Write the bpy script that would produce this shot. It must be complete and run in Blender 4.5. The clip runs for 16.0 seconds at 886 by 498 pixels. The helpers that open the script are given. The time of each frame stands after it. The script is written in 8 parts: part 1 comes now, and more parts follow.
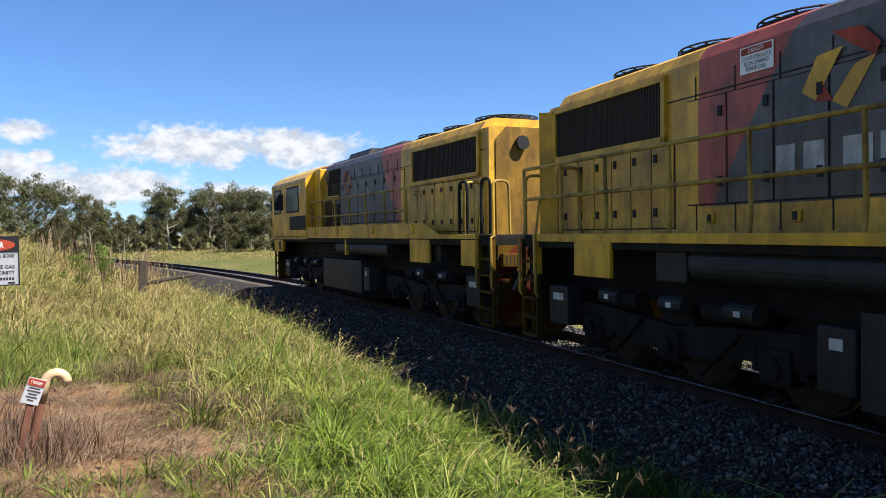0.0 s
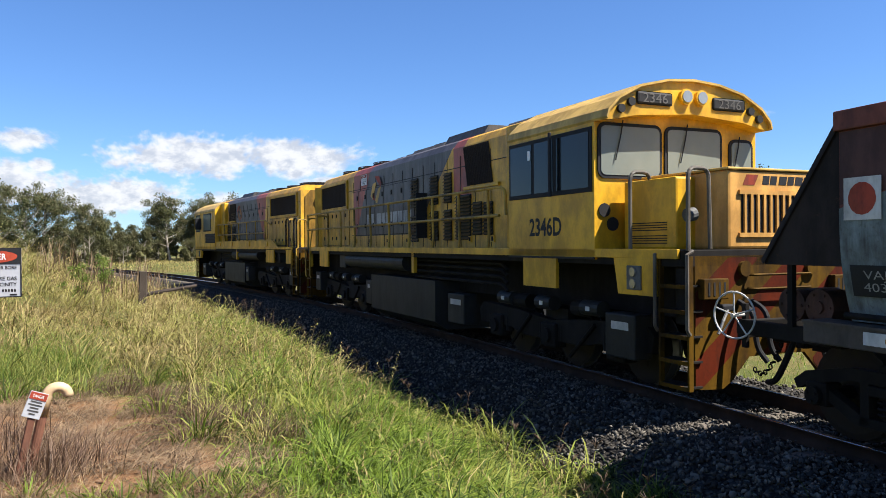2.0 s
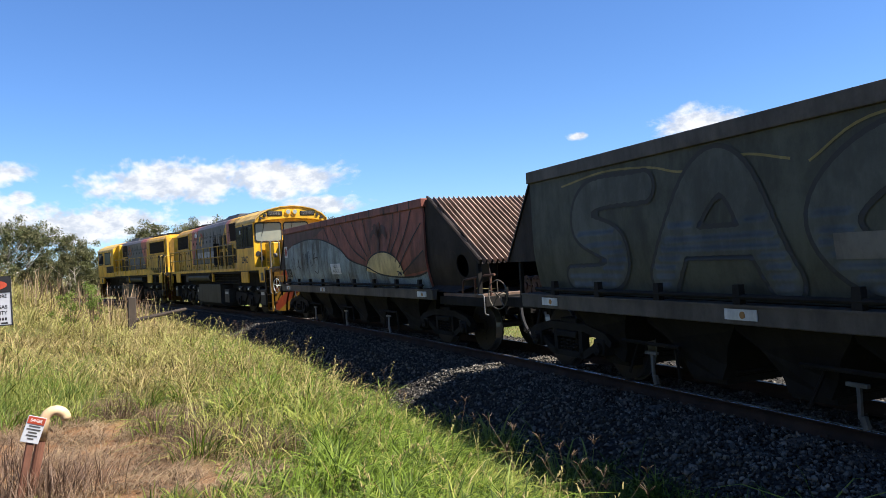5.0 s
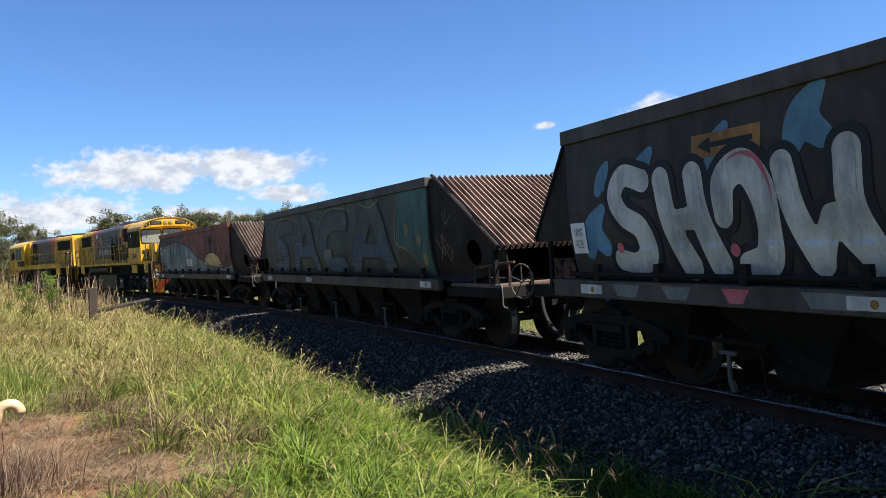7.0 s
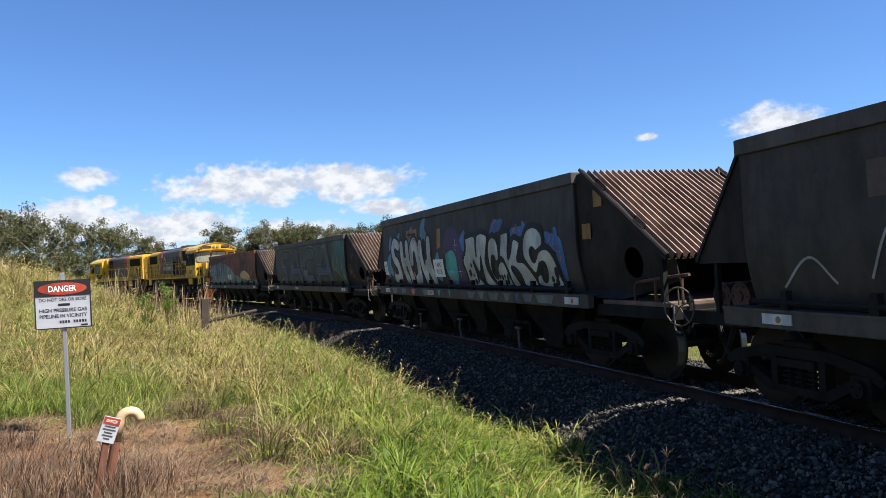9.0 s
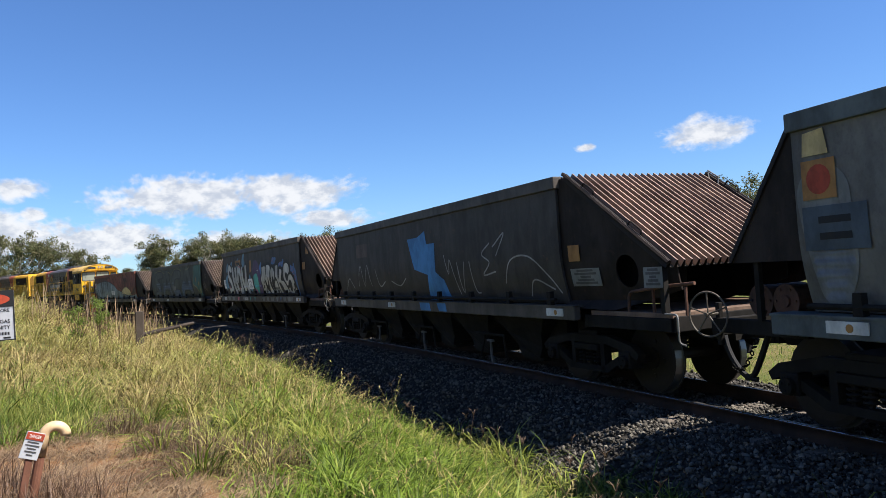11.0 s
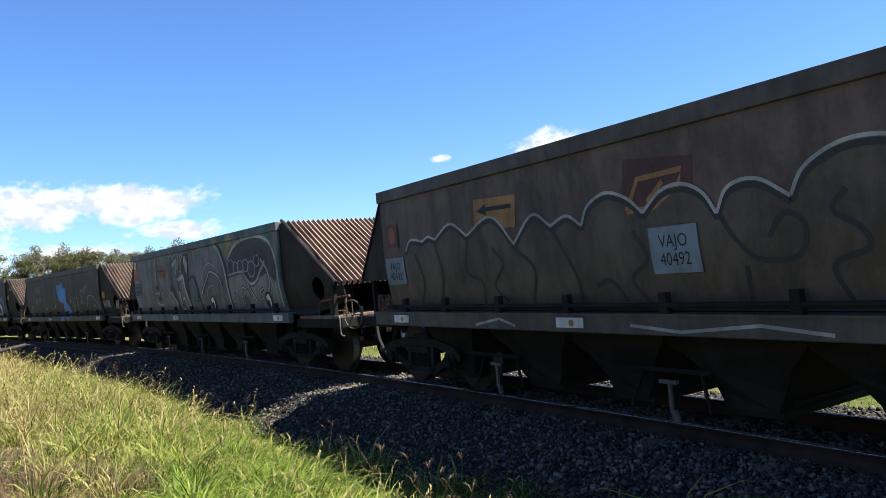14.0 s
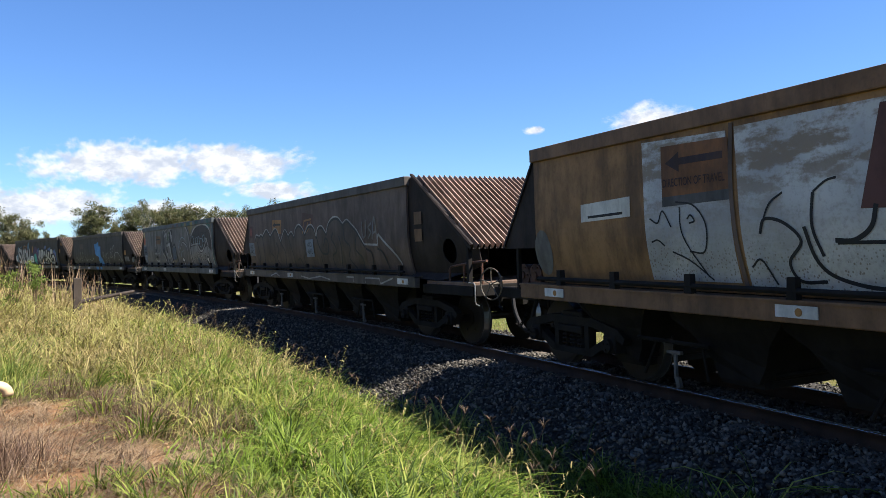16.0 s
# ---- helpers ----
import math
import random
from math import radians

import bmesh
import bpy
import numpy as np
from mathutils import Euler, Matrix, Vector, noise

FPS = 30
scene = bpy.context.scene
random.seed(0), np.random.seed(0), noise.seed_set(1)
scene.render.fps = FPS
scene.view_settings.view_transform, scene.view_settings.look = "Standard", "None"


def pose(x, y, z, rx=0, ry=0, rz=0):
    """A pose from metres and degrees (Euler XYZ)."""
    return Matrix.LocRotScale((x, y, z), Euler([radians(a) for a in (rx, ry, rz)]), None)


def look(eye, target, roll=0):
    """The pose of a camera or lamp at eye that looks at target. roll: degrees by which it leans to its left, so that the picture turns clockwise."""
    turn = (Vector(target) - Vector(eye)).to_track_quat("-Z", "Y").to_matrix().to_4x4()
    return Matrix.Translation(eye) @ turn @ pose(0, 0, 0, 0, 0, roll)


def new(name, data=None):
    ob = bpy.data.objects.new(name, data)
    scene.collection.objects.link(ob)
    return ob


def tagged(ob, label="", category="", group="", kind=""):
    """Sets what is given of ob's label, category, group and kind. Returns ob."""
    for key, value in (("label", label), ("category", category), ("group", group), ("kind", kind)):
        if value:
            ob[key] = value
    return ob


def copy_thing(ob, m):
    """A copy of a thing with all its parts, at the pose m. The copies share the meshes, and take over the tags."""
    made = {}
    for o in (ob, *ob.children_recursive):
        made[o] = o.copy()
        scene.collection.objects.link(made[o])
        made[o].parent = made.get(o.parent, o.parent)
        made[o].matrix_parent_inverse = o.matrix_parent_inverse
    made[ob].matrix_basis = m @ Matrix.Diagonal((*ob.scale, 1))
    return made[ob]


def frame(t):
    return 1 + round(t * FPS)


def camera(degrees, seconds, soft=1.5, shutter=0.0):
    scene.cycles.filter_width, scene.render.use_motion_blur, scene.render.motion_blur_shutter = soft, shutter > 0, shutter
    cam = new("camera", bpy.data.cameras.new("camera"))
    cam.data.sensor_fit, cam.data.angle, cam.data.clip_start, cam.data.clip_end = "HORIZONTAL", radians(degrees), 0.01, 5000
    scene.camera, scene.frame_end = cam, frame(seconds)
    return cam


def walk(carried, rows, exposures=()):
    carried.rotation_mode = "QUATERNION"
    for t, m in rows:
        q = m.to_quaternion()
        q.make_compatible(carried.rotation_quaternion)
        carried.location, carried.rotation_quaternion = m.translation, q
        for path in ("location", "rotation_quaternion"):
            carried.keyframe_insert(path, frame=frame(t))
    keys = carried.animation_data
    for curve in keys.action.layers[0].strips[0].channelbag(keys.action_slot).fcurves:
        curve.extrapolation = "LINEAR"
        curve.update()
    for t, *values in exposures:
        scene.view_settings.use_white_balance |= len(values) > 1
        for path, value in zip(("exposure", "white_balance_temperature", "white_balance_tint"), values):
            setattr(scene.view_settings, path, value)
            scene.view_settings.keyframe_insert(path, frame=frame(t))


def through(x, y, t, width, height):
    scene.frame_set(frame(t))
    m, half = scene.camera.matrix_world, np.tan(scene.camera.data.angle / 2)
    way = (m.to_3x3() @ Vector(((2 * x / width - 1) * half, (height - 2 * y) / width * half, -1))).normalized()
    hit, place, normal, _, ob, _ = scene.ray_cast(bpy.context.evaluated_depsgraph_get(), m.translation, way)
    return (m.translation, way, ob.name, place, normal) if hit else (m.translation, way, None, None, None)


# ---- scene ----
# ---- camera and its way ----
cam = camera(60.76, 16.0, soft=0.5)
WAY = [
    (0.0, 0.033, 0.003, 1.851, -1.30, 0.80, -19.49),
    (0.5, 0.019, 0.004, 1.844, -1.20, 1.22, -17.50),
    (1.0, 0.010, 0.007, 1.847, -1.18, 1.39, -18.33),
    (1.5, 0.004, 0.012, 1.858, -0.71, 0.62, -19.14),
    (2.0, -0.002, 0.021, 1.882, -0.42, 0.42, -19.55),
    (2.5, -0.004, 0.040, 1.887, 0.49, 2.29, -20.93),
    (3.0, -0.015, -0.007, 1.860, 0.06, 2.72, -22.91),
    (3.5, -0.031, -0.056, 1.847, 0.50, 2.18, -22.57),
    (4.0, -0.061, -0.051, 1.828, 0.94, 2.11, -21.22),
    (6.5, -0.014, 0.023, 1.806, -0.44, 4.48, -21.38),
    (7.0, -0.009, 0.044, 1.799, -0.44, 3.51, -22.92),
    (7.5, -0.008, 0.039, 1.818, 0.18, 3.51, -22.47),
    (8.0, -0.008, 0.046, 1.839, 0.66, 3.76, -19.50),
    (8.5, -0.026, 0.053, 1.847, 0.88, 3.07, -15.48),
    (11.0, 0.017, 0.071, 1.790, 1.54, 3.74, -19.83),
    (11.5, 0.023, 0.007, 1.792, 0.23, 4.38, -26.57),
    (12.0, 0.036, -0.054, 1.788, 0.48, 3.87, -34.92),
    (12.5, 0.059, -0.131, 1.777, 1.42, 3.75, -36.97),
    (13.0, 0.036, -0.068, 1.786, 1.67, 3.73, -34.88),
    (13.5, 0.023, -0.025, 1.787, 1.87, 4.14, -32.00),
    (14.0, 0.017, 0.011, 1.781, 1.47, 4.97, -30.53),
    (14.5, 0.015, 0.051, 1.765, 0.88, 4.77, -33.26),
    (15.0, -0.008, 0.017, 1.772, 0.30, 3.76, -30.87),
    (15.5, -0.034, -0.012, 1.768, -0.71, 2.46, -28.40),
    (16.0, -0.070, -0.044, 1.750, -0.33, 1.92, -23.96),
]
walk(cam, [(t, pose(x, y, z, 90 + p, r, w)) for t, x, y, z, p, r, w in WAY],
     exposures=[(0, 1.36), (0.6, 1.22), (1.2, 1.22), (1.9, 1.38), (2.5, 1.46), (4, 1.55), (6.4, 1.33), (8, 1.34), (11, 1.30), (12.3, 1.74), (14.5, 1.66), (16, 1.52)])

# ---- light ----
SUN_AZ, SUN_EL = radians(126), radians(54.3)          # azimuth clockwise from +y
SUN_DIR = Vector((math.sin(SUN_AZ) * math.cos(SUN_EL), math.cos(SUN_AZ) * math.cos(SUN_EL), math.sin(SUN_EL)))
sun = new("sun", bpy.data.lights.new("sun", "SUN"))
sun.data.energy, sun.data.angle, sun.data.color = 5.0, radians(0.53), (1.0, 0.95, 0.87)
sun.matrix_world = look(SUN_DIR * 100, (0, 0, 0))


class Net:
    """Short writing for node trees."""

    def __init__(self, tree):
        self.t = tree
        tree.nodes.clear()

    def n(self, kind, props=None, **ins):
        node = self.t.nodes.new(kind)
        for k, v in (props or {}).items():
            if k == "operation":
                node.operation = v
            elif k == "data_type":
                node.data_type = v
            elif k == "blend_type":
                node.blend_type = v
            elif k == "interpolation":
                node.interpolation_type = v
            elif k == "feature":
                node.feature = v
        for k, v in ins.items():
            key = int(k[1:]) if k[0] == "i" and k[1:].isdigit() else k.replace("_", " ")
            if isinstance(v, bpy.types.NodeSocket):
                self.t.links.new(v, node.inputs[key])
            else:
                node.inputs[key].default_value = v
        return node

    def m(self, op, a, b=0.0, c=0.0):
        return self.n("ShaderNodeMath", {"operation": op}, i0=a, i1=b, i2=c).outputs[0]

    def mix(self, f, a, b, blend="MIX"):
        node = self.n("ShaderNodeMix", {"data_type": "RGBA", "blend_type": blend})
        for i, v in ((0, f), (6, a), (7, b)):
            if isinstance(v, bpy.types.NodeSocket):
                self.t.links.new(v, node.inputs[i])
            else:
                node.inputs[i].default_value = v if i == 0 else (*v, 1)[:4]
        return node.outputs[2]

    def smooth(self, v, lo, hi):
        return self.n("ShaderNodeMapRange", {"interpolation": "SMOOTHSTEP"}, Value=v, From_Min=lo, From_Max=hi).outputs[0]

    def noise(self, vec, scale, detail=4.0, rough=0.55):
        return self.n("ShaderNodeTexNoise", None, Vector=vec, Scale=scale, Detail=detail, Roughness=rough).outputs[0]


# sky with fair-weather cumulus low over the horizon and unseen fill-light clouds: azimuth, elevation, half width, half
# height in degrees
CLOUDS = [
    (1.5, 6.4, 7.0, 1.7), (8.5, 6.3, 6.0, 1.6), (-9.3, 7.0, 2.1, 0.85), (-8.4, 5.4, 0.9, 0.6), (-11.0, 4.0, 6.5, 1.7), (-4.0, 3.4, 6.5, 1.5),
    (4.5, 2.7, 5.0, 1.2), (11.5, 4.4, 3.5, 0.8), (-24.0, 5.0, 9.0, 2.4), (31.1, 8.3, 0.95, 0.36), (39.6, 8.5, 3.5, 1.15), (50.3, 7.9, 0.8, 0.3),
    (60.3, 9.8, 2.3, 1.0), (56.0, 6.4, 3.4, 0.9), (67.0, 12.3, 2.6, 1.1), (69.0, 7.0, 3.6, 1.2),
    # out of view: added to whiten the fill light on the shaded sides
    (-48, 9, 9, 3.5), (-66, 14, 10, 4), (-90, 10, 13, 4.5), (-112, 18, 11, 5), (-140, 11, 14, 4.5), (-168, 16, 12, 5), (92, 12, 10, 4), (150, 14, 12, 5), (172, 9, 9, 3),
]
world = bpy.data.worlds.new("sky")
scene.world = world
world.use_nodes = True
W = Net(world.node_tree)
sky = W.t.nodes.new("ShaderNodeTexSky")
sky.sky_type, sky.sun_disc, sky.sun_elevation, sky.sun_rotation = "NISHITA", False, SUN_EL, SUN_AZ
sky.air_density, sky.dust_density, sky.ozone_density, sky.altitude = 1.0, 0.1, 5.0, 50
way = W.n("ShaderNodeTexCoord").outputs["Generated"]
sep = W.n("ShaderNodeSeparateXYZ", None, Vector=way)
az = W.m("MULTIPLY", W.m("ARCTAN2", sep.outputs[0], sep.outputs[1]), 57.2958)
el = W.m("MULTIPLY", W.m("ARCSINE", sep.outputs[2]), 57.2958)
flat = W.n("ShaderNodeCombineXYZ", None, X=az, Y=W.m("MULTIPLY", el, 1.5), Z=0.0).outputs[0]
puff = W.noise(flat, 0.42, 6.0, 0.55)
best = -9.0
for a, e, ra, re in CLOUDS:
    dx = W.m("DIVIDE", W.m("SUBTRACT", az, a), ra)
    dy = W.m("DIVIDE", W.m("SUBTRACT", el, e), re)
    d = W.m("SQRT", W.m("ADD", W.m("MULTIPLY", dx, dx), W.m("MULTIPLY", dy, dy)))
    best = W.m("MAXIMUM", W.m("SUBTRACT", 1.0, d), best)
wisp = W.noise(flat, 1.7, 5.0, 0.6)
dens = W.m("ADD", W.m("ADD", best, W.m("MULTIPLY", W.m("SUBTRACT", wisp, 0.5), 0.55)), W.m("MULTIPLY", W.m("SUBTRACT", puff, 0.5), 1.6))
alpha = W.smooth(dens, -0.06, 0.5)
tone = W.noise(W.n("ShaderNodeVectorMath", {"operation": "ADD"}, i0=flat, i1=(3.3, -0.45, 0)).outputs[0], 0.6, 5.0, 0.6)
white = W.mix(W.smooth(tone, 0.40, 0.64), (0.94, 0.95, 0.98), (0.60, 0.65, 0.75))
deep = W.mix(1.0, sky.outputs[0], (0.75, 0.985, 1.32), "MULTIPLY")
blue = W.n("ShaderNodeBackground", None, Color=deep, Strength=0.05)
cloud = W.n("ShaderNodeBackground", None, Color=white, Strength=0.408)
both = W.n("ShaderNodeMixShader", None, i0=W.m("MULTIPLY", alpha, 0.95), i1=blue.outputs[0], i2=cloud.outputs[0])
W.t.links.new(both.outputs[0], W.n("ShaderNodeOutputWorld").inputs[0])


# ---- materials ----
def material(name):
    m = bpy.data.materials.new(name)
    m.use_nodes = True
    return m, Net(m.node_tree)


def finish(net, shader):
    net.t.links.new(shader, net.n("ShaderNodeOutputMaterial").inputs[0])


def bump(net, height, strength, distance=0.02):
    return net.n("ShaderNodeBump", None, Height=height, Strength=strength, Distance=distance).outputs[0]


def coords(net):
    return net.n("ShaderNodeTexCoord").outputs["Object"]


def stretched(net, vec, scale):
    return net.n("ShaderNodeMapping", None, Vector=vec, Scale=scale).outputs[0]


def weathered(net, vec, col, dirt, amount, rust=None):
    """Paint with broad fading, fine speckle and grime that runs downwards."""
    broad = net.noise(vec, 0.9, 5, 0.6)
    fine = net.noise(vec, 28, 4, 0.6)
    runs = net.noise(stretched(net, vec, (3.2, 3.2, 0.55)), 1.5, 6, 0.68)
    f = net.smooth(net.m("ADD", net.m("MULTIPLY", broad, 0.55), net.m("MULTIPLY", runs, 0.5)), 0.46, 0.66)
    c = net.mix(net.m("MULTIPLY", f, amount), col, dirt)
    c = net.mix(net.m("MULTIPLY", net.smooth(fine, 0.5, 0.75), 0.35 * amount + 0.08), c, dirt)
    blot = net.smooth(net.noise(stretched(net, vec, (1.0, 1.0, 0.6)), 2.6, 6, 0.65), 0.36, 0.64)
    c = net.mix(1.0, c, net.mix(blot, (0.74, 0.73, 0.72), (1.22, 1.21, 1.19)), "MULTIPLY")
    if rust:
        spots = net.noise(vec, 5.5, 6, 0.7)
        c = net.mix(net.smooth(spots, 0.60, 0.70), c, rust)
    return c, fine, runs


def paint(name, col, dirt=(0.06, 0.045, 0.03), amount=0.55, rough=0.5, metal=0.0, rust=None, relief=0.12, gloss=0.22):
    m, net = material(name)
    vec = coords(net)
    c, fine, runs = weathered(net, vec, col, dirt, amount, rust)
    r = net.m("ADD", rough - 0.1, net.m("MULTIPLY", runs, 0.25))
    finish(net, net.n("ShaderNodeBsdfPrincipled", None, Base_Color=c, Roughness=r, Metallic=metal, Specular_IOR_Level=gloss, Normal=bump(net, fine, relief, 0.01)).outputs[0])
    return m


def plain(name, col, rough=0.6, metal=0.0):
    m, net = material(name)
    g = net.noise(coords(net), 22, 4)
    c = net.mix(net.m("MULTIPLY", g, 0.5), col, tuple(v * 0.62 for v in col))
    finish(net, net.n("ShaderNodeBsdfPrincipled", None, Base_Color=c, Roughness=rough, Metallic=metal, Specular_IOR_Level=0.2 if rough > 0.5 else 0.5, Normal=bump(net, g, 0.1)).outputs[0])
    return m


def leafy(name, a, b, c, through=0.45):
    """Blades and leaves: three tones, one tone a leaf, with light coming through."""
    m, net = material(name)
    geo = net.n("ShaderNodeNewGeometry")
    r = geo.outputs["Random Per Island"]
    patch = net.noise(coords(net), 0.35, 4, 0.6)
    tuft = net.noise(coords(net), 2.4, 3, 0.6)
    col = net.mix(net.smooth(net.m("ADD", net.m("MULTIPLY", r, 0.6), net.m("MULTIPLY", tuft, 0.5)), 0.2, 0.78), a, b)
    col = net.mix(net.smooth(net.m("ADD", patch, net.m("MULTIPLY", net.m("SUBTRACT", r, 0.5), 0.25)), 0.5, 0.62), col, c)
    d = net.n("ShaderNodeBsdfPrincipled", None, Base_Color=col, Roughness=0.6, Specular_IOR_Level=0.3)
    s = net.n("ShaderNodeBsdfTranslucent", None, Color=col)
    finish(net, net.n("ShaderNodeMixShader", None, i0=through, i1=d.outputs[0], i2=s.outputs[0]).outputs[0])
    return m


YELLOW = (0.58, 0.315, 0.012)
M = {}
M["yellow"] = paint("loco_yellow", YELLOW, (0.2, 0.105, 0.015), 0.26, 0.45, gloss=0.4)
# darker yellow, for the leading engine's hood end only
M["sooty_yellow"] = paint("sooty_yellow", (0.22, 0.12, 0.015), (0.05, 0.03, 0.012), 0.6, 0.55)
M["rail_yellow"] = paint("handrail_yellow", (0.38, 0.235, 0.04), (0.05, 0.035, 0.02), 0.8, 0.5)
M["orange"] = paint("nose_orange", (0.54, 0.285, 0.075), (0.26, 0.14, 0.045), 0.22, 0.45)
M["roof_cream"] = paint("cab_roof_yellow", (0.476, 0.306, 0.0808), (0.204, 0.128, 0.0425), 0.25, 0.5)
M["red"] = paint("warning_red", (0.33, 0.05, 0.025), (0.07, 0.03, 0.02), 0.7, 0.55)
# both end-plate colours carry painted shade as well as grime and rust
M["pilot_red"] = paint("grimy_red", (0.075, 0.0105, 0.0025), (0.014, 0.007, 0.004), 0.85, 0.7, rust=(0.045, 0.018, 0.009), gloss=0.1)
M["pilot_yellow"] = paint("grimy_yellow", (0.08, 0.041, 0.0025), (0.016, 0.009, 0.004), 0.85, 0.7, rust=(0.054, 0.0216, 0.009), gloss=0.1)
M["grey"] = paint("hood_grey", (0.07, 0.068, 0.068), (0.04, 0.035, 0.03), 0.5, 0.55)
M["black"] = plain("black_steel", (0.022, 0.021, 0.021), 0.65)
M["under"] = paint("underframe_grime", (0.0145, 0.013, 0.012), (0.008, 0.007, 0.0065), 0.6, 0.75, gloss=0.12)
M["tank"] = paint("tank_grey", (0.021, 0.022, 0.023), (0.016, 0.015, 0.013), 0.5, 0.55)
M["mesh"] = plain("intake_mesh", (0.035, 0.025, 0.018), 0.8)
M["slat"] = paint("grimy_louvre_slats", (0.11, 0.068, 0.022), (0.035, 0.025, 0.015), 0.7, 0.6)
M["tube"] = paint("grey_tube", (0.22, 0.22, 0.22), (0.08, 0.07, 0.06), 0.5, 0.45, 0.3)
M["white"] = plain("white_paint", (0.78, 0.78, 0.76), 0.5)
# even white, greyer than the plain white paint
M["sign_white"] = plain("sun_dulled_white", (0.425, 0.433, 0.459), 0.45)
M["dull_white"] = paint("faded_white", (0.52, 0.52, 0.50), (0.25, 0.23, 0.2), 0.4, 0.6)
M["name_grey"] = paint("faded_name_grey", (0.42, 0.42, 0.41), (0.12, 0.11, 0.10), 0.6, 0.6)
M["name_dim"] = paint("dim_name_grey", (0.17, 0.165, 0.155), (0.08, 0.07, 0.06), 0.6, 0.6)
M["orange_faded"] = paint("faded_orange", (0.3, 0.13, 0.04), (0.1, 0.06, 0.03), 0.6, 0.6)
M["rail_dark"] = paint("worn_handrail", (0.12, 0.105, 0.085), (0.05, 0.035, 0.025), 0.7, 0.5)
M["lever"] = paint("worn_lever", (0.10, 0.10, 0.098), (0.04, 0.035, 0.03), 0.8, 0.6)
M["lens"] = plain("lamp_lens", (0.42, 0.40, 0.34), 0.15, 0.5)
M["ink"] = plain("black_ink", (0.02, 0.02, 0.022), 0.6)
M["rubber"] = plain("rubber", (0.018, 0.018, 0.02), 0.7)
M["wheel"] = plain("wheel_steel", (0.024, 0.019, 0.016), 0.6, 0.0)
M["tread"] = plain("bright_tread", (0.22, 0.215, 0.21), 0.4, 0.8)
M["railhead"] = plain("rail_head", (0.72, 0.72, 0.73), 0.16, 1.0)
M["railtop"] = plain("rail_top", (0.07, 0.064, 0.06), 0.5, 0.6)
M["railside"] = paint("rail_rust", (0.036, 0.0208, 0.0144), (0.016, 0.0112, 0.0096), 0.6, 0.8)
M["timber_dark"] = paint("dark_timber", (0.0467, 0.0357, 0.0289), (0.0255, 0.0204, 0.017), 0.6, 0.9, relief=0.5)
M["sleeper"] = paint("sleeper", (0.12, 0.10, 0.085), (0.06, 0.05, 0.04), 0.6, 0.9)
M["timber"] = paint("grey_timber", (0.0723, 0.0561, 0.0442), (0.0595, 0.0467, 0.0382), 0.6, 0.9, relief=0.5)
M["cream"] = paint("cream_pipe", (0.528, 0.376, 0.224), (0.24, 0.144, 0.08), 0.4, 0.5)
M["rustpost"] = paint("rusty_post", (0.16, 0.07, 0.045), (0.05, 0.03, 0.02), 0.6, 0.8)
M["cylinder"] = paint("rusty_cylinder", (0.10, 0.05, 0.035), (0.03, 0.02, 0.016), 0.8, 0.7, rust=(0.16, 0.075, 0.04))
M["galv"] = plain("galvanised", (0.35, 0.36, 0.37), 0.45, 0.6)


def glass(name, tint, rough=0.05):
    m, net = material(name)
    g = net.noise(coords(net), 3.0, 4)
    c = net.mix(g, tint, tuple(v * 0.7 for v in tint))
    finish(net, net.n("ShaderNodeBsdfPrincipled", None, Base_Color=c, Roughness=rough, IOR=1.33).outputs[0])
    return m


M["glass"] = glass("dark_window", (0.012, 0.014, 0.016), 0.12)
# pale base colour paints reflected sky and cloud into this glass
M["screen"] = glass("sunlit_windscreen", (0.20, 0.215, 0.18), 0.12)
M["deck"] = paint("rusty_deck", (0.15, 0.10, 0.075), (0.04, 0.026, 0.02), 0.6, 0.8)
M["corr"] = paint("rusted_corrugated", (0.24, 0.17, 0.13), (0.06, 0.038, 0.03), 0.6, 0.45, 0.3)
# much darker than the rusted sheet; laid along its troughs
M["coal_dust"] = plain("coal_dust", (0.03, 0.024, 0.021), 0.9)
M["wagon"] = paint("wagon_brown", (0.027, 0.0205, 0.018), (0.013, 0.0105, 0.0095), 0.6, 0.65, rust=(0.045, 0.026, 0.018), gloss=0.12)
M["sill"] = paint("wagon_sill", (0.075, 0.064, 0.056), (0.038, 0.033, 0.03), 0.6, 0.6)
M["side_green"] = paint("wagon_green_grey", (0.054, 0.057, 0.045), (0.028, 0.028, 0.023), 0.6, 0.6)
M["side_dark"] = paint("wagon_dark", (0.044, 0.038, 0.034), (0.024, 0.021, 0.019), 0.6, 0.6, rust=(0.07, 0.042, 0.03))
M["side_grey"] = paint("wagon_grey", (0.125, 0.120, 0.112), (0.06, 0.054, 0.05), 0.6, 0.6)
M["side_rust"] = paint("wagon_rust_brown", (0.10, 0.070, 0.056), (0.04, 0.03, 0.025), 0.6, 0.6)
M["side_orange"] = paint("wagon_ochre", (0.22, 0.12, 0.052), (0.07, 0.042, 0.025), 0.75, 0.6)
M["mural_red"] = paint("mural_red", (0.20, 0.062, 0.043), (0.05, 0.03, 0.026), 0.65, 0.6)
M["mural_dark"] = paint("mural_maroon", (0.075, 0.034, 0.03), (0.05, 0.03, 0.025), 0.5, 0.6)
M["mural_blue"] = paint("mural_blue_grey", (0.19, 0.235, 0.238), (0.05, 0.044, 0.037), 0.95, 0.6)
M["mural_sun"] = paint("mural_cream", (0.50, 0.38, 0.18), (0.2, 0.15, 0.07), 0.4, 0.6)
M["art_blue"] = paint("spray_blue", (0.05, 0.15, 0.33), (0.04, 0.07, 0.12), 0.4, 0.5)
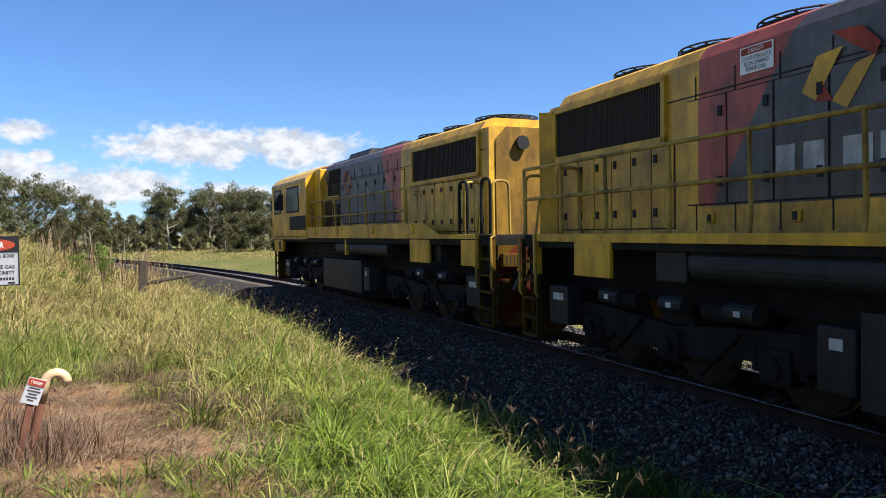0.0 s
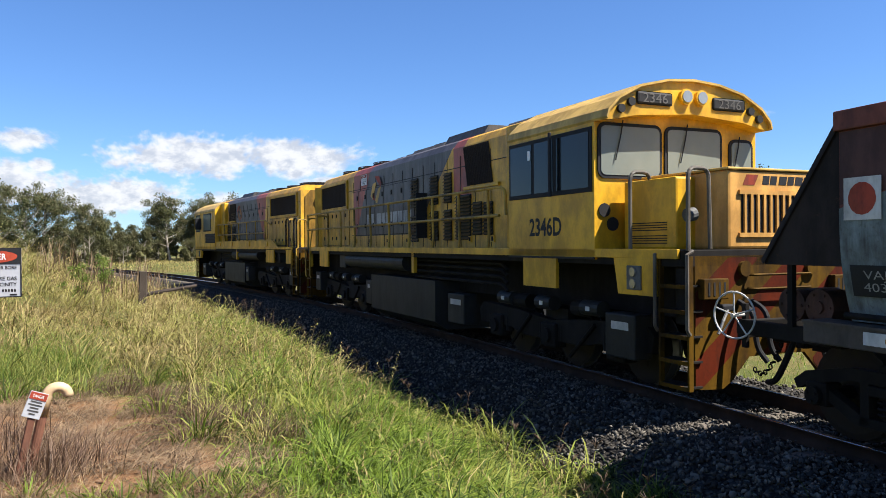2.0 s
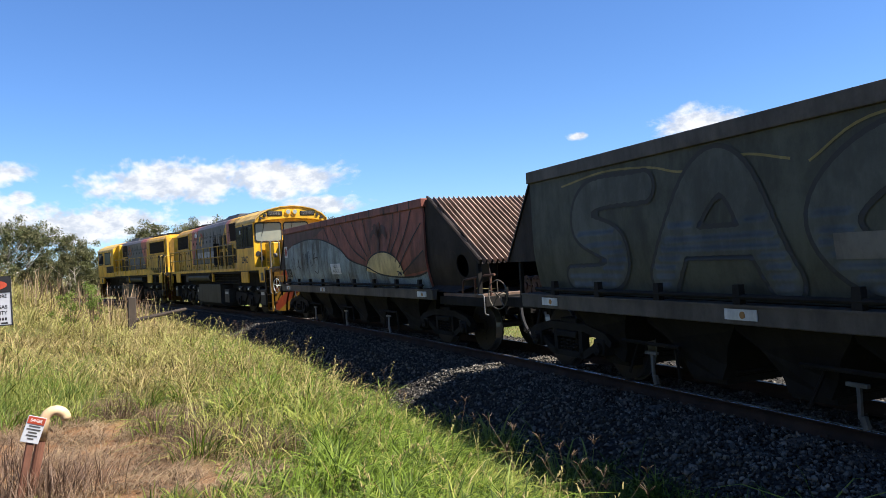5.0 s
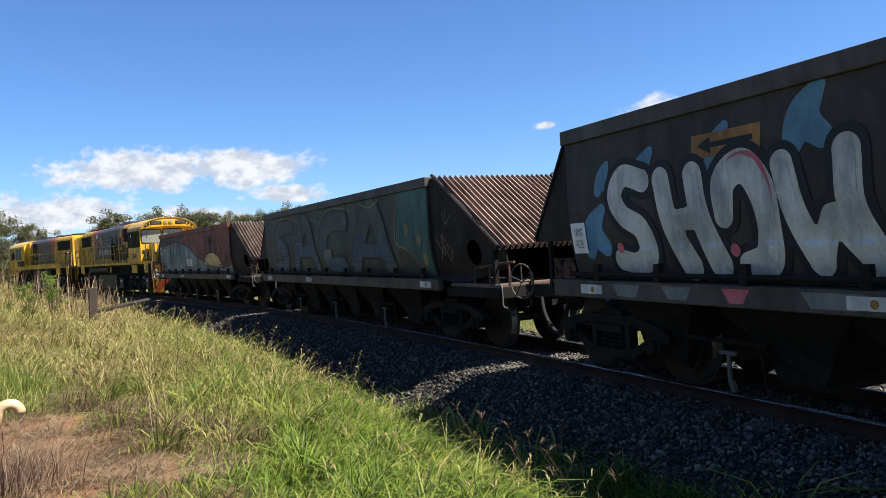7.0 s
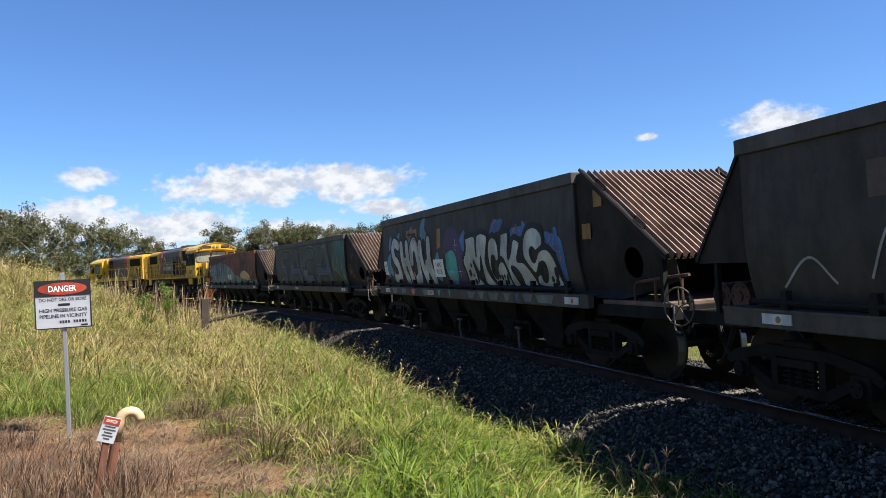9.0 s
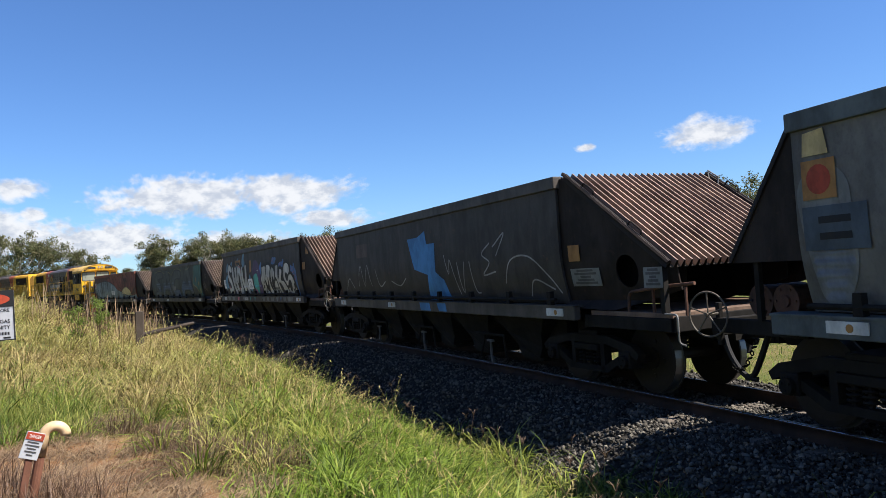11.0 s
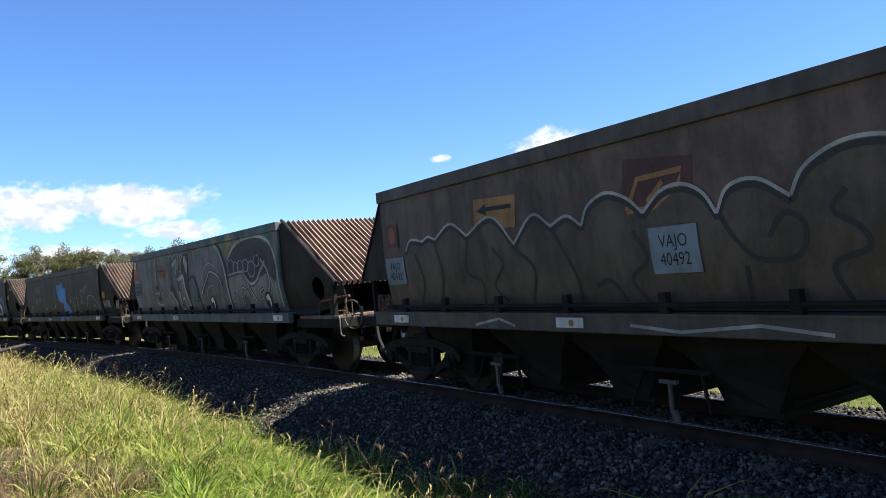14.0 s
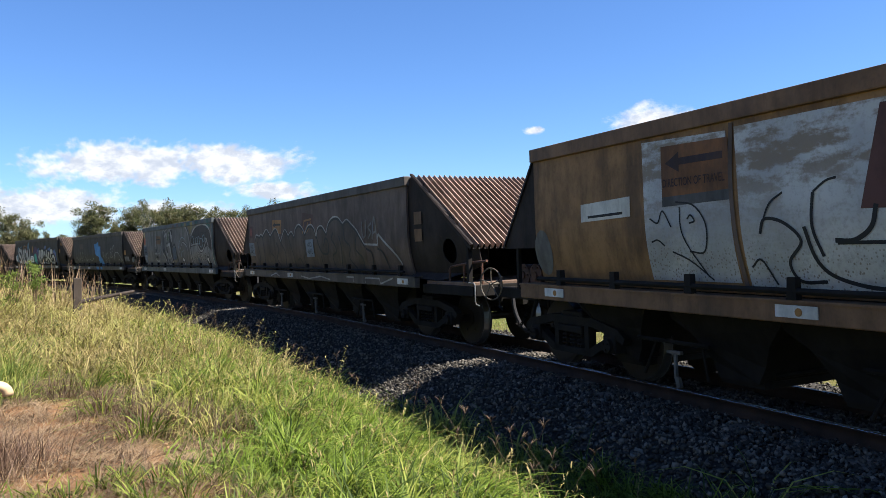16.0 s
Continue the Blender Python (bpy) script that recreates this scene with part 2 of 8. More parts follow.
M["art_sky"] = paint("spray_sky_blue", (0.10, 0.22, 0.32), (0.08, 0.16, 0.2), 0.4, 0.5)
M["art_teal"] = paint("spray_teal", (0.06, 0.32, 0.27), (0.04, 0.15, 0.13), 0.3, 0.5)
M["art_purple"] = paint("spray_purple", (0.055, 0.025, 0.085), (0.035, 0.02, 0.05), 0.4, 0.5)
M["art_pink"] = paint("spray_pink", (0.48, 0.12, 0.15), (0.2, 0.06, 0.06), 0.4, 0.5)
M["art_silver"] = paint("spray_silver", (0.47, 0.46, 0.42), (0.2, 0.19, 0.165), 0.5, 0.5, 0.15)
M["art_grey"] = paint("spray_grey", (0.115, 0.108, 0.10), (0.07, 0.065, 0.06), 0.5, 0.55)
M["art_line"] = paint("spray_pale_line", (0.29, 0.285, 0.27), (0.15, 0.14, 0.13), 0.5, 0.6)
M["art_orange"] = paint("stencil_orange", (0.30, 0.15, 0.05), (0.12, 0.07, 0.035), 0.5, 0.6)


def livery():
    """Yellow hood with a slanting grey field edged in red. Object space: y is measured from the hood's far end to the cab."""
    m, net = material("hood_livery")
    vec = coords(net)
    s = net.n("ShaderNodeSeparateXYZ", None, Vector=vec)
    y, z = s.outputs[1], s.outputs[2]

    def over(a, b):
        return net.m("GREATER_THAN", a, b)
    lean = net.m("MULTIPLY", net.m("SUBTRACT", z, 2.1), 0.68)
    e1 = net.m("ADD", y, lean)                     # slanting edge towards the radiator
    e2 = net.m("ADD", y, net.m("MULTIPLY", net.m("SUBTRACT", z, 2.1), 1.19))
    band = over(z, 2.09)
    grey = net.m("MULTIPLY", band, net.m("MULTIPLY", over(4.75, e1), over(e2, 0.55)))
    red = net.m("MULTIPLY", net.m("MULTIPLY", band, over(5.0, y)), over(e1, 4.75))
    high = over(z, net.m("ADD", 2.86, net.m("MULTIPLY", net.m("ADD", y, 1.45), 0.18)))
    red2 = net.m("MULTIPLY", net.m("MULTIPLY", high, over(-1.44, y)), over(y, net.m("ADD", -2.2, net.m("MULTIPLY", net.m("SUBTRACT", z, 2.85), 0.3))))
    bright, _, _ = weathered(net, vec, (0.6, 0.325, 0.02), (0.15, 0.075, 0.02), 0.6)
    dull, _, _ = weathered(net, vec, (0.088, 0.074, 0.066), (0.04, 0.03, 0.023), 0.8)
    rd, fine, runs = weathered(net, vec, (0.34, 0.066, 0.034), (0.09, 0.035, 0.025), 0.55)
    streak = net.noise(stretched(net, vec, (9, 9, 0.5)), 1.6, 5, 0.7)
    bright = net.mix(net.m("MULTIPLY", net.smooth(streak, 0.57, 0.72), 0.6), bright, (0.10, 0.05, 0.02))
    c = net.mix(grey, bright, dull)
    c = net.mix(net.m("MAXIMUM", red, red2), c, rd)
    finish(net, net.n("ShaderNodeBsdfPrincipled", None, Base_Color=c, Roughness=net.m("ADD", 0.4, net.m("MULTIPLY", runs, 0.2)), Normal=bump(net, fine, 0.12, 0.01)).outputs[0])
    return m


M["livery"] = livery()


# ---- mesh helpers ----
def part(name, bm, mat, parent=None, label="", smooth=False):
    """Links a bmesh as one mesh object, under a thing or a part."""
    me = bpy.data.meshes.new(name)
    bmesh.ops.recalc_face_normals(bm, faces=bm.faces)
    bm.to_mesh(me)
    bm.free()
    for mt in mat if isinstance(mat, (list, tuple)) else [mat]:
        me.materials.append(mt)
    if smooth:
        me.polygons.foreach_set("use_smooth", [True] * len(me.polygons))
    ob = new(name, me)
    ob.parent = parent
    if label:
        tagged(ob, label)
    return ob


def empty(name, label, category, group="", kind=""):
    return tagged(new(name), label, category, group, kind)


def box(bm, x0, x1, y0, y1, z0, z1, bev=0.0, mi=0):
    x0, x1, y0, y1, z0, z1 = min(x0, x1), max(x0, x1), min(y0, y1), max(y0, y1), min(z0, z1), max(z0, z1)
    vs = [bm.verts.new((x, y, z)) for x in (x0, x1) for y in (y0, y1) for z in (z0, z1)]
    fs = [bm.faces.new([vs[i] for i in q]) for q in ((0, 1, 3, 2), (4, 6, 7, 5), (0, 4, 5, 1), (2, 3, 7, 6), (0, 2, 6, 4), (1, 5, 7, 3))]
    for f in fs:
        f.material_index = mi
    if bev:
        es = list({e for f in fs for e in f.edges})
        bmesh.ops.bevel(bm, geom=es, offset=bev, segments=2, affect="EDGES", profile=0.5)
    return bm


def prism(bm, poly, axis, a, b, mi=0):
    """A polygon drawn out along an axis from a to b. poly holds the two other coordinates, in the order of x, y, z."""
    def at(p, q):
        return {"x": (q, p[0], p[1]), "y": (p[0], q, p[1]), "z": (p[0], p[1], q)}[axis]
    lo, hi = [bm.verts.new(at(p, a)) for p in poly], [bm.verts.new(at(p, b)) for p in poly]
    fs = [bm.faces.new(lo), bm.faces.new(hi[::-1])]
    n = len(poly)
    fs += [bm.faces.new((lo[i], hi[i], hi[(i + 1) % n], lo[(i + 1) % n])) for i in range(n)]
    for f in fs:
        f.material_index = mi
    return bm


def ring(bm, c, ax, r, n):
    ax = ax.normalized()
    u = ax.orthogonal().normalized()
    v = ax.cross(u)
    return [bm.verts.new(c + r * (math.cos(2 * math.pi * i / n) * u + math.sin(2 * math.pi * i / n) * v)) for i in range(n)]


def rod(bm, p, q, r, n=8, r2=None, mi=0):
    p, q = Vector(p), Vector(q)
    a, b = ring(bm, p, q - p, r, n), ring(bm, q, q - p, r if r2 is None else r2, n)
    fs = [bm.faces.new((a[i], a[(i + 1) % n], b[(i + 1) % n], b[i])) for i in range(n)] + [bm.faces.new(a[::-1]), bm.faces.new(b)]
    for f in fs:
        f.material_index = mi
    return bm


def tube(bm, pts, r, n=8):
    """A bent tube through the points, with a frame carried along it."""
    pts = [Vector(p) for p in pts]
    up, rings = None, []
    for i, p in enumerate(pts):
        d = (pts[min(i + 1, len(pts) - 1)] - pts[max(i - 1, 0)]).normalized()
        up = d.orthogonal().normalized() if up is None else (up - d * up.dot(d)).normalized()
        v = d.cross(up)
        rings.append([bm.verts.new(p + r * (math.cos(2 * math.pi * k / n) * up + math.sin(2 * math.pi * k / n) * v)) for k in range(n)])
    for a, b in zip(rings, rings[1:]):
        for k in range(n):
            bm.faces.new((a[k], a[(k + 1) % n], b[(k + 1) % n], b[k]))
    bm.faces.new(rings[0][::-1]), bm.faces.new(rings[-1])
    return bm


def rounded(pts, r=0.12, n=4):
    """Points of a polyline with its corners rounded."""
    pts = [Vector(p) for p in pts]
    out = [pts[0]]
    for a, b, c in zip(pts, pts[1:], pts[2:]):
        p, q = b + (a - b).normalized() * min(r, (a - b).length / 2), b + (c - b).normalized() * min(r, (c - b).length / 2)
        out += [(1 - t) ** 2 * p + 2 * t * (1 - t) * b + t * t * q for t in [i / n for i in range(n + 1)]]
    return out + [pts[-1]]


def torus(bm, c, ax, R, r, n=24, k=6):
    c, ax = Vector(c), Vector(ax).normalized()
    u = ax.orthogonal().normalized()
    v = ax.cross(u)
    rings = []
    for i in range(n):
        a = 2 * math.pi * i / n
        d = math.cos(a) * u + math.sin(a) * v
        rings.append([bm.verts.new(c + d * (R + r * math.cos(2 * math.pi * j / k)) + ax * r * math.sin(2 * math.pi * j / k)) for j in range(k)])
    for i in range(n):
        for j in range(k):
            bm.faces.new((rings[i][j], rings[(i + 1) % n][j], rings[(i + 1) % n][(j + 1) % k], rings[i][(j + 1) % k]))
    return bm


def sheet(bm, polys, x, mi=0):
    """Flat paint on a side that faces -x: polygons of (y, z)."""
    for p in polys:
        f = bm.faces.new([bm.verts.new((x, a, b)) for a, b in p])
        f.material_index = mi
        f.normal_update()
    return bm


def stroke(bm, pts, w, x):
    """A painted line on a side that faces -x, through points (y, z)."""
    pts = [Vector(p) for p in pts]
    prev = None
    for i, p in enumerate(pts):
        d = (pts[min(i + 1, len(pts) - 1)] - pts[max(i - 1, 0)]).normalized()
        nrm = Vector((-d.y, d.x)) * w / 2
        cur = (bm.verts.new((x, *(p + nrm))), bm.verts.new((x, *(p - nrm))))
        if prev:
            bm.faces.new((prev[0], prev[1], cur[1], cur[0]))
        prev = cur
    return bm


def arc(cx, cz, rx, rz, a0, a1, n=16):
    return [(cx + rx * math.cos(radians(a0 + (a1 - a0) * i / n)), cz + rz * math.sin(radians(a0 + (a1 - a0) * i / n))) for i in range(n + 1)]


def lettering(name, body, height, m, mat, parent, bold=0.0, label="", width=None, shear=0.0):
    """Words in the built-in font, as a flat mesh, centred, laid by the matrix m."""
    cu = bpy.data.curves.new(name, "FONT")
    cu.body, cu.size, cu.offset, cu.shear = body, 1.0, bold, shear
    cu.align_x, cu.align_y = "CENTER", "CENTER"
    cu.resolution_u = 3
    ob = bpy.data.objects.new(name, cu)
    me = bpy.data.meshes.new_from_object(ob)
    bpy.data.objects.remove(ob)
    co = np.array([v.co for v in me.vertices])
    lo, hi = co.min(0), co.max(0)
    k = height / (hi[1] - lo[1])
    kx = width / (hi[0] - lo[0]) if width else k
    me.transform(m @ Matrix.Diagonal((kx, k, 1, 1)) @ Matrix.Translation((-(lo[0] + hi[0]) / 2, -(lo[1] + hi[1]) / 2, 0)))
    me.materials.append(mat)
    out = new(name, me)
    out.parent = parent
    if label:
        tagged(out, label)
    return out


def on_side(x, y, z):
    """Lays writing on a side that faces -x, so that it reads from there."""
    return Matrix.Translation((x, y, z)) @ Matrix(((0, 0, -1, 0), (-1, 0, 0, 0), (0, 1, 0, 0), (0, 0, 0, 1)))


def on_end(x, y, z):
    """Lays writing on an end that faces -y."""
    return Matrix.Translation((x, y, z)) @ Matrix(((1, 0, 0, 0), (0, 0, -1, 0), (0, 1, 0, 0), (0, 0, 0, 1)))


# ---- the line of the track ----
TRACK_X, BEND = 6.584, 0.00516          # place of the centre line abreast of the camera; curvature to the left


def on_track(s, u=0.0, z=0.0):
    """A place at s along the track, u to its left (towards the camera), z over the rail head."""
    a = BEND * s
    return Vector((TRACK_X - (1 - math.cos(a)) / BEND - math.cos(a) * u, math.sin(a) / BEND - math.sin(a) * u, z))


def track_pose(s):
    p = on_track(s)
    return pose(p.x, p.y, p.z, 0, 0, math.degrees(BEND * s))


def off_track(x, y):
    """How far (x, y) lies to the left of the centre line, for arrays."""
    R = 1 / BEND
    return R - np.hypot(x - (TRACK_X - R), y)


# ---- ground ----
def bank(u):
    """Height of the ground by the distance from the centre line, u to the left."""
    return np.interp(u, [-400, -60, -12, -4.2, -3.1, 3.1, 3.5, 4.3, 5.2, 6.2, 9.4, 10.5, 12.5, 15.5, 22, 60, 400],
                     [0.5, -0.2, -0.75, -0.85, -0.8, -0.75, -0.5, -0.16, 0.04, 0.13, 0.2, 0.6, 1.7, 2.4, 2.8, 3.2, 6.0])


def ground_z(x, y):
    x, y = np.asarray(x, float), np.asarray(y, float)
    u = off_track(x, y)
    z = bank(u)
    # farther along, the cutting's side stands closer and steeper
    k = np.clip((y - 9.5) / 15, 0, 1)
    k = k * k * (3 - 2 * k)
    steep = np.interp(u, [6.0, 7.4, 10, 13, 20, 60, 400], [0.12, 0.55, 1.75, 2.6, 3.1, 3.4, 6.0])
    z = np.where(u > 6.0, z * (1 - k) + k * np.maximum(z, steep), z)
    far = np.clip((np.hypot(x, y) - 60) / 120, 0, 1)
    z = z * (1 - far) + far * np.where(u > 0, 1.0, 0.0)
    # a grassy hill far off beyond the line
    z = z + 26 * np.exp(-(((x - 330) / 150) ** 2 + ((y - 260) / 170) ** 2))
    z = z + 0.05 * np.sin(x * 1.3 + 0.7 * y) * np.sin(0.9 * y - 0.4 * x) * (u > 4) + 0.02 * np.sin(4.1 * x) * np.sin(3.7 * y + x) * (u > 4)
    return z


def ground_material():
    m, net = material("ground")
    vec = net.n("ShaderNodeTexCoord").outputs["Object"]
    s = net.n("ShaderNodeSeparateXYZ", None, Vector=vec)
    big, mid, fine = net.noise(vec, 0.06, 5), net.noise(vec, 0.9, 6, 0.65), net.noise(vec, 14, 6, 0.7)
    grass = net.mix(net.smooth(net.m("ADD", net.m("MULTIPLY", big, 0.6), net.m("MULTIPLY", mid, 0.4)), 0.42, 0.6), (0.08, 0.092, 0.024), (0.152, 0.12, 0.048))
    grass = net.mix(net.smooth(fine, 0.45, 0.7), grass, (0.056, 0.0544, 0.0208))
    soil = net.mix(net.smooth(mid, 0.35, 0.65), (0.248, 0.132, 0.0656), (0.168, 0.0976, 0.0512))
    soil = net.mix(net.smooth(fine, 0.5, 0.72), soil, (0.08, 0.048, 0.0288))
    # the bare patch where vehicles stop, with a ragged edge
    dx = net.m("DIVIDE", net.m("ADD", s.outputs[0], 1.7), 2.1)
    dy = net.m("DIVIDE", net.m("SUBTRACT", s.outputs[1], 5.2), 4.4)
    d = net.m("ADD", net.m("MULTIPLY", dx, dx), net.m("MULTIPLY", dy, dy))
    bare = net.smooth(net.m("ADD", d, net.m("MULTIPLY", net.m("SUBTRACT", mid, 0.5), 0.9)), 1.25, 0.85)
    c = net.mix(bare, grass, soil)
    finish(net, net.n("ShaderNodeBsdfPrincipled", None, Base_Color=c, Roughness=0.95, Specular_IOR_Level=0.1, Normal=bump(net, fine, 0.8, 0.05)).outputs[0])
    return m


def grid_mesh(name, xs, ys, zf, mat):
    X, Y = np.meshgrid(xs, ys)
    co = np.c_[X.ravel(), Y.ravel(), zf(X, Y).ravel()]
    nx, ny = len(xs), len(ys)
    i = (np.arange(ny - 1)[:, None] * nx + np.arange(nx - 1)).ravel()
    faces = np.c_[i, i + 1, i + nx + 1, i + nx]
    me = raw_mesh(name, co, faces, 4)
    me.materials.append(mat)
    me.polygons.foreach_set("use_smooth", [True] * len(me.polygons))
    return new(name, me)


def raw_mesh(name, co, faces, k):
    """A mesh straight from arrays of places and of faces with k corners."""
    me = bpy.data.meshes.new(name)
    me.vertices.add(len(co))
    me.vertices.foreach_set("co", np.asarray(co, np.float32).ravel())
    me.loops.add(faces.size)
    me.loops.foreach_set("vertex_index", faces.astype(np.int32).ravel())
    me.polygons.add(len(faces))
    me.polygons.foreach_set("loop_start", np.arange(0, faces.size, k, dtype=np.int32))
    me.update(calc_edges=True)
    return me


def spaced(lo, hi, fine_lo, fine_hi, step):
    a = np.arange(fine_lo, fine_hi + step, step)
    g = np.cumsum(step * 1.16 ** np.arange(1, 60))
    left, right = fine_lo - g, fine_hi + g
    return np.r_[[lo], left[left > lo][::-1], a, right[right < hi], [hi]]


ground = grid_mesh("ground", spaced(-3000, 3000, -16, 16, 0.25), spaced(-1500, 4500, -2, 45, 0.3), ground_z, ground_material())
tagged(ground, "grassy bank with straw and a bare patch of reddish soil", "ground", kind="structure")


# ---- permanent way ----
def ballast_material():
    m, net = material("ballast")
    vec = coords(net)
    cell = net.n("ShaderNodeTexVoronoi", None, Vector=vec, Scale=17.0)
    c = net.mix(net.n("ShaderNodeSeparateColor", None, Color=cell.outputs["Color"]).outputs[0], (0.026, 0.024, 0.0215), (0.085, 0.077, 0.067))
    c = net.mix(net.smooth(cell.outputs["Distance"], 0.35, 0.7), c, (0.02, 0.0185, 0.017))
    finish(net, net.n("ShaderNodeBsdfPrincipled", None, Base_Color=c, Roughness=0.95, Specular_IOR_Level=0.05, Normal=bump(net, net.m("SUBTRACT", 1.0, cell.outputs["Distance"]), 0.9, 0.05)).outputs[0])
    return m


def stone_material():
    m, net = material("ballast_stone")
    r = net.n("ShaderNodeNewGeometry").outputs["Random Per Island"]
    g = net.noise(coords(net), 30, 4)
    c = net.mix(net.m("POWER", r, 2.6), (0.027, 0.025, 0.0225), (0.23, 0.205, 0.17))
    c = net.mix(net.m("MULTIPLY", g, 0.5), c, (0.045, 0.04, 0.034))
    finish(net, net.n("ShaderNodeBsdfPrincipled", None, Base_Color=c, Roughness=0.9, Specular_IOR_Level=0.08).outputs[0])
    return m


def along(name, profile, ss, mat, parent=None, closed=False):
    """A profile of (u, z) drawn out along the track."""
    rows = [[on_track(s, u, z) for u, z in profile] for s in ss]
    k = len(profile)
    co = np.array([p[:] for r in rows for p in r])
    idx = []
    for i in range(len(rows) - 1):
        for j in range(k if closed else k - 1):
            a, b = i * k + j, i * k + (j + 1) % k
            idx.append((a, b, b + k, a + k))
    me = raw_mesh(name, co, np.array(idx), 4)
    me.materials.append(mat)
    ob = new(name, me)
    ob.parent = parent
    return ob


BED = [(-3.25, -0.9), (-1.75, -0.19), (-0.9, -0.17), (0.9, -0.17), (1.75, -0.19), (3.25, -0.9)]
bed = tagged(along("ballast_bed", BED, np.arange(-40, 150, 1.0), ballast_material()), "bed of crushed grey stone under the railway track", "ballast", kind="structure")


def bed_z(u):
    return np.interp(np.abs(u), [0, 0.9, 1.75, 3.25], [-0.17, -0.17, -0.19, -0.9])


def scatter_stones():
    rng = np.random.default_rng(5)
    ico = bmesh.new()
    bmesh.ops.create_icosphere(ico, subdivisions=1, radius=1)
    base = np.array([v.co[:] for v in ico.verts])
    tri = np.array([[v.index for v in f.verts] for f in ico.faces])
    ico.free()
    n = 68000
    s = 1.5 + 28 * rng.random(n) ** 1.5
    u = np.where(rng.random(n) < 0.82, rng.uniform(-0.4, 3.3, n), rng.uniform(-3.0, 0.4, n))
    size = 0.011 + 0.018 * rng.random(n) ** 1.6
    a = BEND * s
    px = TRACK_X - (1 - np.cos(a)) / BEND - np.cos(a) * u
    py = np.sin(a) / BEND - np.sin(a) * u
    pz = bed_z(u) + 0.3 * size + rng.uniform(0, 0.02, n)
    stretch = rng.uniform(0.55, 1.35, (n, 1, 3))
    jit = rng.uniform(0.4, 1.5, (n, len(base), 1))
    q = rng.normal(size=(n, 4))
    q /= np.linalg.norm(q, axis=1, keepdims=True)
    w, x, y, z = q.T
    rot = np.stack([np.stack([1 - 2 * (y * y + z * z), 2 * (x * y - z * w), 2 * (x * z + y * w)], -1),
                    np.stack([2 * (x * y + z * w), 1 - 2 * (x * x + z * z), 2 * (y * z - x * w)], -1),
                    np.stack([2 * (x * z - y * w), 2 * (y * z + x * w), 1 - 2 * (x * x + y * y)], -1)], 1)
    co = np.einsum("nij,nkj->nki", rot, base[None] * stretch * jit) * size[:, None, None] + np.stack([px, py, pz], -1)[:, None]
    faces = (tri[None] + (np.arange(n) * len(base))[:, None, None]).reshape(-1, 3)
    me = raw_mesh("ballast_stones", co.reshape(-1, 3), faces, 3)
    me.materials.append(stone_material())
    tagged(new("ballast_stones", me), "loose angular grey ballast stones beside the track", "gravel", kind="stuff")


scatter_stones()

RAIL = [(-0.065, -0.155), (-0.065, -0.14), (-0.012, -0.125), (-0.012, -0.035), (-0.033, -0.025), (-0.033, -0.004), (-0.026, 0.0),
        (0.026, 0.0), (0.033, -0.004), (0.033, -0.025), (0.012, -0.035), (0.012, -0.125), (0.065, -0.14), (0.065, -0.155)]
track = empty("railway_track", "narrow-gauge railway track with worn shiny rails on sleepers", "railway track", kind="structure")
for side in (1, -1):
    ss = np.arange(-40, 150, 1.5)
    along("rail", [(side * 0.567 + u, z) for u, z in RAIL], ss, M["railside"], track, closed=True)
    along("rail_head", [(side * 0.567 - 0.022, 0.0015), (side * 0.567 + 0.022, 0.0015)], ss, M["railtop"], track)
    along("rail_edge", [(side * 0.567 + 0.0295, 0.0008), (side * 0.567 + 0.0338, -0.002), (side * 0.567 + 0.0343, -0.0035)], ss, M["railhead"], track)



def sleepers():
    bm = box(bmesh.new(), -1.07, 1.07, -0.12, 0.12, -0.26, -0.15, 0.012)
    first = part("sleeper", bm, M["sleeper"], track)
    s = -6.0
    first.matrix_basis = track_pose(s)
    while s < 110:
        s += 0.685
        ob = new("sleeper", first.data)
        ob.parent = track
        ob.matrix_basis = track_pose(s)


sleepers()


# ---- hopper wagons ----
# Wagon space: y forward, x away from the camera's side, z over the rail head. WF: the front top corner.
WF, WLEN = 6.05, 10.85


def wheelset(parent, y, r, name="wheelset"):
    bm = bmesh.new()
    for sx in (-1, 1):
        x = sx * 0.53
        prof = [(-0.075, 0.14), (-0.075, r - 0.06), (-0.065, r), (0.055, r + 0.004), (0.055, r + 0.026), (0.078, r + 0.026), (0.078, r - 0.06), (0.05, 0.16)]
        n, rows = 28, []
        for k in range(n):
            a = 2 * math.pi * k / n
            rows.append([bm.verts.new((x - sx * px * -1 * -1, rr * math.cos(a), rr * math.sin(a))) for px, rr in prof])
        for k in range(n):
            p, q = rows[k], rows[(k + 1) % n]
            for j in range(len(prof) - 1):
                f = bm.faces.new((p[j], p[j + 1], q[j + 1], q[j]))
                f.material_index = 1 if j in (2, 3) else 0
            bm.faces.new((p[-1], p[0], q[0], q[-1]))
        rod(bm, (x - 0.1, 0, 0), (x + 0.1, 0, 0), 0.15, 14)
        for k in range(5):
            a = 2 * math.pi * k / 5
            rod(bm, (x - sx * -0.06 * -1, 0.24 * math.cos(a), 0.24 * math.sin(a)), (x + sx * 0.085, 0.24 * math.cos(a), 0.24 * math.sin(a)), 0.035, 8)
    rod(bm, (-0.95, 0, 0), (0.95, 0, 0), 0.07, 12)
    ob = part(name, bm, [M["wheel"], M["tread"]], parent)
    ob.matrix_basis = pose(0, y, r)
    ob["spin"] = r
    return ob


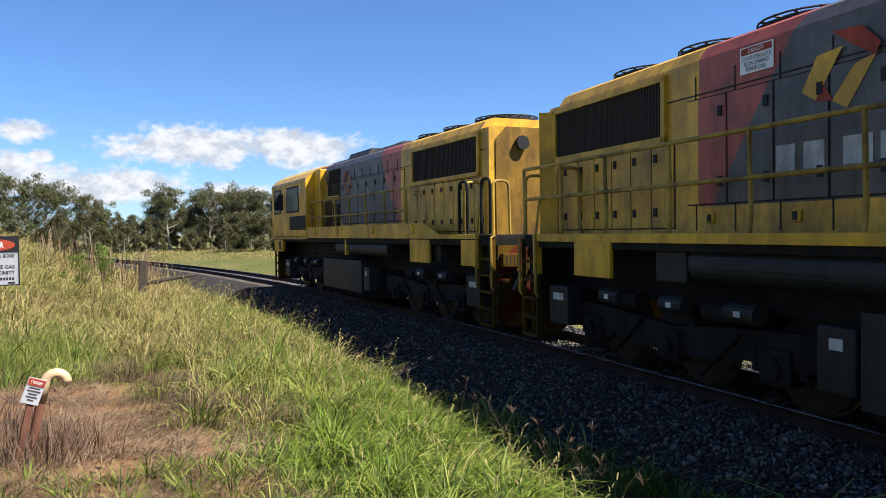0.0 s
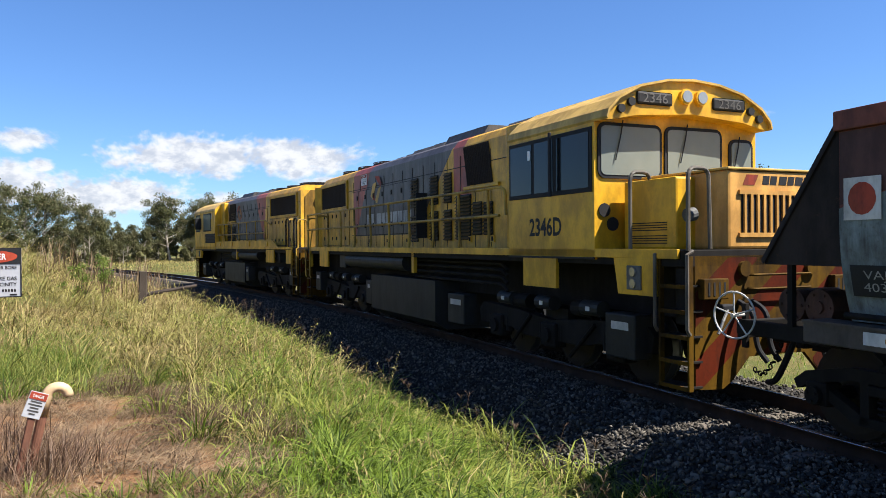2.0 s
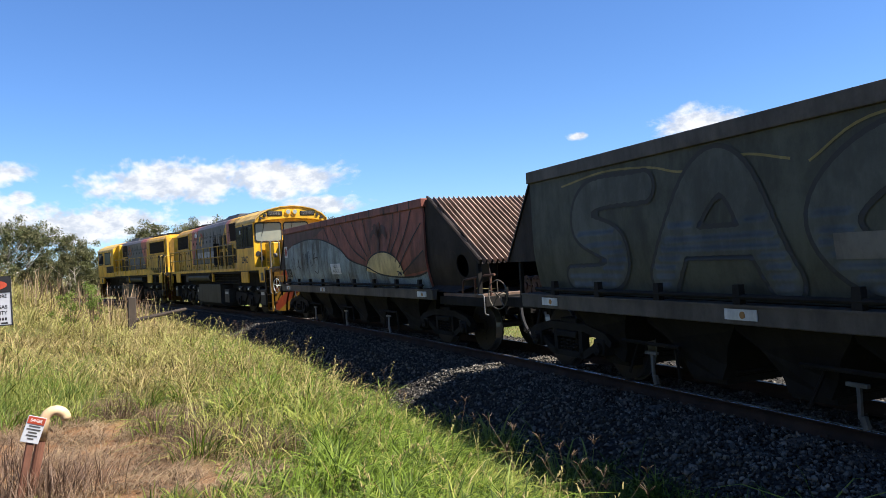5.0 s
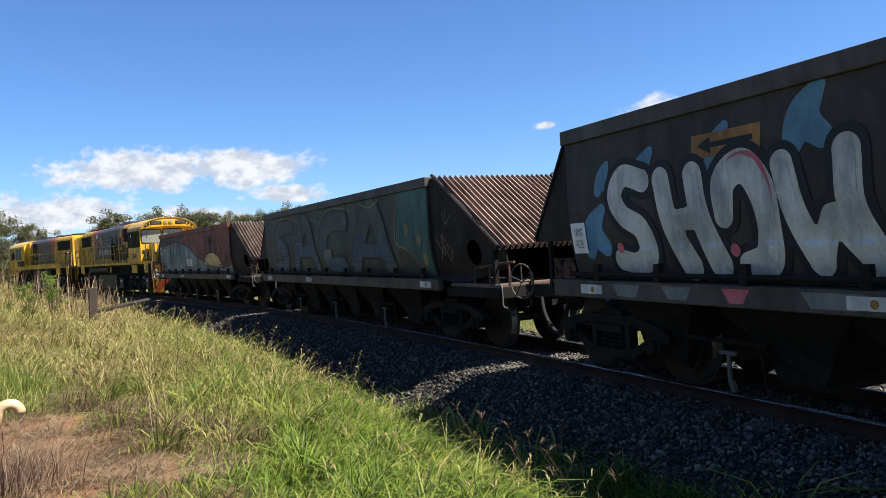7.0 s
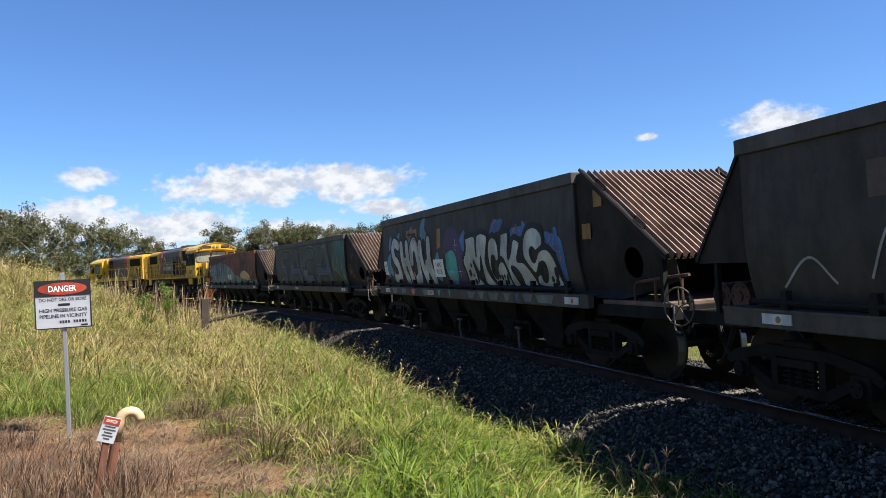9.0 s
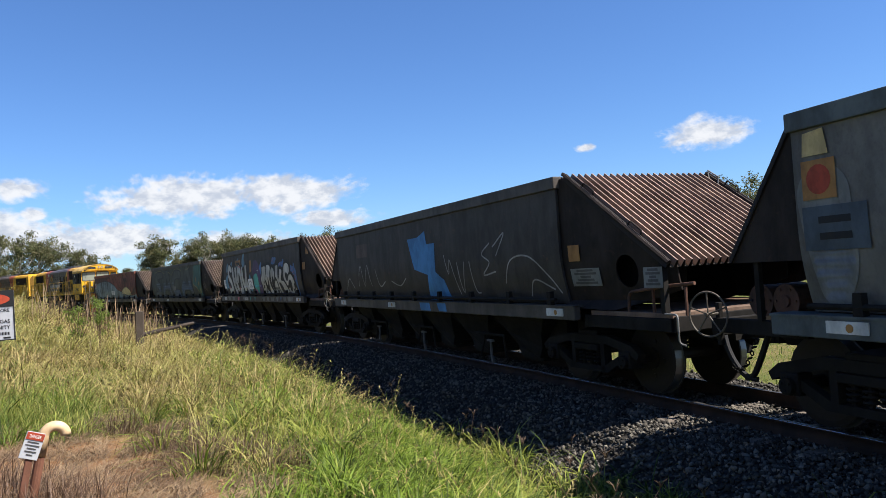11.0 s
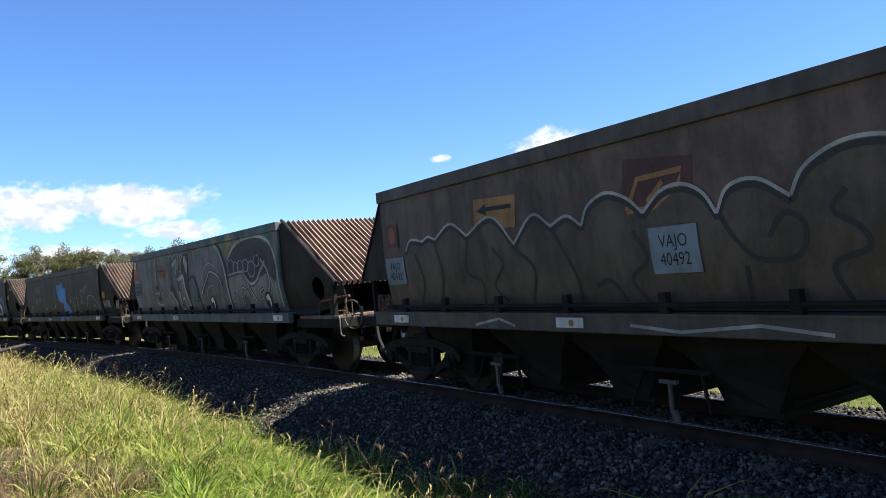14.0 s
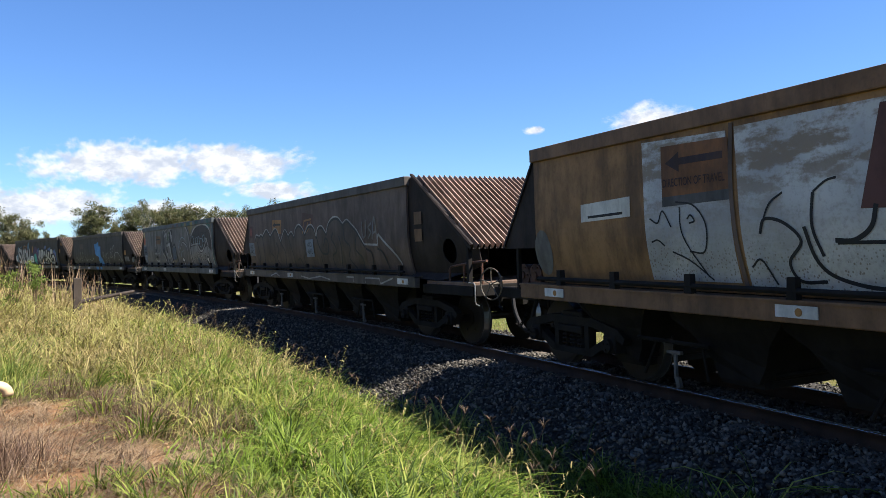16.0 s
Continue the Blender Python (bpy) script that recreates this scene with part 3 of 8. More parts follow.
def wagon_bogie(parent, yc):
    bm = bmesh.new()
    for sx in (-1, 1):
        # cast side frame: a bowed top chord and a dropped bottom chord, open between, round a nest of springs
        prism(bm, [(yc + a, b) for a, b in ((-1.12, 0.56), (-0.98, 0.66), (-0.48, 0.76), (0.48, 0.76), (0.98, 0.66), (1.12, 0.56), (1.08, 0.48), (0.92, 0.55), (0.45, 0.65), (-0.45, 0.65), (-0.92, 0.55), (-1.08, 0.48))], "x", sx * 0.91, sx * 1.03)
        prism(bm, [(yc + a, b) for a, b in ((-0.96, 0.54), (-0.44, 0.27), (0.44, 0.27), (0.96, 0.54), (0.86, 0.60), (0.80, 0.56), (0.36, 0.35), (-0.36, 0.35), (-0.80, 0.56), (-0.86, 0.60))], "x", sx * 0.92, sx * 1.02)
        for d in (-0.34, 0.34):
            box(bm, sx * 0.90, sx * 1.02, yc + d - 0.045, yc + d + 0.045, 0.29, 0.70)
        for d in (-0.17, 0.0, 0.17):
            torus(bm, (sx * 0.96, yc + d, 0.40), (0, 0, 1), 0.062, 0.014, 10, 4), torus(bm, (sx * 0.96, yc + d, 0.45), (0, 0, 1), 0.062, 0.014, 10, 4)
            torus(bm, (sx * 0.96, yc + d, 0.50), (0, 0, 1), 0.062, 0.014, 10, 4), rod(bm, (sx * 0.96, yc + d, 0.35), (sx * 0.96, yc + d, 0.56), 0.03, 6)
        box(bm, sx * 0.86, sx * 1.06, yc - 0.28, yc + 0.28, 0.55, 0.64, 0.015)
        for d in (-0.84, 0.84):
            box(bm, sx * 0.86, sx * 1.05, yc + d - 0.12, yc + d + 0.12, 0.36, 0.58, 0.02)
            rod(bm, (sx * 1.03, yc + d, 0.455), (sx * 1.10, yc + d, 0.455), 0.085, 12)
            for k in range(3):
                a = 2.1 * k + 0.5
                rod(bm, (sx * 1.10, yc + d + 0.05 * math.cos(a), 0.455 + 0.05 * math.sin(a)), (sx * 1.115, yc + d + 0.05 * math.cos(a), 0.455 + 0.05 * math.sin(a)), 0.014, 6)
        rod(bm, (sx * 0.80, yc - 0.55, 0.30), (sx * 0.80, yc + 0.55, 0.30), 0.022, 6)
    box(bm, -1.0, 1.0, yc - 0.22, yc + 0.22, 0.55, 0.82, 0.02)
    ob = part("bogie", bm, M["under"], parent, "grimy black three-piece bogie")
    for d in (-0.84, 0.84):
        wheelset(ob, yc + d, 0.455)
    return ob


def corrugated(y0, z0, y1, z1, x0, x1, ribs, amp):
    """A corrugated sheet between two level edges, the ribs running down it."""
    n = ribs * 6
    d = Vector((0, y1 - y0, z1 - z0)).normalized()
    nrm = Vector((1, 0, 0)).cross(d)
    nrm = nrm if nrm.z > 0 else -nrm
    bm = bmesh.new()
    rows = []
    for lift in (0.0, -0.012):
        for y, z in ((y0, z0), (y1, z1)):
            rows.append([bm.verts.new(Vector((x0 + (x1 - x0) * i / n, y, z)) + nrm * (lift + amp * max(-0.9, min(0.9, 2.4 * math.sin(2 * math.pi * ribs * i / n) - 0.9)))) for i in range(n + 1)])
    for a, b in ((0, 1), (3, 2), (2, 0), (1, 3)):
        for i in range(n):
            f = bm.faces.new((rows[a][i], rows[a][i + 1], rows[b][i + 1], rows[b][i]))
            # second material on the troughs, outermost ribs and underside
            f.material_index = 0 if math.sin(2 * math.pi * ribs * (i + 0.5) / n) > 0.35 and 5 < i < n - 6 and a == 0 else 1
    return bm


def gusset(pts, hole, x, thick=0.02):
    """A steel sheet with a round hole, standing at x."""
    bm = bmesh.new()
    es = []
    loops = [[Vector((x, *p)) for p in pts]]
    if hole:
        loops.append([Vector((x, a, b)) for a, b in arc(*hole, 0, 360, 24)[:-1]])
    for lp in loops:
        vs = [bm.verts.new(p) for p in lp]
        es += [bm.edges.new((vs[i], vs[(i + 1) % len(vs)])) for i in range(len(vs))]
    bmesh.ops.triangle_fill(bm, use_beauty=True, edges=es)
    geo = bmesh.ops.extrude_face_region(bm, geom=list(bm.faces))
    bmesh.ops.translate(bm, vec=(thick, 0, 0), verts=[g for g in geo["geom"] if isinstance(g, bmesh.types.BMVert)])
    return bm


def hopper_wagon():
    w = empty("hopper_wagon", "grimy brown coal hopper wagon with sloping corrugated ends", "coal wagon", "coal wagons of the train")
    F, B = WF, WF - WLEN
    for sx in (-1, 1):
        bm = box(bmesh.new(), sx * 1.29, sx * 1.33, B, F, 1.2, 2.84, 0.0)
        part("side_sheet", bm, M["wagon"], w)
        bm = box(bmesh.new(), sx * 1.23, sx * 1.375, B - 0.03, F + 0.03, 2.80, 2.97, 0.012)
        part("top_rail", bm, M["sill"], w)
        bm = box(bmesh.new(), sx * 1.28, sx * 1.385, B - 0.35, F + 0.35, 0.99, 1.19, 0.012)
        box(bm, sx * 1.10, sx * 1.40, B - 0.35, F + 0.35, 1.165, 1.187)
        part("side_sill", bm, M["sill"], w)
        bm = tube(bmesh.new(), [(sx * 1.375, B + 0.1, 1.262), (sx * 1.375, F - 0.1, 1.262)], 0.028, 8)
        part("pipe", bm, M["under"], w)
        for d in (0.62, 1.7, 2.89, 4.11, 5.43, 6.72, 8.08, 9.41, 10.6):
            bm = prism(bmesh.new(), [(F - d - 0.05, 1.19), (F - d + 0.05, 1.19), (F - d + 0.04, 1.38), (F - d - 0.04, 1.38)], "x", sx * 1.33, sx * 1.40)
            part("bracket", bm, M["under"], w)
        hole = (B - 1.24, 1.62, 0.2, 0.205)
        # dark sheet added behind the hole, standing in for the shade inside
        part("inner_bulkhead", gusset([(B, 1.12), (B, 2.85), (B - 0.2, 2.8), (B - 1.9, 1.74), (B - 1.9, 1.4), (B - 0.85, 1.13)], None, sx * 0.82, 0.01), M["under"], w)
        bm = gusset([(B + 0.06, 1.15), (B + 0.06, 2.93), (B - 0.22, 2.93), (B - 2.08, 1.72), (B - 2.08, 1.38), (B - 1.0, 1.13)], hole, sx * 1.27 - 0.01)
        for v in bm.verts:
            v.co.x -= sx * 0.07 * max(0.0, B - v.co.y)
        part("rear_gusset", bm, M["wagon"], w)
        bm = gusset([(F - 0.06, 1.66), (F - 0.06, 2.93), (F + 0.05, 2.93), (F + 0.92, 1.72), (F + 0.92, 1.66)], None, sx * 1.27 - 0.01)
        part("front_gusset", bm, M["wagon"], w)
        bm = box(bmesh.new(), sx * 1.22, sx * 1.29, B - 2.05, B - 1.98, 1.12, 1.74)
        part("post", bm, M["under"], w)
        bm = box(bmesh.new(), sx * 1.19, sx * 1.24, F + 0.62, F + 0.68, 1.09, 1.70)
        part("post", bm, M["under"], w)
        # grab rail along the rear deck
        bm = tube(bmesh.new(), rounded([(sx * 1.2, B - 1.28, 1.12), (sx * 1.2, B - 1.3, 1.36), (sx * 1.2, B - 2.0, 1.43), (sx * 1.2, B - 2.45, 1.46)], 0.08), 0.02, 8)
        for d in (1.75, 2.3):
            rod(bm, (sx * 1.2, B - d, 1.1), (sx * 1.2, B - d, 1.42), 0.02, 6)
        part("grab_rail", bm, M["cylinder"], w)
        bm = tube(bmesh.new(), [(sx * 1.285, B - 0.15, 2.985), (sx * 1.285, B - 2.15, 1.70)], 0.028, 6)
        for d in (0.3, 0.75):
            z0 = 2.985 - 0.6425 * 2.0 * (1 - d) - 0.02
            y0 = B - 0.15 - 2.0 * (1 - d)
            tube(bm, rounded([(sx * 1.25, y0 + 0.12, z0 + 0.09), (sx * 1.25, y0 + 0.08, z0 + 0.17), (sx * 1.25, y0 - 0.14, z0 + 0.03), (sx * 1.25, y0 - 0.1, z0 - 0.05)], 0.04), 0.012, 6)
        part("slope_edge", bm, M["wagon"], w)
        bm = tube(bmesh.new(), rounded([(sx * 1.3, B - 2.05, 1.12), (sx * 1.34, B - 2.3, 1.12), (sx * 1.34, B - 2.3, 0.8), (sx * 1.3, B - 2.36, 0.78)], 0.05), 0.011, 8)
        part("step_handle", bm, M["tube"], w)
    for y in (F, B):
        part("end_rail", box(bmesh.new(), -1.23, 1.23, y - 0.05, y + 0.05, 2.80, 2.96, 0.01), M["sill"], w)
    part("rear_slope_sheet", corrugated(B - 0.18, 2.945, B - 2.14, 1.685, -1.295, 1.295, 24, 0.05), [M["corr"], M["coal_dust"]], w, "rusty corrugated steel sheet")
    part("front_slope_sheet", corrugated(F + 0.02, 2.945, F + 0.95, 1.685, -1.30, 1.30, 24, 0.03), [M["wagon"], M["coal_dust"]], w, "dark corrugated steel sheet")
    bm = tube(bmesh.new(), [(1.18, B - 0.3, 2.87), (1.18, B - 0.29, 3.0), (1.18, B - 0.48, 2.88), (1.18, B - 0.47, 2.76)], 0.012, 6)
    part("lifting_loop", bm, M["tube"], w)
    bm = box(bmesh.new(), -1.22, 1.22, B - 2.08, B - 0.5, 1.06, 1.12, 0.005)
    part("rear_deck", bm, M["deck"], w, "rusty brown steel end deck")
    for sx in (-1, 1):
        part("front_beam", box(bmesh.new(), sx * 1.13, sx * 1.21, F + 0.1, F + 1.40, 0.94, 1.09, 0.008), M["under"], w)
    part("centre_sill", box(bmesh.new(), -0.28, 0.28, B - 2.06, F + 1.34, 0.72, 1.05), M["under"], w)
    for sx in (-1, 1):
        part("deck_beam", box(bmesh.new(), sx * 1.16, sx * 1.235, B - 2.06, B - 0.36, 0.90, 1.058, 0.01), M["under"], w)
    for y in (B - 2.06, F + 1.36):
        part("headstock", box(bmesh.new(), -1.2, 1.2, y - 0.045, y + 0.045, 0.90, 1.08, 0.01), M["under"], w)
    # inner slopes close the hopper
    part("hopper_floor", prism(bmesh.new(), [(B, 1.25), (F, 1.25), (F, 1.15), (B, 1.15)], "x", -1.16, 1.16), M["under"], w)
    part("coal_load", prism(bmesh.new(), [(B + 0.02, 2.4), (F - 0.02, 2.4), (F - 0.02, 2.3), (B + 0.02, 2.3)], "x", -1.285, 1.285), M["black"], w)
    # discharge hoppers between the bogies
    for d, k in ((1.25, 0.8), (3.0, 0.95), (4.42, 0.9), (5.86, 0.95), (7.35, 1.0), (9.1, 1.05)):
        bm = bmesh.new()
        prof = ((-0.80, 1.0), (0.80, 1.0), (0.74, 0.88), (0.52, 0.70), (0.36, 0.46), (0.27, 0.29), (-0.27, 0.29), (-0.36, 0.46), (-0.52, 0.70), (-0.74, 0.88))
        prism(bm, [(F - d + k * a, b) for a, b in prof], "x", -1.09, 1.09)
        for v in bm.verts:
            v.co.x *= 0.80 if v.co.z < 0.5 else 0.90 if v.co.z < 0.75 else 1.0
        box(bm, -0.82, 0.82, F - d - 0.29 * k, F - d + 0.29 * k, 0.235, 0.30)
        for e in (-0.33, 0.33):
            rod(bm, (-0.72, F - d + e * k, 0.36), (0.72, F - d + e * k, 0.36), 0.026, 8)
        part("discharge_hopper", bm, M["under"], w)
    part("brake_rigging", box(bmesh.new(), -0.8, 0.8, B + 0.75, B + 1.3, 0.5, 1.0), M["under"], w)
    for d in (2.3, 5.1, 8.1):
        bm = box(bmesh.new(), -1.10, -1.06, F - d - 0.13, F - d + 0.08, 0.50, 0.535)
        box(bm, -1.10, -1.07, F - d - 0.06, F - d - 0.025, 0.24, 0.51)
        prism(bm, [(F - d - 0.10, 0.26), (F - d - 0.04, 0.26), (F - d - 0.08, 0.14), (F - d - 0.13, 0.16)], "x", -1.11, -1.07)
        part("release_lever", bm, M["lever"], w, "painted release lever")
        bm = rod(bmesh.new(), (-1.05, F - d - 0.5, 0.62), (-1.05, F - d + 0.6, 0.62), 0.025, 6)
        rod(bm, (-1.0, F - d - 0.35, 0.62), (-1.0, F - d - 0.42, 0.25), 0.02, 6)
        rod(bm, (-0.95, F - d + 0.4, 0.6), (-0.95, F - d + 0.62, 0.2), 0.02, 6)
        part("release_linkage", bm, M["under"], w)
    for y in (F - 0.3, B - 0.06):
        wagon_bogie(w, y)
    # brake gear on the front deck, hand brake wheel at the front corner
    bm = bmesh.new()
    for y in (F + 0.50, F + 0.83):
        rod(bm, (-1.02, y, 1.27), (-0.5, y, 1.27), 0.155, 20)
        rod(bm, (-1.045, y, 1.27), (-1.02, y, 1.27), 0.165, 20)
        rod(bm, (-1.07, y, 1.27), (-1.045, y, 1.27), 0.06, 12)
        for k in range(6):
            a = k * math.pi / 3
            rod(bm, (-1.06, y + 0.125 * math.cos(a), 1.27 + 0.125 * math.sin(a)), (-1.045, y + 0.125 * math.cos(a), 1.27 + 0.125 * math.sin(a)), 0.014, 6)
    part("brake_cylinder", bm, M["cylinder"], w, "rust-brown brake cylinders")
    bm = bmesh.new()
    for k in range(12):
        f = k / 11
        torus(bm, (-0.62, F + 1.38 + 0.42 * f, 0.86 - 0.42 * math.sin(math.pi * f * 0.62)), (1, 0, 0) if k % 2 else (0, 0.5, 1), 0.026, 0.008, 10, 5)
    part("chain", bm, M["under"], w)
    part("front_bulkhead", prism(bmesh.new(), [(-1.14, 1.15), (1.14, 1.15), (1.26, 2.0), (1.26, 2.85), (-1.26, 2.85), (-1.26, 2.0)], "y", F - 0.075, F - 0.062), M["under"], w)
    hub = Vector((-1.33, F + 1.29, 1.14))
    bm = torus(bmesh.new(), hub, (1, 0.25, 0), 0.235, 0.011, 28, 6)
    for k in range(5):
        a = 2 * math.pi * k / 5 + 0.3
        rod(bm, hub, hub + Vector((-0.055 * math.cos(a), 0.232 * math.cos(a), 0.232 * math.sin(a))), 0.009, 6)
    rod(bm, hub - Vector((0.03, 0, 0)), hub + Vector((0.18, 0.04, 0)), 0.02, 8)
    part("handbrake_wheel", bm, M["rail_dark"], w, "spoked grey handbrake wheel")
    part("brake_pillar", box(bmesh.new(), -1.18, -1.13, F + 1.30, F + 1.36, 0.8, 1.25, 0.006), M["under"], w)
    for y, d in ((F + 1.30, 1), (B - 2.08, -1)):
        bm = box(bmesh.new(), -0.10, 0.10, y, y + d * 0.32, 0.74, 0.93, 0.02)
        prism(bm, [(-0.15, y + d * 0.28), (0.15, y + d * 0.28), (0.18, y + d * 0.5), (-0.05, y + d * 0.52), (-0.15, y + d * 0.42)], "z", 0.7, 0.98)
        part("coupler", bm, M["under"], w)
        pts = [(-0.5, y, 0.95), (-0.55, y + d * 0.12, 0.62), (-0.52, y + d * 0.3, 0.36), (-0.48, y + d * 0.46, 0.33)]
        part("brake_hose", tube(bmesh.new(), rounded(pts, 0.15, 4), 0.034, 8), M["rubber"], w)
    for d, y in ((0.0, F - 0.5), (0.0, F - 2.95 - 1.2), (0.0, B + 0.12)):
        part("label_plate", box(bmesh.new(), -1.40, -1.388, y - 0.21, y + 0.21, 1.04, 1.145), M["dull_white"], w, "small white label with a worn red and yellow mark")
        bm = rod(bmesh.new(), (-1.401, y - 0.03, 1.09), (-1.406, y - 0.03, 1.09), 0.036, 12)
        part("mark", bm, M["art_orange"], w)
    return w


# ---- locomotives ----
# Locomotive space: y runs from the cab's end (low) to the hood's end, set so that the middle is 0.
LM = 8.35


def loco_bogie(parent, yc):
    bm = bmesh.new()
    for sx in (-1, 1):
        top = [(-2.35, 0.72), (-2.2, 0.86), (-0.9, 0.80), (0, 0.72), (0.9, 0.80), (2.2, 0.86), (2.35, 0.72), (2.3, 0.5), (1.2, 0.5), (0.8, 0.42), (-0.8, 0.42), (-1.2, 0.5), (-2.3, 0.5)]
        prism(bm, [(yc + a, b) for a, b in top], "x", sx * 0.92, sx * 1.06)
        for d in (-1.65, 0, 1.65):
            box(bm, sx * 0.9, sx * 1.12, yc + d - 0.2, yc + d + 0.2, 0.32, 0.68, 0.03)
            rod(bm, (sx * 1.1, yc + d, 0.5), (sx * 1.17, yc + d, 0.5), 0.11, 12)
            for e in (-0.3, 0.3):
                rod(bm, (sx * 1.0, yc + d + e, 0.42), (sx * 1.0, yc + d + e, 0.66), 0.07, 8)
        for d in (-0.85, 0.85):
            rod(bm, (sx * 1.0, yc + d - 0.2, 0.95), (sx * 1.0, yc + d + 0.25, 0.95), 0.12, 12)
            rod(bm, (sx * 1.08, yc + d - 0.3, 0.75), (sx * 1.08, yc + d + 0.3, 0.25), 0.03, 6)
    box(bm, -0.95, 0.95, yc - 0.3, yc + 0.3, 0.6, 0.9)
    ob = part("bogie", bm, M["under"], parent, "grimy black three-axle bogie")
    for d in (-1.65, 0, 1.65):
        wheelset(ob, yc + d, 0.5)
    return ob


def louvre(parent, y0, y1, z0, z1, x=-0.96):
    bm = box(bmesh.new(), x - 0.012, x, y0, y1, z0, z1)
    ob = part("louvre_panel", bm, M["black"], parent)
    n = max(4, int((z1 - z0) / 0.065))
    bm = bmesh.new()
    for i in range(n):
        z = z0 + (i + 0.3) * (z1 - z0) / n
        vs = [bm.verts.new(p) for p in ((x - 0.010, y0, z + 0.035), (x - 0.010, y1, z + 0.035), (x - 0.05, y1, z), (x - 0.05, y0, z))]
        bm.faces.new(vs)
        vs = [bm.verts.new(p) for p in ((x - 0.05, y0, z), (x - 0.05, y1, z), (x - 0.046, y1, z - 0.008), (x - 0.046, y0, z - 0.008))]
        bm.faces.new(vs)
    part("slats", bm, M["slat"], ob)


def locomotive(front):
    """front: the leading engine, with a full-width flat cab; else the trailing one, with a low nose before the cab."""
    lab = "leading yellow, grey and red diesel locomotive, weathered" if front else "trailing yellow, grey and red diesel locomotive with a low nose"
    L = empty("locomotive", lab, "locomotive", "locomotives of the train")
    # along the engine: rear headstock, end of the yellow sill, end of the hood, intake, shift of the livery
    EE, SE, HE = (16.0, 15.56, 15.2) if front else (16.95, 16.6, 16.84)
    I0, I1 = (11.77, 14.8) if front else (14.0, 16.6)
    SH = -2.3 if front else 0.0
    E0, E1 = -LM, EE - LM
    Y = lambda v: v - LM
    # platform
    part("platform", box(bmesh.new(), -1.36, 1.36, E0, E1, 1.60, 1.79, 0.01), M["under"], L)
    lo = 1.69 if not front else 1.72
    hi = 1.80 if not front else 2.04
    for sx in (-1, 1):
        part("side_sill", box(bmesh.new(), sx * 1.36, sx * 1.40, E0 + 0.1, Y(SE), lo, 1.80, 0.006), M["yellow"], L)
        if front:
            part("deep_sill", prism(bmesh.new(), [(Y(3.8), 1.80), (Y(13.0), 1.80), (Y(13.9), 1.80), (Y(13.2), hi), (Y(3.8), hi)], "x", sx * 1.33, sx * 1.37), M["yellow"], L)
            for v in (5.2, 7.4, 10.2, 12.6):
                part("sill_boss", rod(bmesh.new(), (sx * 1.37, Y(v), 1.92), (sx * 1.40, Y(v), 1.92), 0.10, 14), M["yellow"], L)
        for a, b in ((2.57, 3.48), (14.5, 15.38)) if not front else ((12.53, 13.5), (14.91, 15.47), (0.0, 0.5)):
            part("skirt_panel", box(bmesh.new(), sx * 1.34, sx * 1.395, Y(a), Y(b), 1.24, 1.70, 0.006), M["yellow"], L)
        bm = prism(bmesh.new(), [(Y(0.47), 1.70), (Y(1.25), 1.70), (Y(1.16), 1.25), (Y(0.47), 1.25)], "x", sx * 1.30, sx * 1.395)
        c = part("corner_panel", bm, M["yellow"], L)
        bm = box(bmesh.new(), sx * 1.39, sx * 1.42, Y(0.71), Y(0.97), 1.31, 1.60, 0.01)
        part("marker_box", bm, M["lever"], c)
        for z in (1.385, 1.525):
            part("marker_lens", rod(bmesh.new(), (sx * 1.42, Y(0.84), z), (sx * 1.44, Y(0.84), z), 0.055, 12), M["lens"], c)
        part("end_panel", box(bmesh.new(), sx * 1.30, sx * 1.395, Y(SE - 0.12), Y(SE), 1.2, 1.70, 0.006), M["yellow"], L)
    # hood
    x, top = 0.95, 3.72
    sec = [(-x, 1.79), (x, 1.79), (x, top), (x - 0.1, 3.86), (x - 0.28, 3.94), (-x + 0.28, 3.94), (-x + 0.1, 3.86), (-x, top)]
    bm = prism(bmesh.new(), sec, "y", Y(3.83), Y(HE - 0.3))
    prism(bm, [(p, min(q, 3.74) if q > 2 else q) for p, q in sec], "y", Y(HE - 0.3), Y(HE))
    part("hood", bm, M["livery"], L, "weathered yellow, red and grey engine hood")
    part("hood_end", prism(bmesh.new(), [(-0.82, 1.79), (0.82, 1.79), (0.82, 3.5), (0.6, 3.74), (-0.6, 3.74), (-0.82, 3.5)], "y", Y(HE), Y(HE + 0.02)), M["sooty_yellow"] if front else M["yellow"], L)
    if not front:
        for sx in (-1, 1):
            part("corner_fairing", prism(bmesh.new(), [(sx * 0.93, Y(16.68)), (sx * 1.13, Y(16.86)), (sx * 1.08, Y(16.93)), (sx * 0.93, Y(16.88))], "z", 1.80, 3.66), M["yellow"], L)
    part("end_lamp", rod(bmesh.new(), (-0.3, Y(HE + 0.05), 3.45), (-0.3, Y(HE + 0.12), 3.45), 0.13, 14), M["black"], L)
    # doors along the hood, over added black sheets that make their gaps read dark
    part("door_recess", box(bmesh.new(), -0.954, -0.94, Y(I0 - 0.22), Y(I1 - 0.05), 1.845, 2.855), M["black"], L)
    part("door_recess", box(bmesh.new(), -0.954, -0.94, Y(8.93 + SH), Y(13.56 + SH), 2.105, 3.295), M["black"], L)
    for i, v in enumerate(np.arange(8.95 + SH, 13.2 + SH, 0.66)):
        bm = box(bmesh.new(), -0.972, -0.95, Y(v), Y(v + 0.63), 2.12, 3.28, 0.004)
        d = part("hood_door", bm, M["livery"], L)
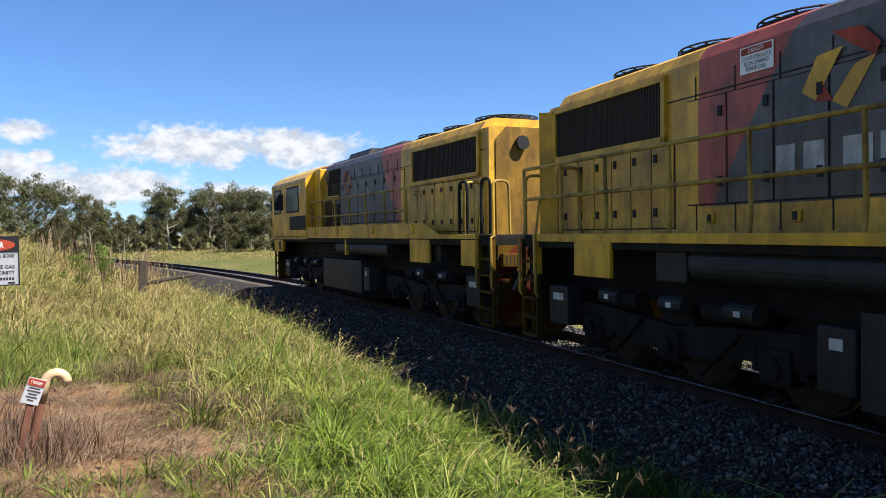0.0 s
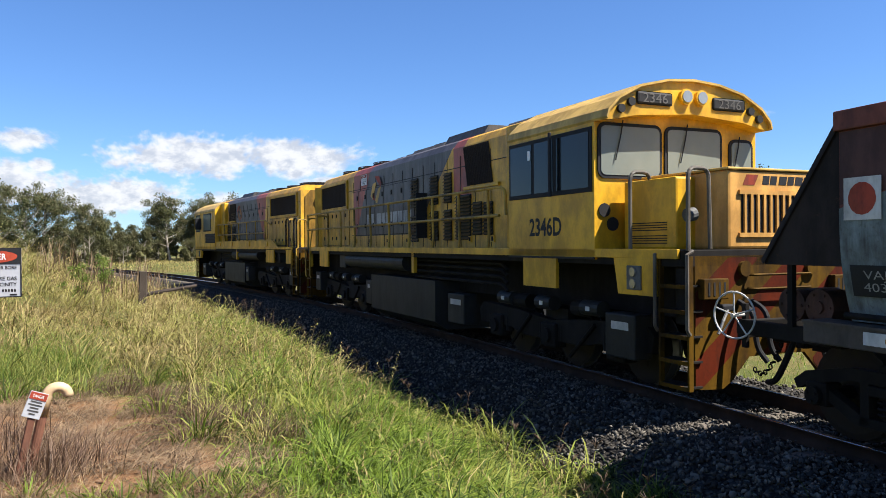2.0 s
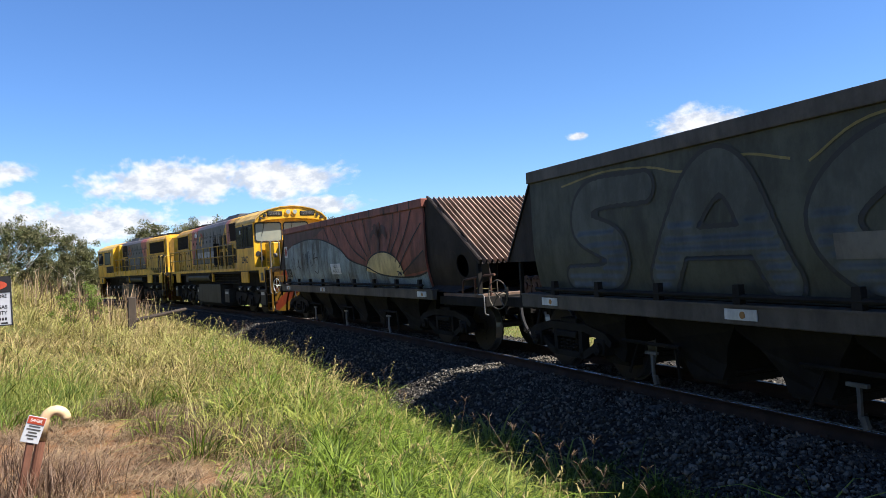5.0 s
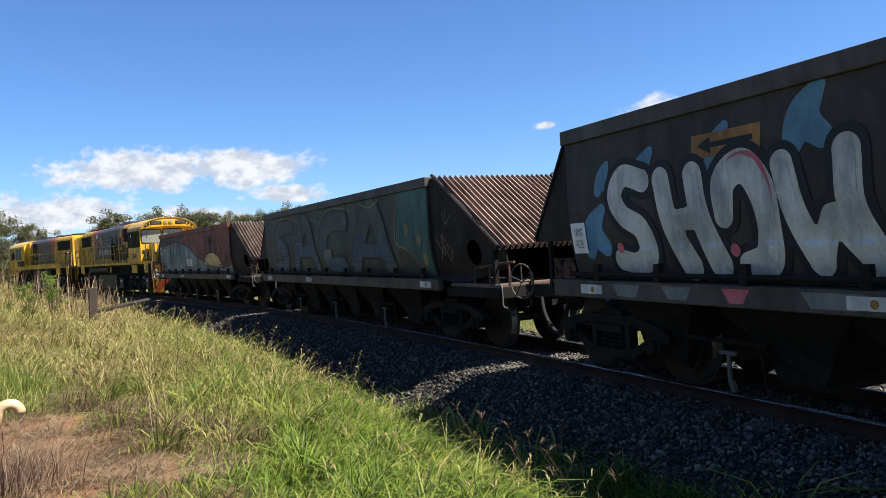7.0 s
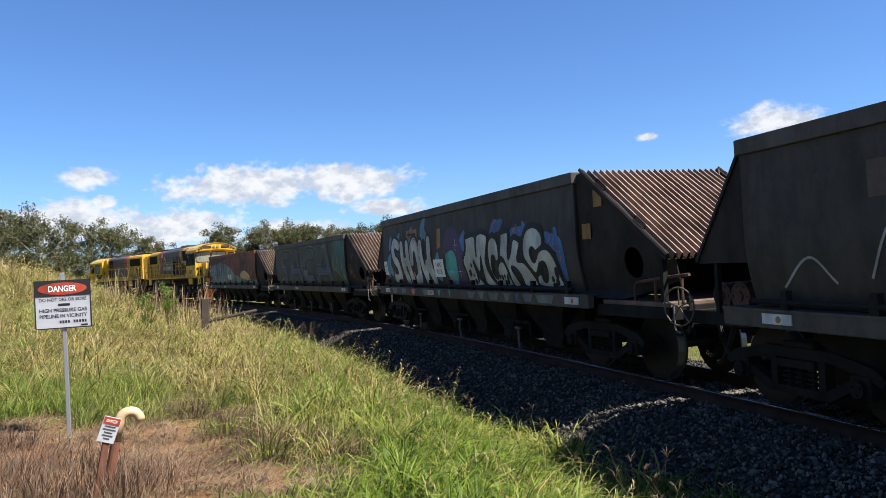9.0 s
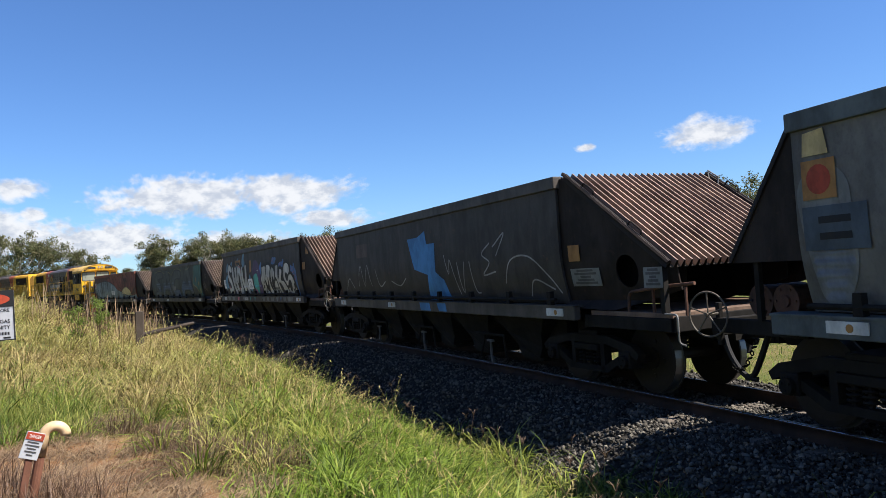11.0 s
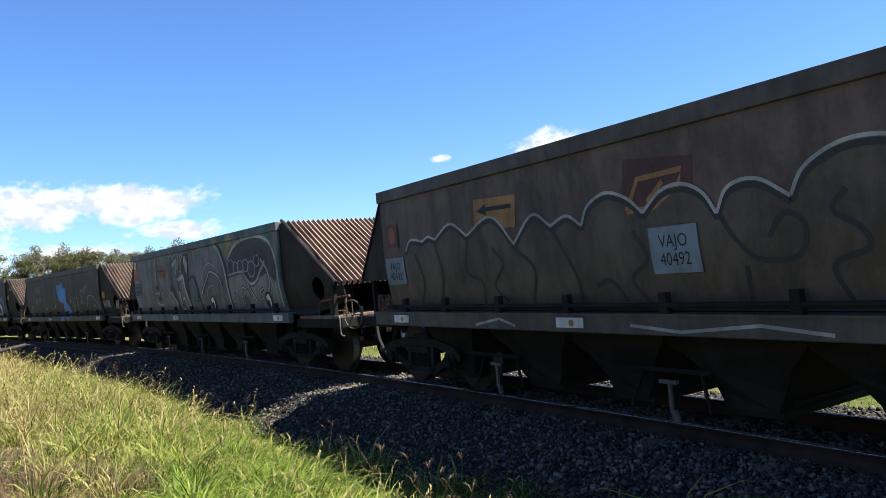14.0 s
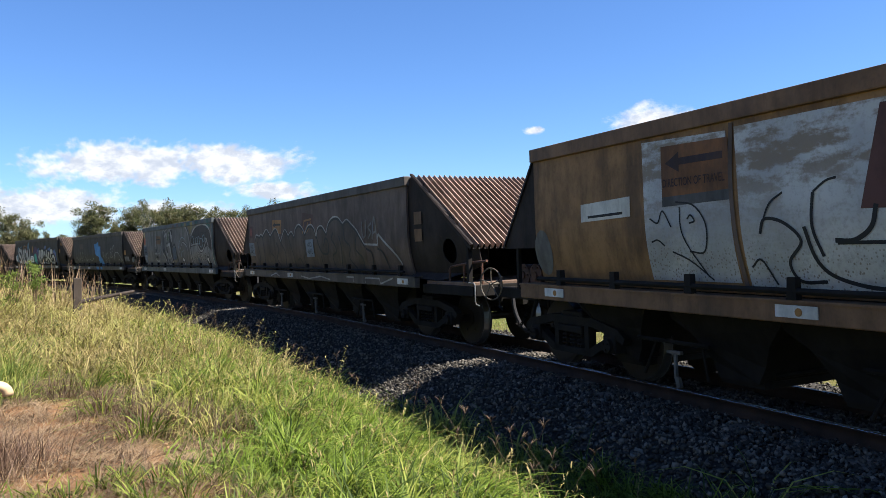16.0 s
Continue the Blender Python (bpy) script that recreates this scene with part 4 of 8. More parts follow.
        for z in (2.3, 3.05):
            part("latch", box(bmesh.new(), -0.99, -0.972, Y(v + 0.05), Y(v + 0.11), z, z + 0.11), M["black"], d)
    for v in np.arange(I0 - 0.2, I1 - 0.05, 0.44):
        bm = box(bmesh.new(), -0.968, -0.95, Y(v), Y(v + 0.415), 1.86, 2.84, 0.004)
        d = part("lower_door", bm, M["livery"], L)
        for z in (2.0, 2.65):
            part("latch", box(bmesh.new(), -0.985, -0.968, Y(v + 0.31), Y(v + 0.37), z, z + 0.1), M["black"], d)
    for v in np.arange(4.1 if not front else 4.6, I0 - 0.4, 0.62):
        part("seam", box(bmesh.new(), -0.958, -0.948, Y(v), Y(v + 0.014), 1.82, 3.55), M["black"], L)
    part("seam", box(bmesh.new(), -0.958, -0.948, Y(3.9), Y(HE - 0.1), 3.33, 3.345), M["black"], L)
    for v in (9.3 + SH, 10.6 + SH, 11.9 + SH, 13.1 + SH, 5.2, 6.1 if not front else 5.8):
        lt = part("lifting_latch", box(bmesh.new(), -0.975, -0.95, Y(v), Y(v + 0.13), 1.9, 2.02, 0.008), M["yellow"], L)
        part("grip", box(bmesh.new(), -0.985, -0.975, Y(v + 0.04), Y(v + 0.09), 1.92, 2.0), M["black"], lt)
    # radiator intake with riveted frame
    r = part("radiator_intake", box(bmesh.new(), -0.966, -0.94, Y(I0), Y(I1), 2.95, 3.60), M["mesh"], L, "dark brown wire-mesh radiator intake")
    bm = bmesh.new()
    for a, b, c, d in ((I0 - 0.08, I0, 2.87, 3.68), (I1, I1 + 0.08, 2.87, 3.68), (I0 - 0.08, I1 + 0.08, 2.87, 2.95), (I0 - 0.08, I1 + 0.08, 3.60, 3.68)):
        box(bm, -1.0, -0.95, Y(a), Y(b), c, d, 0.004)
    for v in np.arange(I0, I1 + 0.05, 0.16):
        rod(bm, (-1.0, Y(v), 2.91), (-1.008, Y(v), 2.91), 0.014, 6)
    part("intake_frame", bm, M["yellow"], r)
    bm = bmesh.new()
    for v in np.arange(I0 + 0.05, I1, 0.06):
        box(bm, -0.974, -0.966, Y(v), Y(v + 0.02), 2.95, 3.60)
    part("wire_mesh", bm, M["mesh"], r)
    # inertial intake by the cab, a leaning grille of bars
    g = part("air_intake", sheet(bmesh.new(), [[(Y(5.26), 2.96), (Y(6.28), 2.96), (Y(6.45), 3.69), (Y(5.42), 3.69)]], -0.958), M["black"], L, "slanting dark air intake grille")
    for i in range(15):
        f = (i + 0.5) / 15
        a, b = Vector((-0.962, Y(5.26 + 1.02 * f), 2.96)), Vector((-0.962, Y(5.42 + 1.03 * f), 3.69))
        part("bar", rod(bmesh.new(), a, b, 0.022, 5), M["mesh"], g)
    part("intake_edge", box(bmesh.new(), -1.0, -0.95, Y(5.0), Y(6.4), 2.88, 2.94, 0.005), M["yellow"], g)
    louvres = ((5.0, 5.6, 1.95, 2.8), (5.75, 6.35, 1.95, 2.7), (5.75, 6.35, 2.8, 3.3)) if front else ((8.72, 9.10, 2.66, 3.3), (8.72, 9.10, 1.92, 2.5), (7.64, 8.02, 2.68, 3.28), (7.64, 8.02, 1.94, 2.55), (6.98, 7.32, 2.68, 3.28),
                       (6.98, 7.32, 1.94, 2.55), (6.13, 6.76, 1.95, 2.80), (5.68, 6.04, 2.03, 2.64), (5.26, 5.60, 2.03, 2.62))
    for a, b, c, d in louvres:
        louvre(L, Y(a), Y(b), c, d)
    if not front:
        part("open_locker", box(bmesh.new(), -0.962, -0.94, Y(8.28), Y(8.6), 2.0, 2.95), M["black"], L)
        part("locker_door", box(bmesh.new(), -1.2, -0.96, Y(8.24), Y(8.27), 2.0, 2.95), M["black"], L)
    # maker's mark: bent yellow and orange bars; name as plain bars
    K = -4.3 if front else 0.0
    bm = sheet(bmesh.new(), [[(Y(11.88 + K), 3.10), (Y(11.72 + K), 3.00), (Y(11.42 + K), 3.43), (Y(11.70 + K), 3.40)], [(Y(11.54 + K), 2.97), (Y(11.38 + K), 2.88), (Y(11.08 + K), 3.30), (Y(11.30 + K), 3.25)]], -0.978)
    mk = part("emblem", bm, M["yellow"] if not front else M["orange_faded"], L, "bent yellow and orange bars on grey")
    bm = sheet(bmesh.new(), [[(Y(11.54 + K), 3.58), (Y(11.22 + K), 3.56), (Y(11.04 + K), 3.38), (Y(11.10 + K), 3.28), (Y(11.36 + K), 3.45)], [(Y(11.72 + K), 2.99), (Y(11.52 + K), 2.97), (Y(11.62 + K), 3.12)]], -0.981)
    part("emblem_edge", bm, M["red"], mk)
    bars = ((12.20, 0.24), (11.86, 0.24), (11.42, 0.30), (11.05, 0.27), (10.72, 0.25), (10.42, 0.09), (10.26, 0.27), (9.94, 0.30), (9.58, 0.26), (9.28, 0.2)) if not front else tuple((9.35 - 0.35 * k, 0.25 if k != 3 else 0.08) for k in range(7))
    for a, wd in bars:
        part("name_bar", sheet(bmesh.new(), [[(Y(a), 2.36), (Y(a - wd), 2.36), (Y(a - wd), 2.64), (Y(a), 2.64)]], -0.978), M["name_grey"] if not front else M["name_dim"], L)
    if not front:
        w = part("warning_plate", sheet(bmesh.new(), [[(Y(12.7), 3.42), (Y(12.24), 3.42), (Y(12.24), 3.69), (Y(12.7), 3.69)]], -0.962), M["white"], L, "white warning plate with red heading")
        for i, text in enumerate(("DO NOT OPEN HATCH", "BELOW OVERHEAD", "POWER LINES")):
            lettering("words", text, 0.045, on_side(-0.966, Y(12.47), 3.57 - 0.055 * i), M["ink"], w, width=(0.40, 0.34, 0.27)[i])
        hd = part("heading", sheet(bmesh.new(), [[(Y(12.68), 3.61), (Y(12.26), 3.61), (Y(12.26), 3.68), (Y(12.68), 3.68)]], -0.965), M["red"], w)
        lettering("heading_word", "DANGER", 0.045, on_side(-0.968, Y(12.47), 3.645), M["white"], w, width=0.22)
    # roof
    for v in (15.4, 13.95, 12.6) if not front else (14.2, 12.75, 11.4):
        bm = rod(bmesh.new(), (0, Y(v), 3.92), (0, Y(v), 4.0), 0.62, 28)
        f = part("roof_fan", bm, M["black"], L)
        bm = bmesh.new()
        for rr in (0.2, 0.34, 0.48, 0.61):
            torus(bm, (0, Y(v), 4.04), (0, 0, 1), rr, 0.012, 24, 5)
        for k in range(8):
            a = math.pi * k / 8
            rod(bm, (-0.61 * math.cos(a), Y(v) - 0.61 * math.sin(a), 4.03), (0.61 * math.cos(a), Y(v) + 0.61 * math.sin(a), 4.03), 0.012, 5)
        part("cage", bm, M["black"], f)
    for a, b, h, hw in ((8.3, 10.1, 4.06, 0.6), (10.5, 11.0, 4.07, 0.45), (11.2, 11.7, 4.06, 0.45), (6.2, 8.0, 4.12, 0.66), (4.1, 5.6, 4.05, 0.55)):
        bm = prism(bmesh.new(), [(-hw, 3.92), (hw, 3.92), (hw - 0.12, h), (-hw + 0.12, h)], "y", Y(a), Y(b))
        part("roof_hatch", bm, M["grey"], L)
    part("exhaust", box(bmesh.new(), -0.22, 0.22, Y(8.9), Y(9.5), 4.05, 4.16, 0.02), M["black"], L)
    # cab
    c0, c1 = (1.64, 3.90) if not front else (-0.28, 4.35)
    roof = [(-1.4, 3.44), (-1.37, 3.54), (-1.2, 3.71), (-0.87, 3.88), (-0.43, 3.98), (0, 4.01), (0.43, 3.98), (0.87, 3.88), (1.2, 3.71), (1.37, 3.54), (1.4, 3.44)]
    cab = part("cab", prism(bmesh.new(), [(1.4, 1.66), (-1.4, 1.66)] + [p for p in roof], "y", Y(c0), Y(c1)), M["yellow"], L, "yellow driver's cab")
    o0 = c0 - (0.30 if not front else 0.0)
    bm = prism(bmesh.new(), roof + [(a * 1.012, b + 0.03) for a, b in reversed(roof)], "y", Y(o0), Y(c1 + 0.02))
    part("cab_roof", bm, M["roof_cream"], cab, "pale yellow arched cab roof")
    if not front:
        # visor carrying lamps and number boxes
        bm = prism(bmesh.new(), [p for p in roof] + [(1.3, 3.44), (0.9, 3.52), (0, 3.58), (-0.9, 3.52), (-1.3, 3.44)], "y", Y(o0 + 0.05), Y(c0))
        part("visor", bm, M["yellow"], cab)
        for sx in (-1, 1):
            nb = part("number_box", box(bmesh.new(), sx * 0.35, sx * 0.92, Y(o0 + 0.02), Y(o0 + 0.06), 3.66, 3.83, 0.03), M["black"], cab, "black number box with pale figures")
            lettering("figures", "2346", 0.12, on_end(sx * 0.635, Y(o0 + 0.014), 3.745), M["art_grey"], nb, width=0.40)
            hl = part("headlight", rod(bmesh.new(), (sx * 0.13, Y(o0 + 0.06), 3.80), (sx * 0.13, Y(o0 - 0.01), 3.80), 0.105, 18), M["yellow"], cab)
            part("reflector", rod(bmesh.new(), (sx * 0.13, Y(o0 - 0.012), 3.80), (sx * 0.13, Y(o0 - 0.02), 3.80), 0.08, 18), M["lens"], hl)
            for q in (1.02, 1.18):
                part("marker_lamp", rod(bmesh.new(), (sx * q, Y(o0 + 0.06), 3.69 - (q - 1.0) * 0.6), (sx * q, Y(o0), 3.69 - (q - 1.0) * 0.6), 0.055, 14), M["black"], cab)
        # windscreens
        for a, b in ((-1.31, -0.36), (-0.22, 0.70), (0.92, 1.28)):
            z0, z1 = (2.76, 3.40) if b < 0.8 else (2.72, 3.28)
            bm = prism(bmesh.new(), arc(b - 0.07, z1 - 0.07, 0.115, 0.115, 0, 90, 5) + arc(a + 0.07, z1 - 0.07, 0.115, 0.115, 90, 180, 5) + arc(a + 0.07, z0 + 0.07, 0.115, 0.115, 180, 270, 5) + arc(b - 0.07, z0 + 0.07, 0.115, 0.115, 270, 360, 5), "y", Y(c0 - 0.022), Y(c0 + 0.02))
            ws = part("windscreen_seal", bm, M["rubber"], cab)
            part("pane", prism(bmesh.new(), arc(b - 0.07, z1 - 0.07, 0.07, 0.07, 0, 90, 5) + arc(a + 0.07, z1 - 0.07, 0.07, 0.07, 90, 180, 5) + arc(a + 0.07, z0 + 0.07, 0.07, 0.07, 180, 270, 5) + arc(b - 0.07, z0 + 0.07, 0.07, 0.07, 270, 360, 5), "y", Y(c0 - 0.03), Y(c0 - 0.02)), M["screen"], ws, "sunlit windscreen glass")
            wx = a + 0.35 * (b - a)
            part("wiper", tube(bmesh.new(), [(wx, Y(c0 - 0.05), z1 + 0.08), (wx - 0.03, Y(c0 - 0.05), z1 - 0.1), (wx - 0.12, Y(c0 - 0.05), z1 - 0.45)], 0.009, 5), M["rubber"], ws)
    # side windows
    sz0, sz1 = 2.60, 3.33
    spans = ((1.74, 2.50), (2.60, 3.10), (3.18, 3.80)) if not front else ((0.15, 1.05), (1.95, 3.45))
    bm = box(bmesh.new(), -1.418, -1.39, Y(spans[0][0] - 0.06), Y(spans[-1][1] + 0.06), sz0 - 0.06, sz1 + 0.06, 0.008) if not front else bmesh.new()
    if front:
        for a, b in spans:
            box(bm, -1.418, -1.39, Y(a - 0.06), Y(b + 0.06), sz0 - 0.06, sz1 + 0.06, 0.008)
    wf = part("side_window_frame", bm, M["rubber"], cab)
    for i, (a, b) in enumerate(spans):
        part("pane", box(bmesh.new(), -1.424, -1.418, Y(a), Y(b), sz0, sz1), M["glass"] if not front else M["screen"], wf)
    if not front:
        part("mirror", box(bmesh.new(), -1.52, -1.48, Y(2.52), Y(2.58), 2.52, 3.42, 0.015), M["rubber"], cab)
        part("notice", sheet(bmesh.new(), [[(Y(3.28), 3.1), (Y(3.20), 3.1), (Y(3.20), 3.24), (Y(3.28), 3.24)]], -1.428), M["white"], wf)
        lettering("road_number", "2346D", 0.27, on_side(-1.404, Y(2.84), 2.11), M["ink"], cab, 0.025, width=0.86, label="black road number")
    else:
        bm = box(bmesh.new(), -1.41, -1.395, Y(2.3), Y(4.3), 1.98, 2.42)
        gr = part("lower_grille", bm, M["black"], cab)
        bm = bmesh.new()
        for z in np.arange(2.0, 2.4, 0.07):
            box(bm, -1.43, -1.41, Y(2.3), Y(4.3), z, z + 0.02)
        part("slats", bm, M["mesh"], gr)
        part("mirror", box(bmesh.new(), -1.75, -1.45, Y(1.55), Y(1.63), 2.65, 3.2, 0.02), M["rubber"], cab)
    part("cab_sill_line", box(bmesh.new(), -1.41, -1.395, Y(c0), Y(c1), 1.66, 1.69), M["black"], cab)
    # behind the cab: a narrower door panel
    part("cab_back_panel", box(bmesh.new(), -1.12, 1.12, Y(c1), Y(c1 + 0.6), 1.79, 3.80, 0.03), M["yellow"], L)
    part("sign_stack", box(bmesh.new(), -1.412, -1.404, Y(3.55), Y(3.68), 3.12, 3.32), M["dull_white"], cab) if front else None
    if not front:
        # low nose
        bm = box(bmesh.new(), -0.72, 1.18, Y(0.03), Y(1.53), 1.79, 2.70, 0.035)
        n = part("nose", bm, M["orange"], L, "orange-yellow low nose with a slatted grille")
        part("nose_top", box(bmesh.new(), -0.74, 1.2, Y(0.01), Y(1.53), 2.70, 2.73, 0.01), M["roof_cream"], n)
        part("grille_opening", box(bmesh.new(), -0.52, 0.72, Y(0.022), Y(0.035), 1.98, 2.42), M["black"], n)
        bm = bmesh.new()
        for i in range(13):
            xx = -0.50 + i * 0.1
            box(bm, xx, xx + 0.035, Y(0.0), Y(0.03), 1.98, 2.42)
        box(bm, -0.57, 0.77, Y(0.0), Y(0.03), 2.42, 2.47), box(bm, -0.57, 0.77, Y(0.0), Y(0.03), 1.93, 1.98)
        part("grille_slats", bm, M["orange"], n)
        bm = bmesh.new()
        prism(bm, [(-0.5, 2.53), (-0.32, 2.53), (-0.26, 2.65), (-0.44, 2.65)], "y", Y(0.026), Y(0.0305))
        part("nose_mark", bm, M["red"], n)
        bm = bmesh.new()
        for a, b in ((-0.20, -0.10), (-0.08, 0.02), (0.06, 0.18), (0.20, 0.3), (0.32, 0.44), (0.46, 0.58)):
            prism(bm, [(a, 2.54), (b, 2.54), (b + 0.02, 2.64), (a + 0.02, 2.64)], "y", Y(0.026), Y(0.0305))
        part("nose_bars", bm, M["ink"], n)
        # side locker of the nose and its fittings
        part("nose_locker", box(bmesh.new(), -1.02, -0.70, Y(0.55), Y(1.53), 1.79, 2.66, 0.03), M["yellow"], L)
        for xx, z in ((-1.25, 2.30), (-1.12, 2.12)):
            part("round_port", rod(bmesh.new(), (xx, Y(c0 - 0.002), z), (xx, Y(c0 - 0.02), z), 0.09, 16), M["rubber"], L)
        for z0, z1 in ((1.86, 1.98), (2.02, 2.12)):
            bm = bmesh.new()
            for k in range(4):
                box(bm, -1.03, -1.02, Y(0.7), Y(1.4), z0 + k * 0.03, z0 + k * 0.03 + 0.012)
            part("vents", bm, M["black"], L)
        part("side_lamp", rod(bmesh.new(), (-1.02, Y(0.25), 2.2), (-1.12, Y(0.25), 2.18), 0.08, 14), M["lever"], L)
    # end structure: headstock, pilot, steps, rails
    for e, d in ((E0, -1), (E1, 1)):
        face = [(-1.24, 1.72), (-1.24, 0.24), (-0.84, 0.22), (-0.70, 0.30), (-0.44, 0.56), (0.44, 0.56), (0.70, 0.30), (0.84, 0.22), (1.24, 0.24), (1.24, 1.72)]
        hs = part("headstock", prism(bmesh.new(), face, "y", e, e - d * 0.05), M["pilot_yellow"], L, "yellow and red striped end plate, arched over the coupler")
        part("headstock_beam", box(bmesh.new(), -1.30, 1.30, e - d * 0.05, e - d * 0.25, 0.95, 1.60, 0.02), M["under"], L)
        # diagonal red bands, clipped by the plate's arched lower edge
        low = lambda q: float(np.interp(abs(q), [0, 0.44, 0.70, 0.84, 1.24], [0.58, 0.58, 0.32, 0.24, 0.26]))
        for k in range(4):
            bm = bmesh.new()
            xs = np.linspace(-1.235, 1.235, 58)
            for q0, q1 in zip(xs[:-1], xs[1:]):
                base = 0.93 - 0.76 * k
                lo0, lo1 = (max(low(q), base + 0.80 * (q + 1.24)) for q in (q0, q1))
                hi0, hi1 = (min(1.70, base + 0.38 + 0.80 * (q + 1.24)) for q in (q0, q1))
                if hi0 - lo0 > 0.004 and hi1 - lo1 > 0.004:
                    prism(bm, [(q0, lo0), (q1, lo1), (q1, hi1), (q0, hi0)], "y", e + d * 0.004, e - d * 0.01)
            if bm.verts:
                part("stripe", bm, M["pilot_red"], hs)
            else:
                bm.free()
        # fittings of the end plate
        for sx in (-1, 1):
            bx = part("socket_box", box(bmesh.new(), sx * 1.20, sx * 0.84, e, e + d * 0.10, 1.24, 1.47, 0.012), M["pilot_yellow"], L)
            for k in range(4):
                part("slot", box(bmesh.new(), sx * (1.14 - 0.075 * k), sx * (1.115 - 0.075 * k), e + d * 0.10, e + d * 0.104, 1.28, 1.43), M["black"], bx)
            part("cover_disc", rod(bmesh.new(), (sx * 0.53, e, 1.57), (sx * 0.53, e + d * 0.05, 1.57), 0.09, 16), M["pilot_yellow"], L)
            part("cock_lever", tube(bmesh.new(), [(sx * 0.86, e + d * 0.10, 1.12), (sx * 0.95, e + d * 0.12, 1.0), (sx * 1.02, e + d * 0.12, 0.86)], 0.018, 6), M["tube"], L)
            part("cock", box(bmesh.new(), sx * 0.94, sx * 0.76, e, e + d * 0.11, 1.10, 1.18, 0.02), M["rubber"], L)
        for z in (1.50, 1.34):
            bm = tube(bmesh.new(), rounded([(-0.46, e, z), (-0.46, e + d * 0.09, z), (0.46, e + d * 0.09, z), (0.46, e, z)], 0.05), 0.016, 6)
            part("grab_bar", bm, M["pilot_yellow"], L)
        part("coupler", box(bmesh.new(), -0.14, 0.14, e, e + d * 0.42, 0.72, 0.98, 0.03), M["under"], L)
        for xx in (-0.6, -0.4, 0.4, 0.6):
            part("air_hose", tube(bmesh.new(), rounded([(xx, e, 1.2), (xx, e + d * 0.22, 1.1), (xx, e + d * 0.26, 0.7), (xx * 0.9, e + d * 0.36, 0.55)], 0.12), 0.03, 8), M["rubber"], L)
        for sx in (-1, 1):
            st = bmesh.new()
            for yy in (e + d * 0.05, e - d * 0.42):
                box(st, sx * 1.32, sx * 1.38, yy - 0.015, yy + 0.015, 0.24, 1.72)
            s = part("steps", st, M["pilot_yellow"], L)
            for z in (0.26, 0.54, 0.82, 1.10, 1.38):
                tr = part("tread", box(bmesh.new(), sx * 1.16, sx * 1.37, e + d * 0.035, e - d * 0.405, z, z + 0.022), M["under"], s)
                part("lip", box(bmesh.new(), sx * 1.37, sx * 1.385, e + d * 0.035, e - d * 0.405, z - 0.02, z + 0.024), M["pilot_yellow"], tr)
            if not front or d > 0:
                mat = M["rail_dark"] if d < 0 else M["rail_yellow"]
                for yy, hh in ((e + d * 0.0, 2.70), (e - d * 1.0, 2.74)):
                    pts = [(sx * 1.33, yy, 1.78), (sx * 1.33, yy, hh), (sx * (1.33 - 0.34), yy - d * 0.05, hh), (sx * (1.33 - 0.36), yy - d * 0.05, 1.8)]
                    part("end_handrail", tube(bmesh.new(), rounded(pts, 0.12), 0.024, 8), mat, L)
                for yy in (e + d * 0.07, e - d * 0.46):
                    part("step_rail", tube(bmesh.new(), [(sx * 1.33, yy, 2.3 if yy == e - d * 0.46 and d > 0 else 1.78), (sx * 1.41, yy, 1.74), (sx * 1.41, yy, 0.92), (sx * 1.37, yy, 0.86)], 0.022, 7), mat, L)
    # side handrails
    posts = [17.0, 15.85, 14.7, 13.4, 12.17, 10.9, 9.6, 8.35, 7.1, 5.9, 4.75]
    if front:
        posts = [12.2, 10.9, 9.6, 8.35, 7.1, 5.9, 4.75]
    for sx in (-1, 1):
        for v in posts:
            pts = [(sx * 1.33, Y(v), 1.8), (sx * 1.31, Y(v), 2.0), (sx * 1.33, Y(v), 2.78)]
            part("stanchion", tube(bmesh.new(), pts, 0.026, 6), M["rail_yellow"], L)
        for z in (2.79, 2.33):
            pts = [(sx * 1.33, Y(posts[0]), z), (sx * 1.33, Y(posts[-1] - 0.2), z)]
            if not front:
                pts = [(sx * 1.33, Y(posts[0]), z), (sx * 1.33, Y(4.35), z)]
            if z > 2.5:
                pts = pts + [(sx * 1.33, Y(4.15), z - 0.05), (sx * 1.33, Y(4.12), 2.33)] if not front else [(sx * 1.33, Y(13.0), 2.6)] + pts
            part("handrail", tube(bmesh.new(), rounded(pts, 0.1), 0.026, 8), M["rail_yellow"], L)
    if front:
        for v in (14.95, 15.8):
            pts = [(-1.33, Y(v - 0.2), 1.8), (-1.33, Y(v - 0.2), 2.75), (-1.33, Y(v + 0.12), 2.75), (-1.33, Y(v + 0.12), 1.8)]
            part("stanchion", tube(bmesh.new(), rounded(pts, 0.14), 0.028, 8), M["under"], L)
    # underframe
    bm = prism(bmesh.new(), [(-1.28, 0.35), (-1.0, 0.18), (1.0, 0.18), (1.28, 0.35), (1.28, 1.15), (-1.28, 1.15)], "y", Y(7.1 if not front else 5.75), Y(10.98 if not front else 9.1))
    part("fuel_tank", bm, M["tank"], L, "dark grey steel fuel tank")
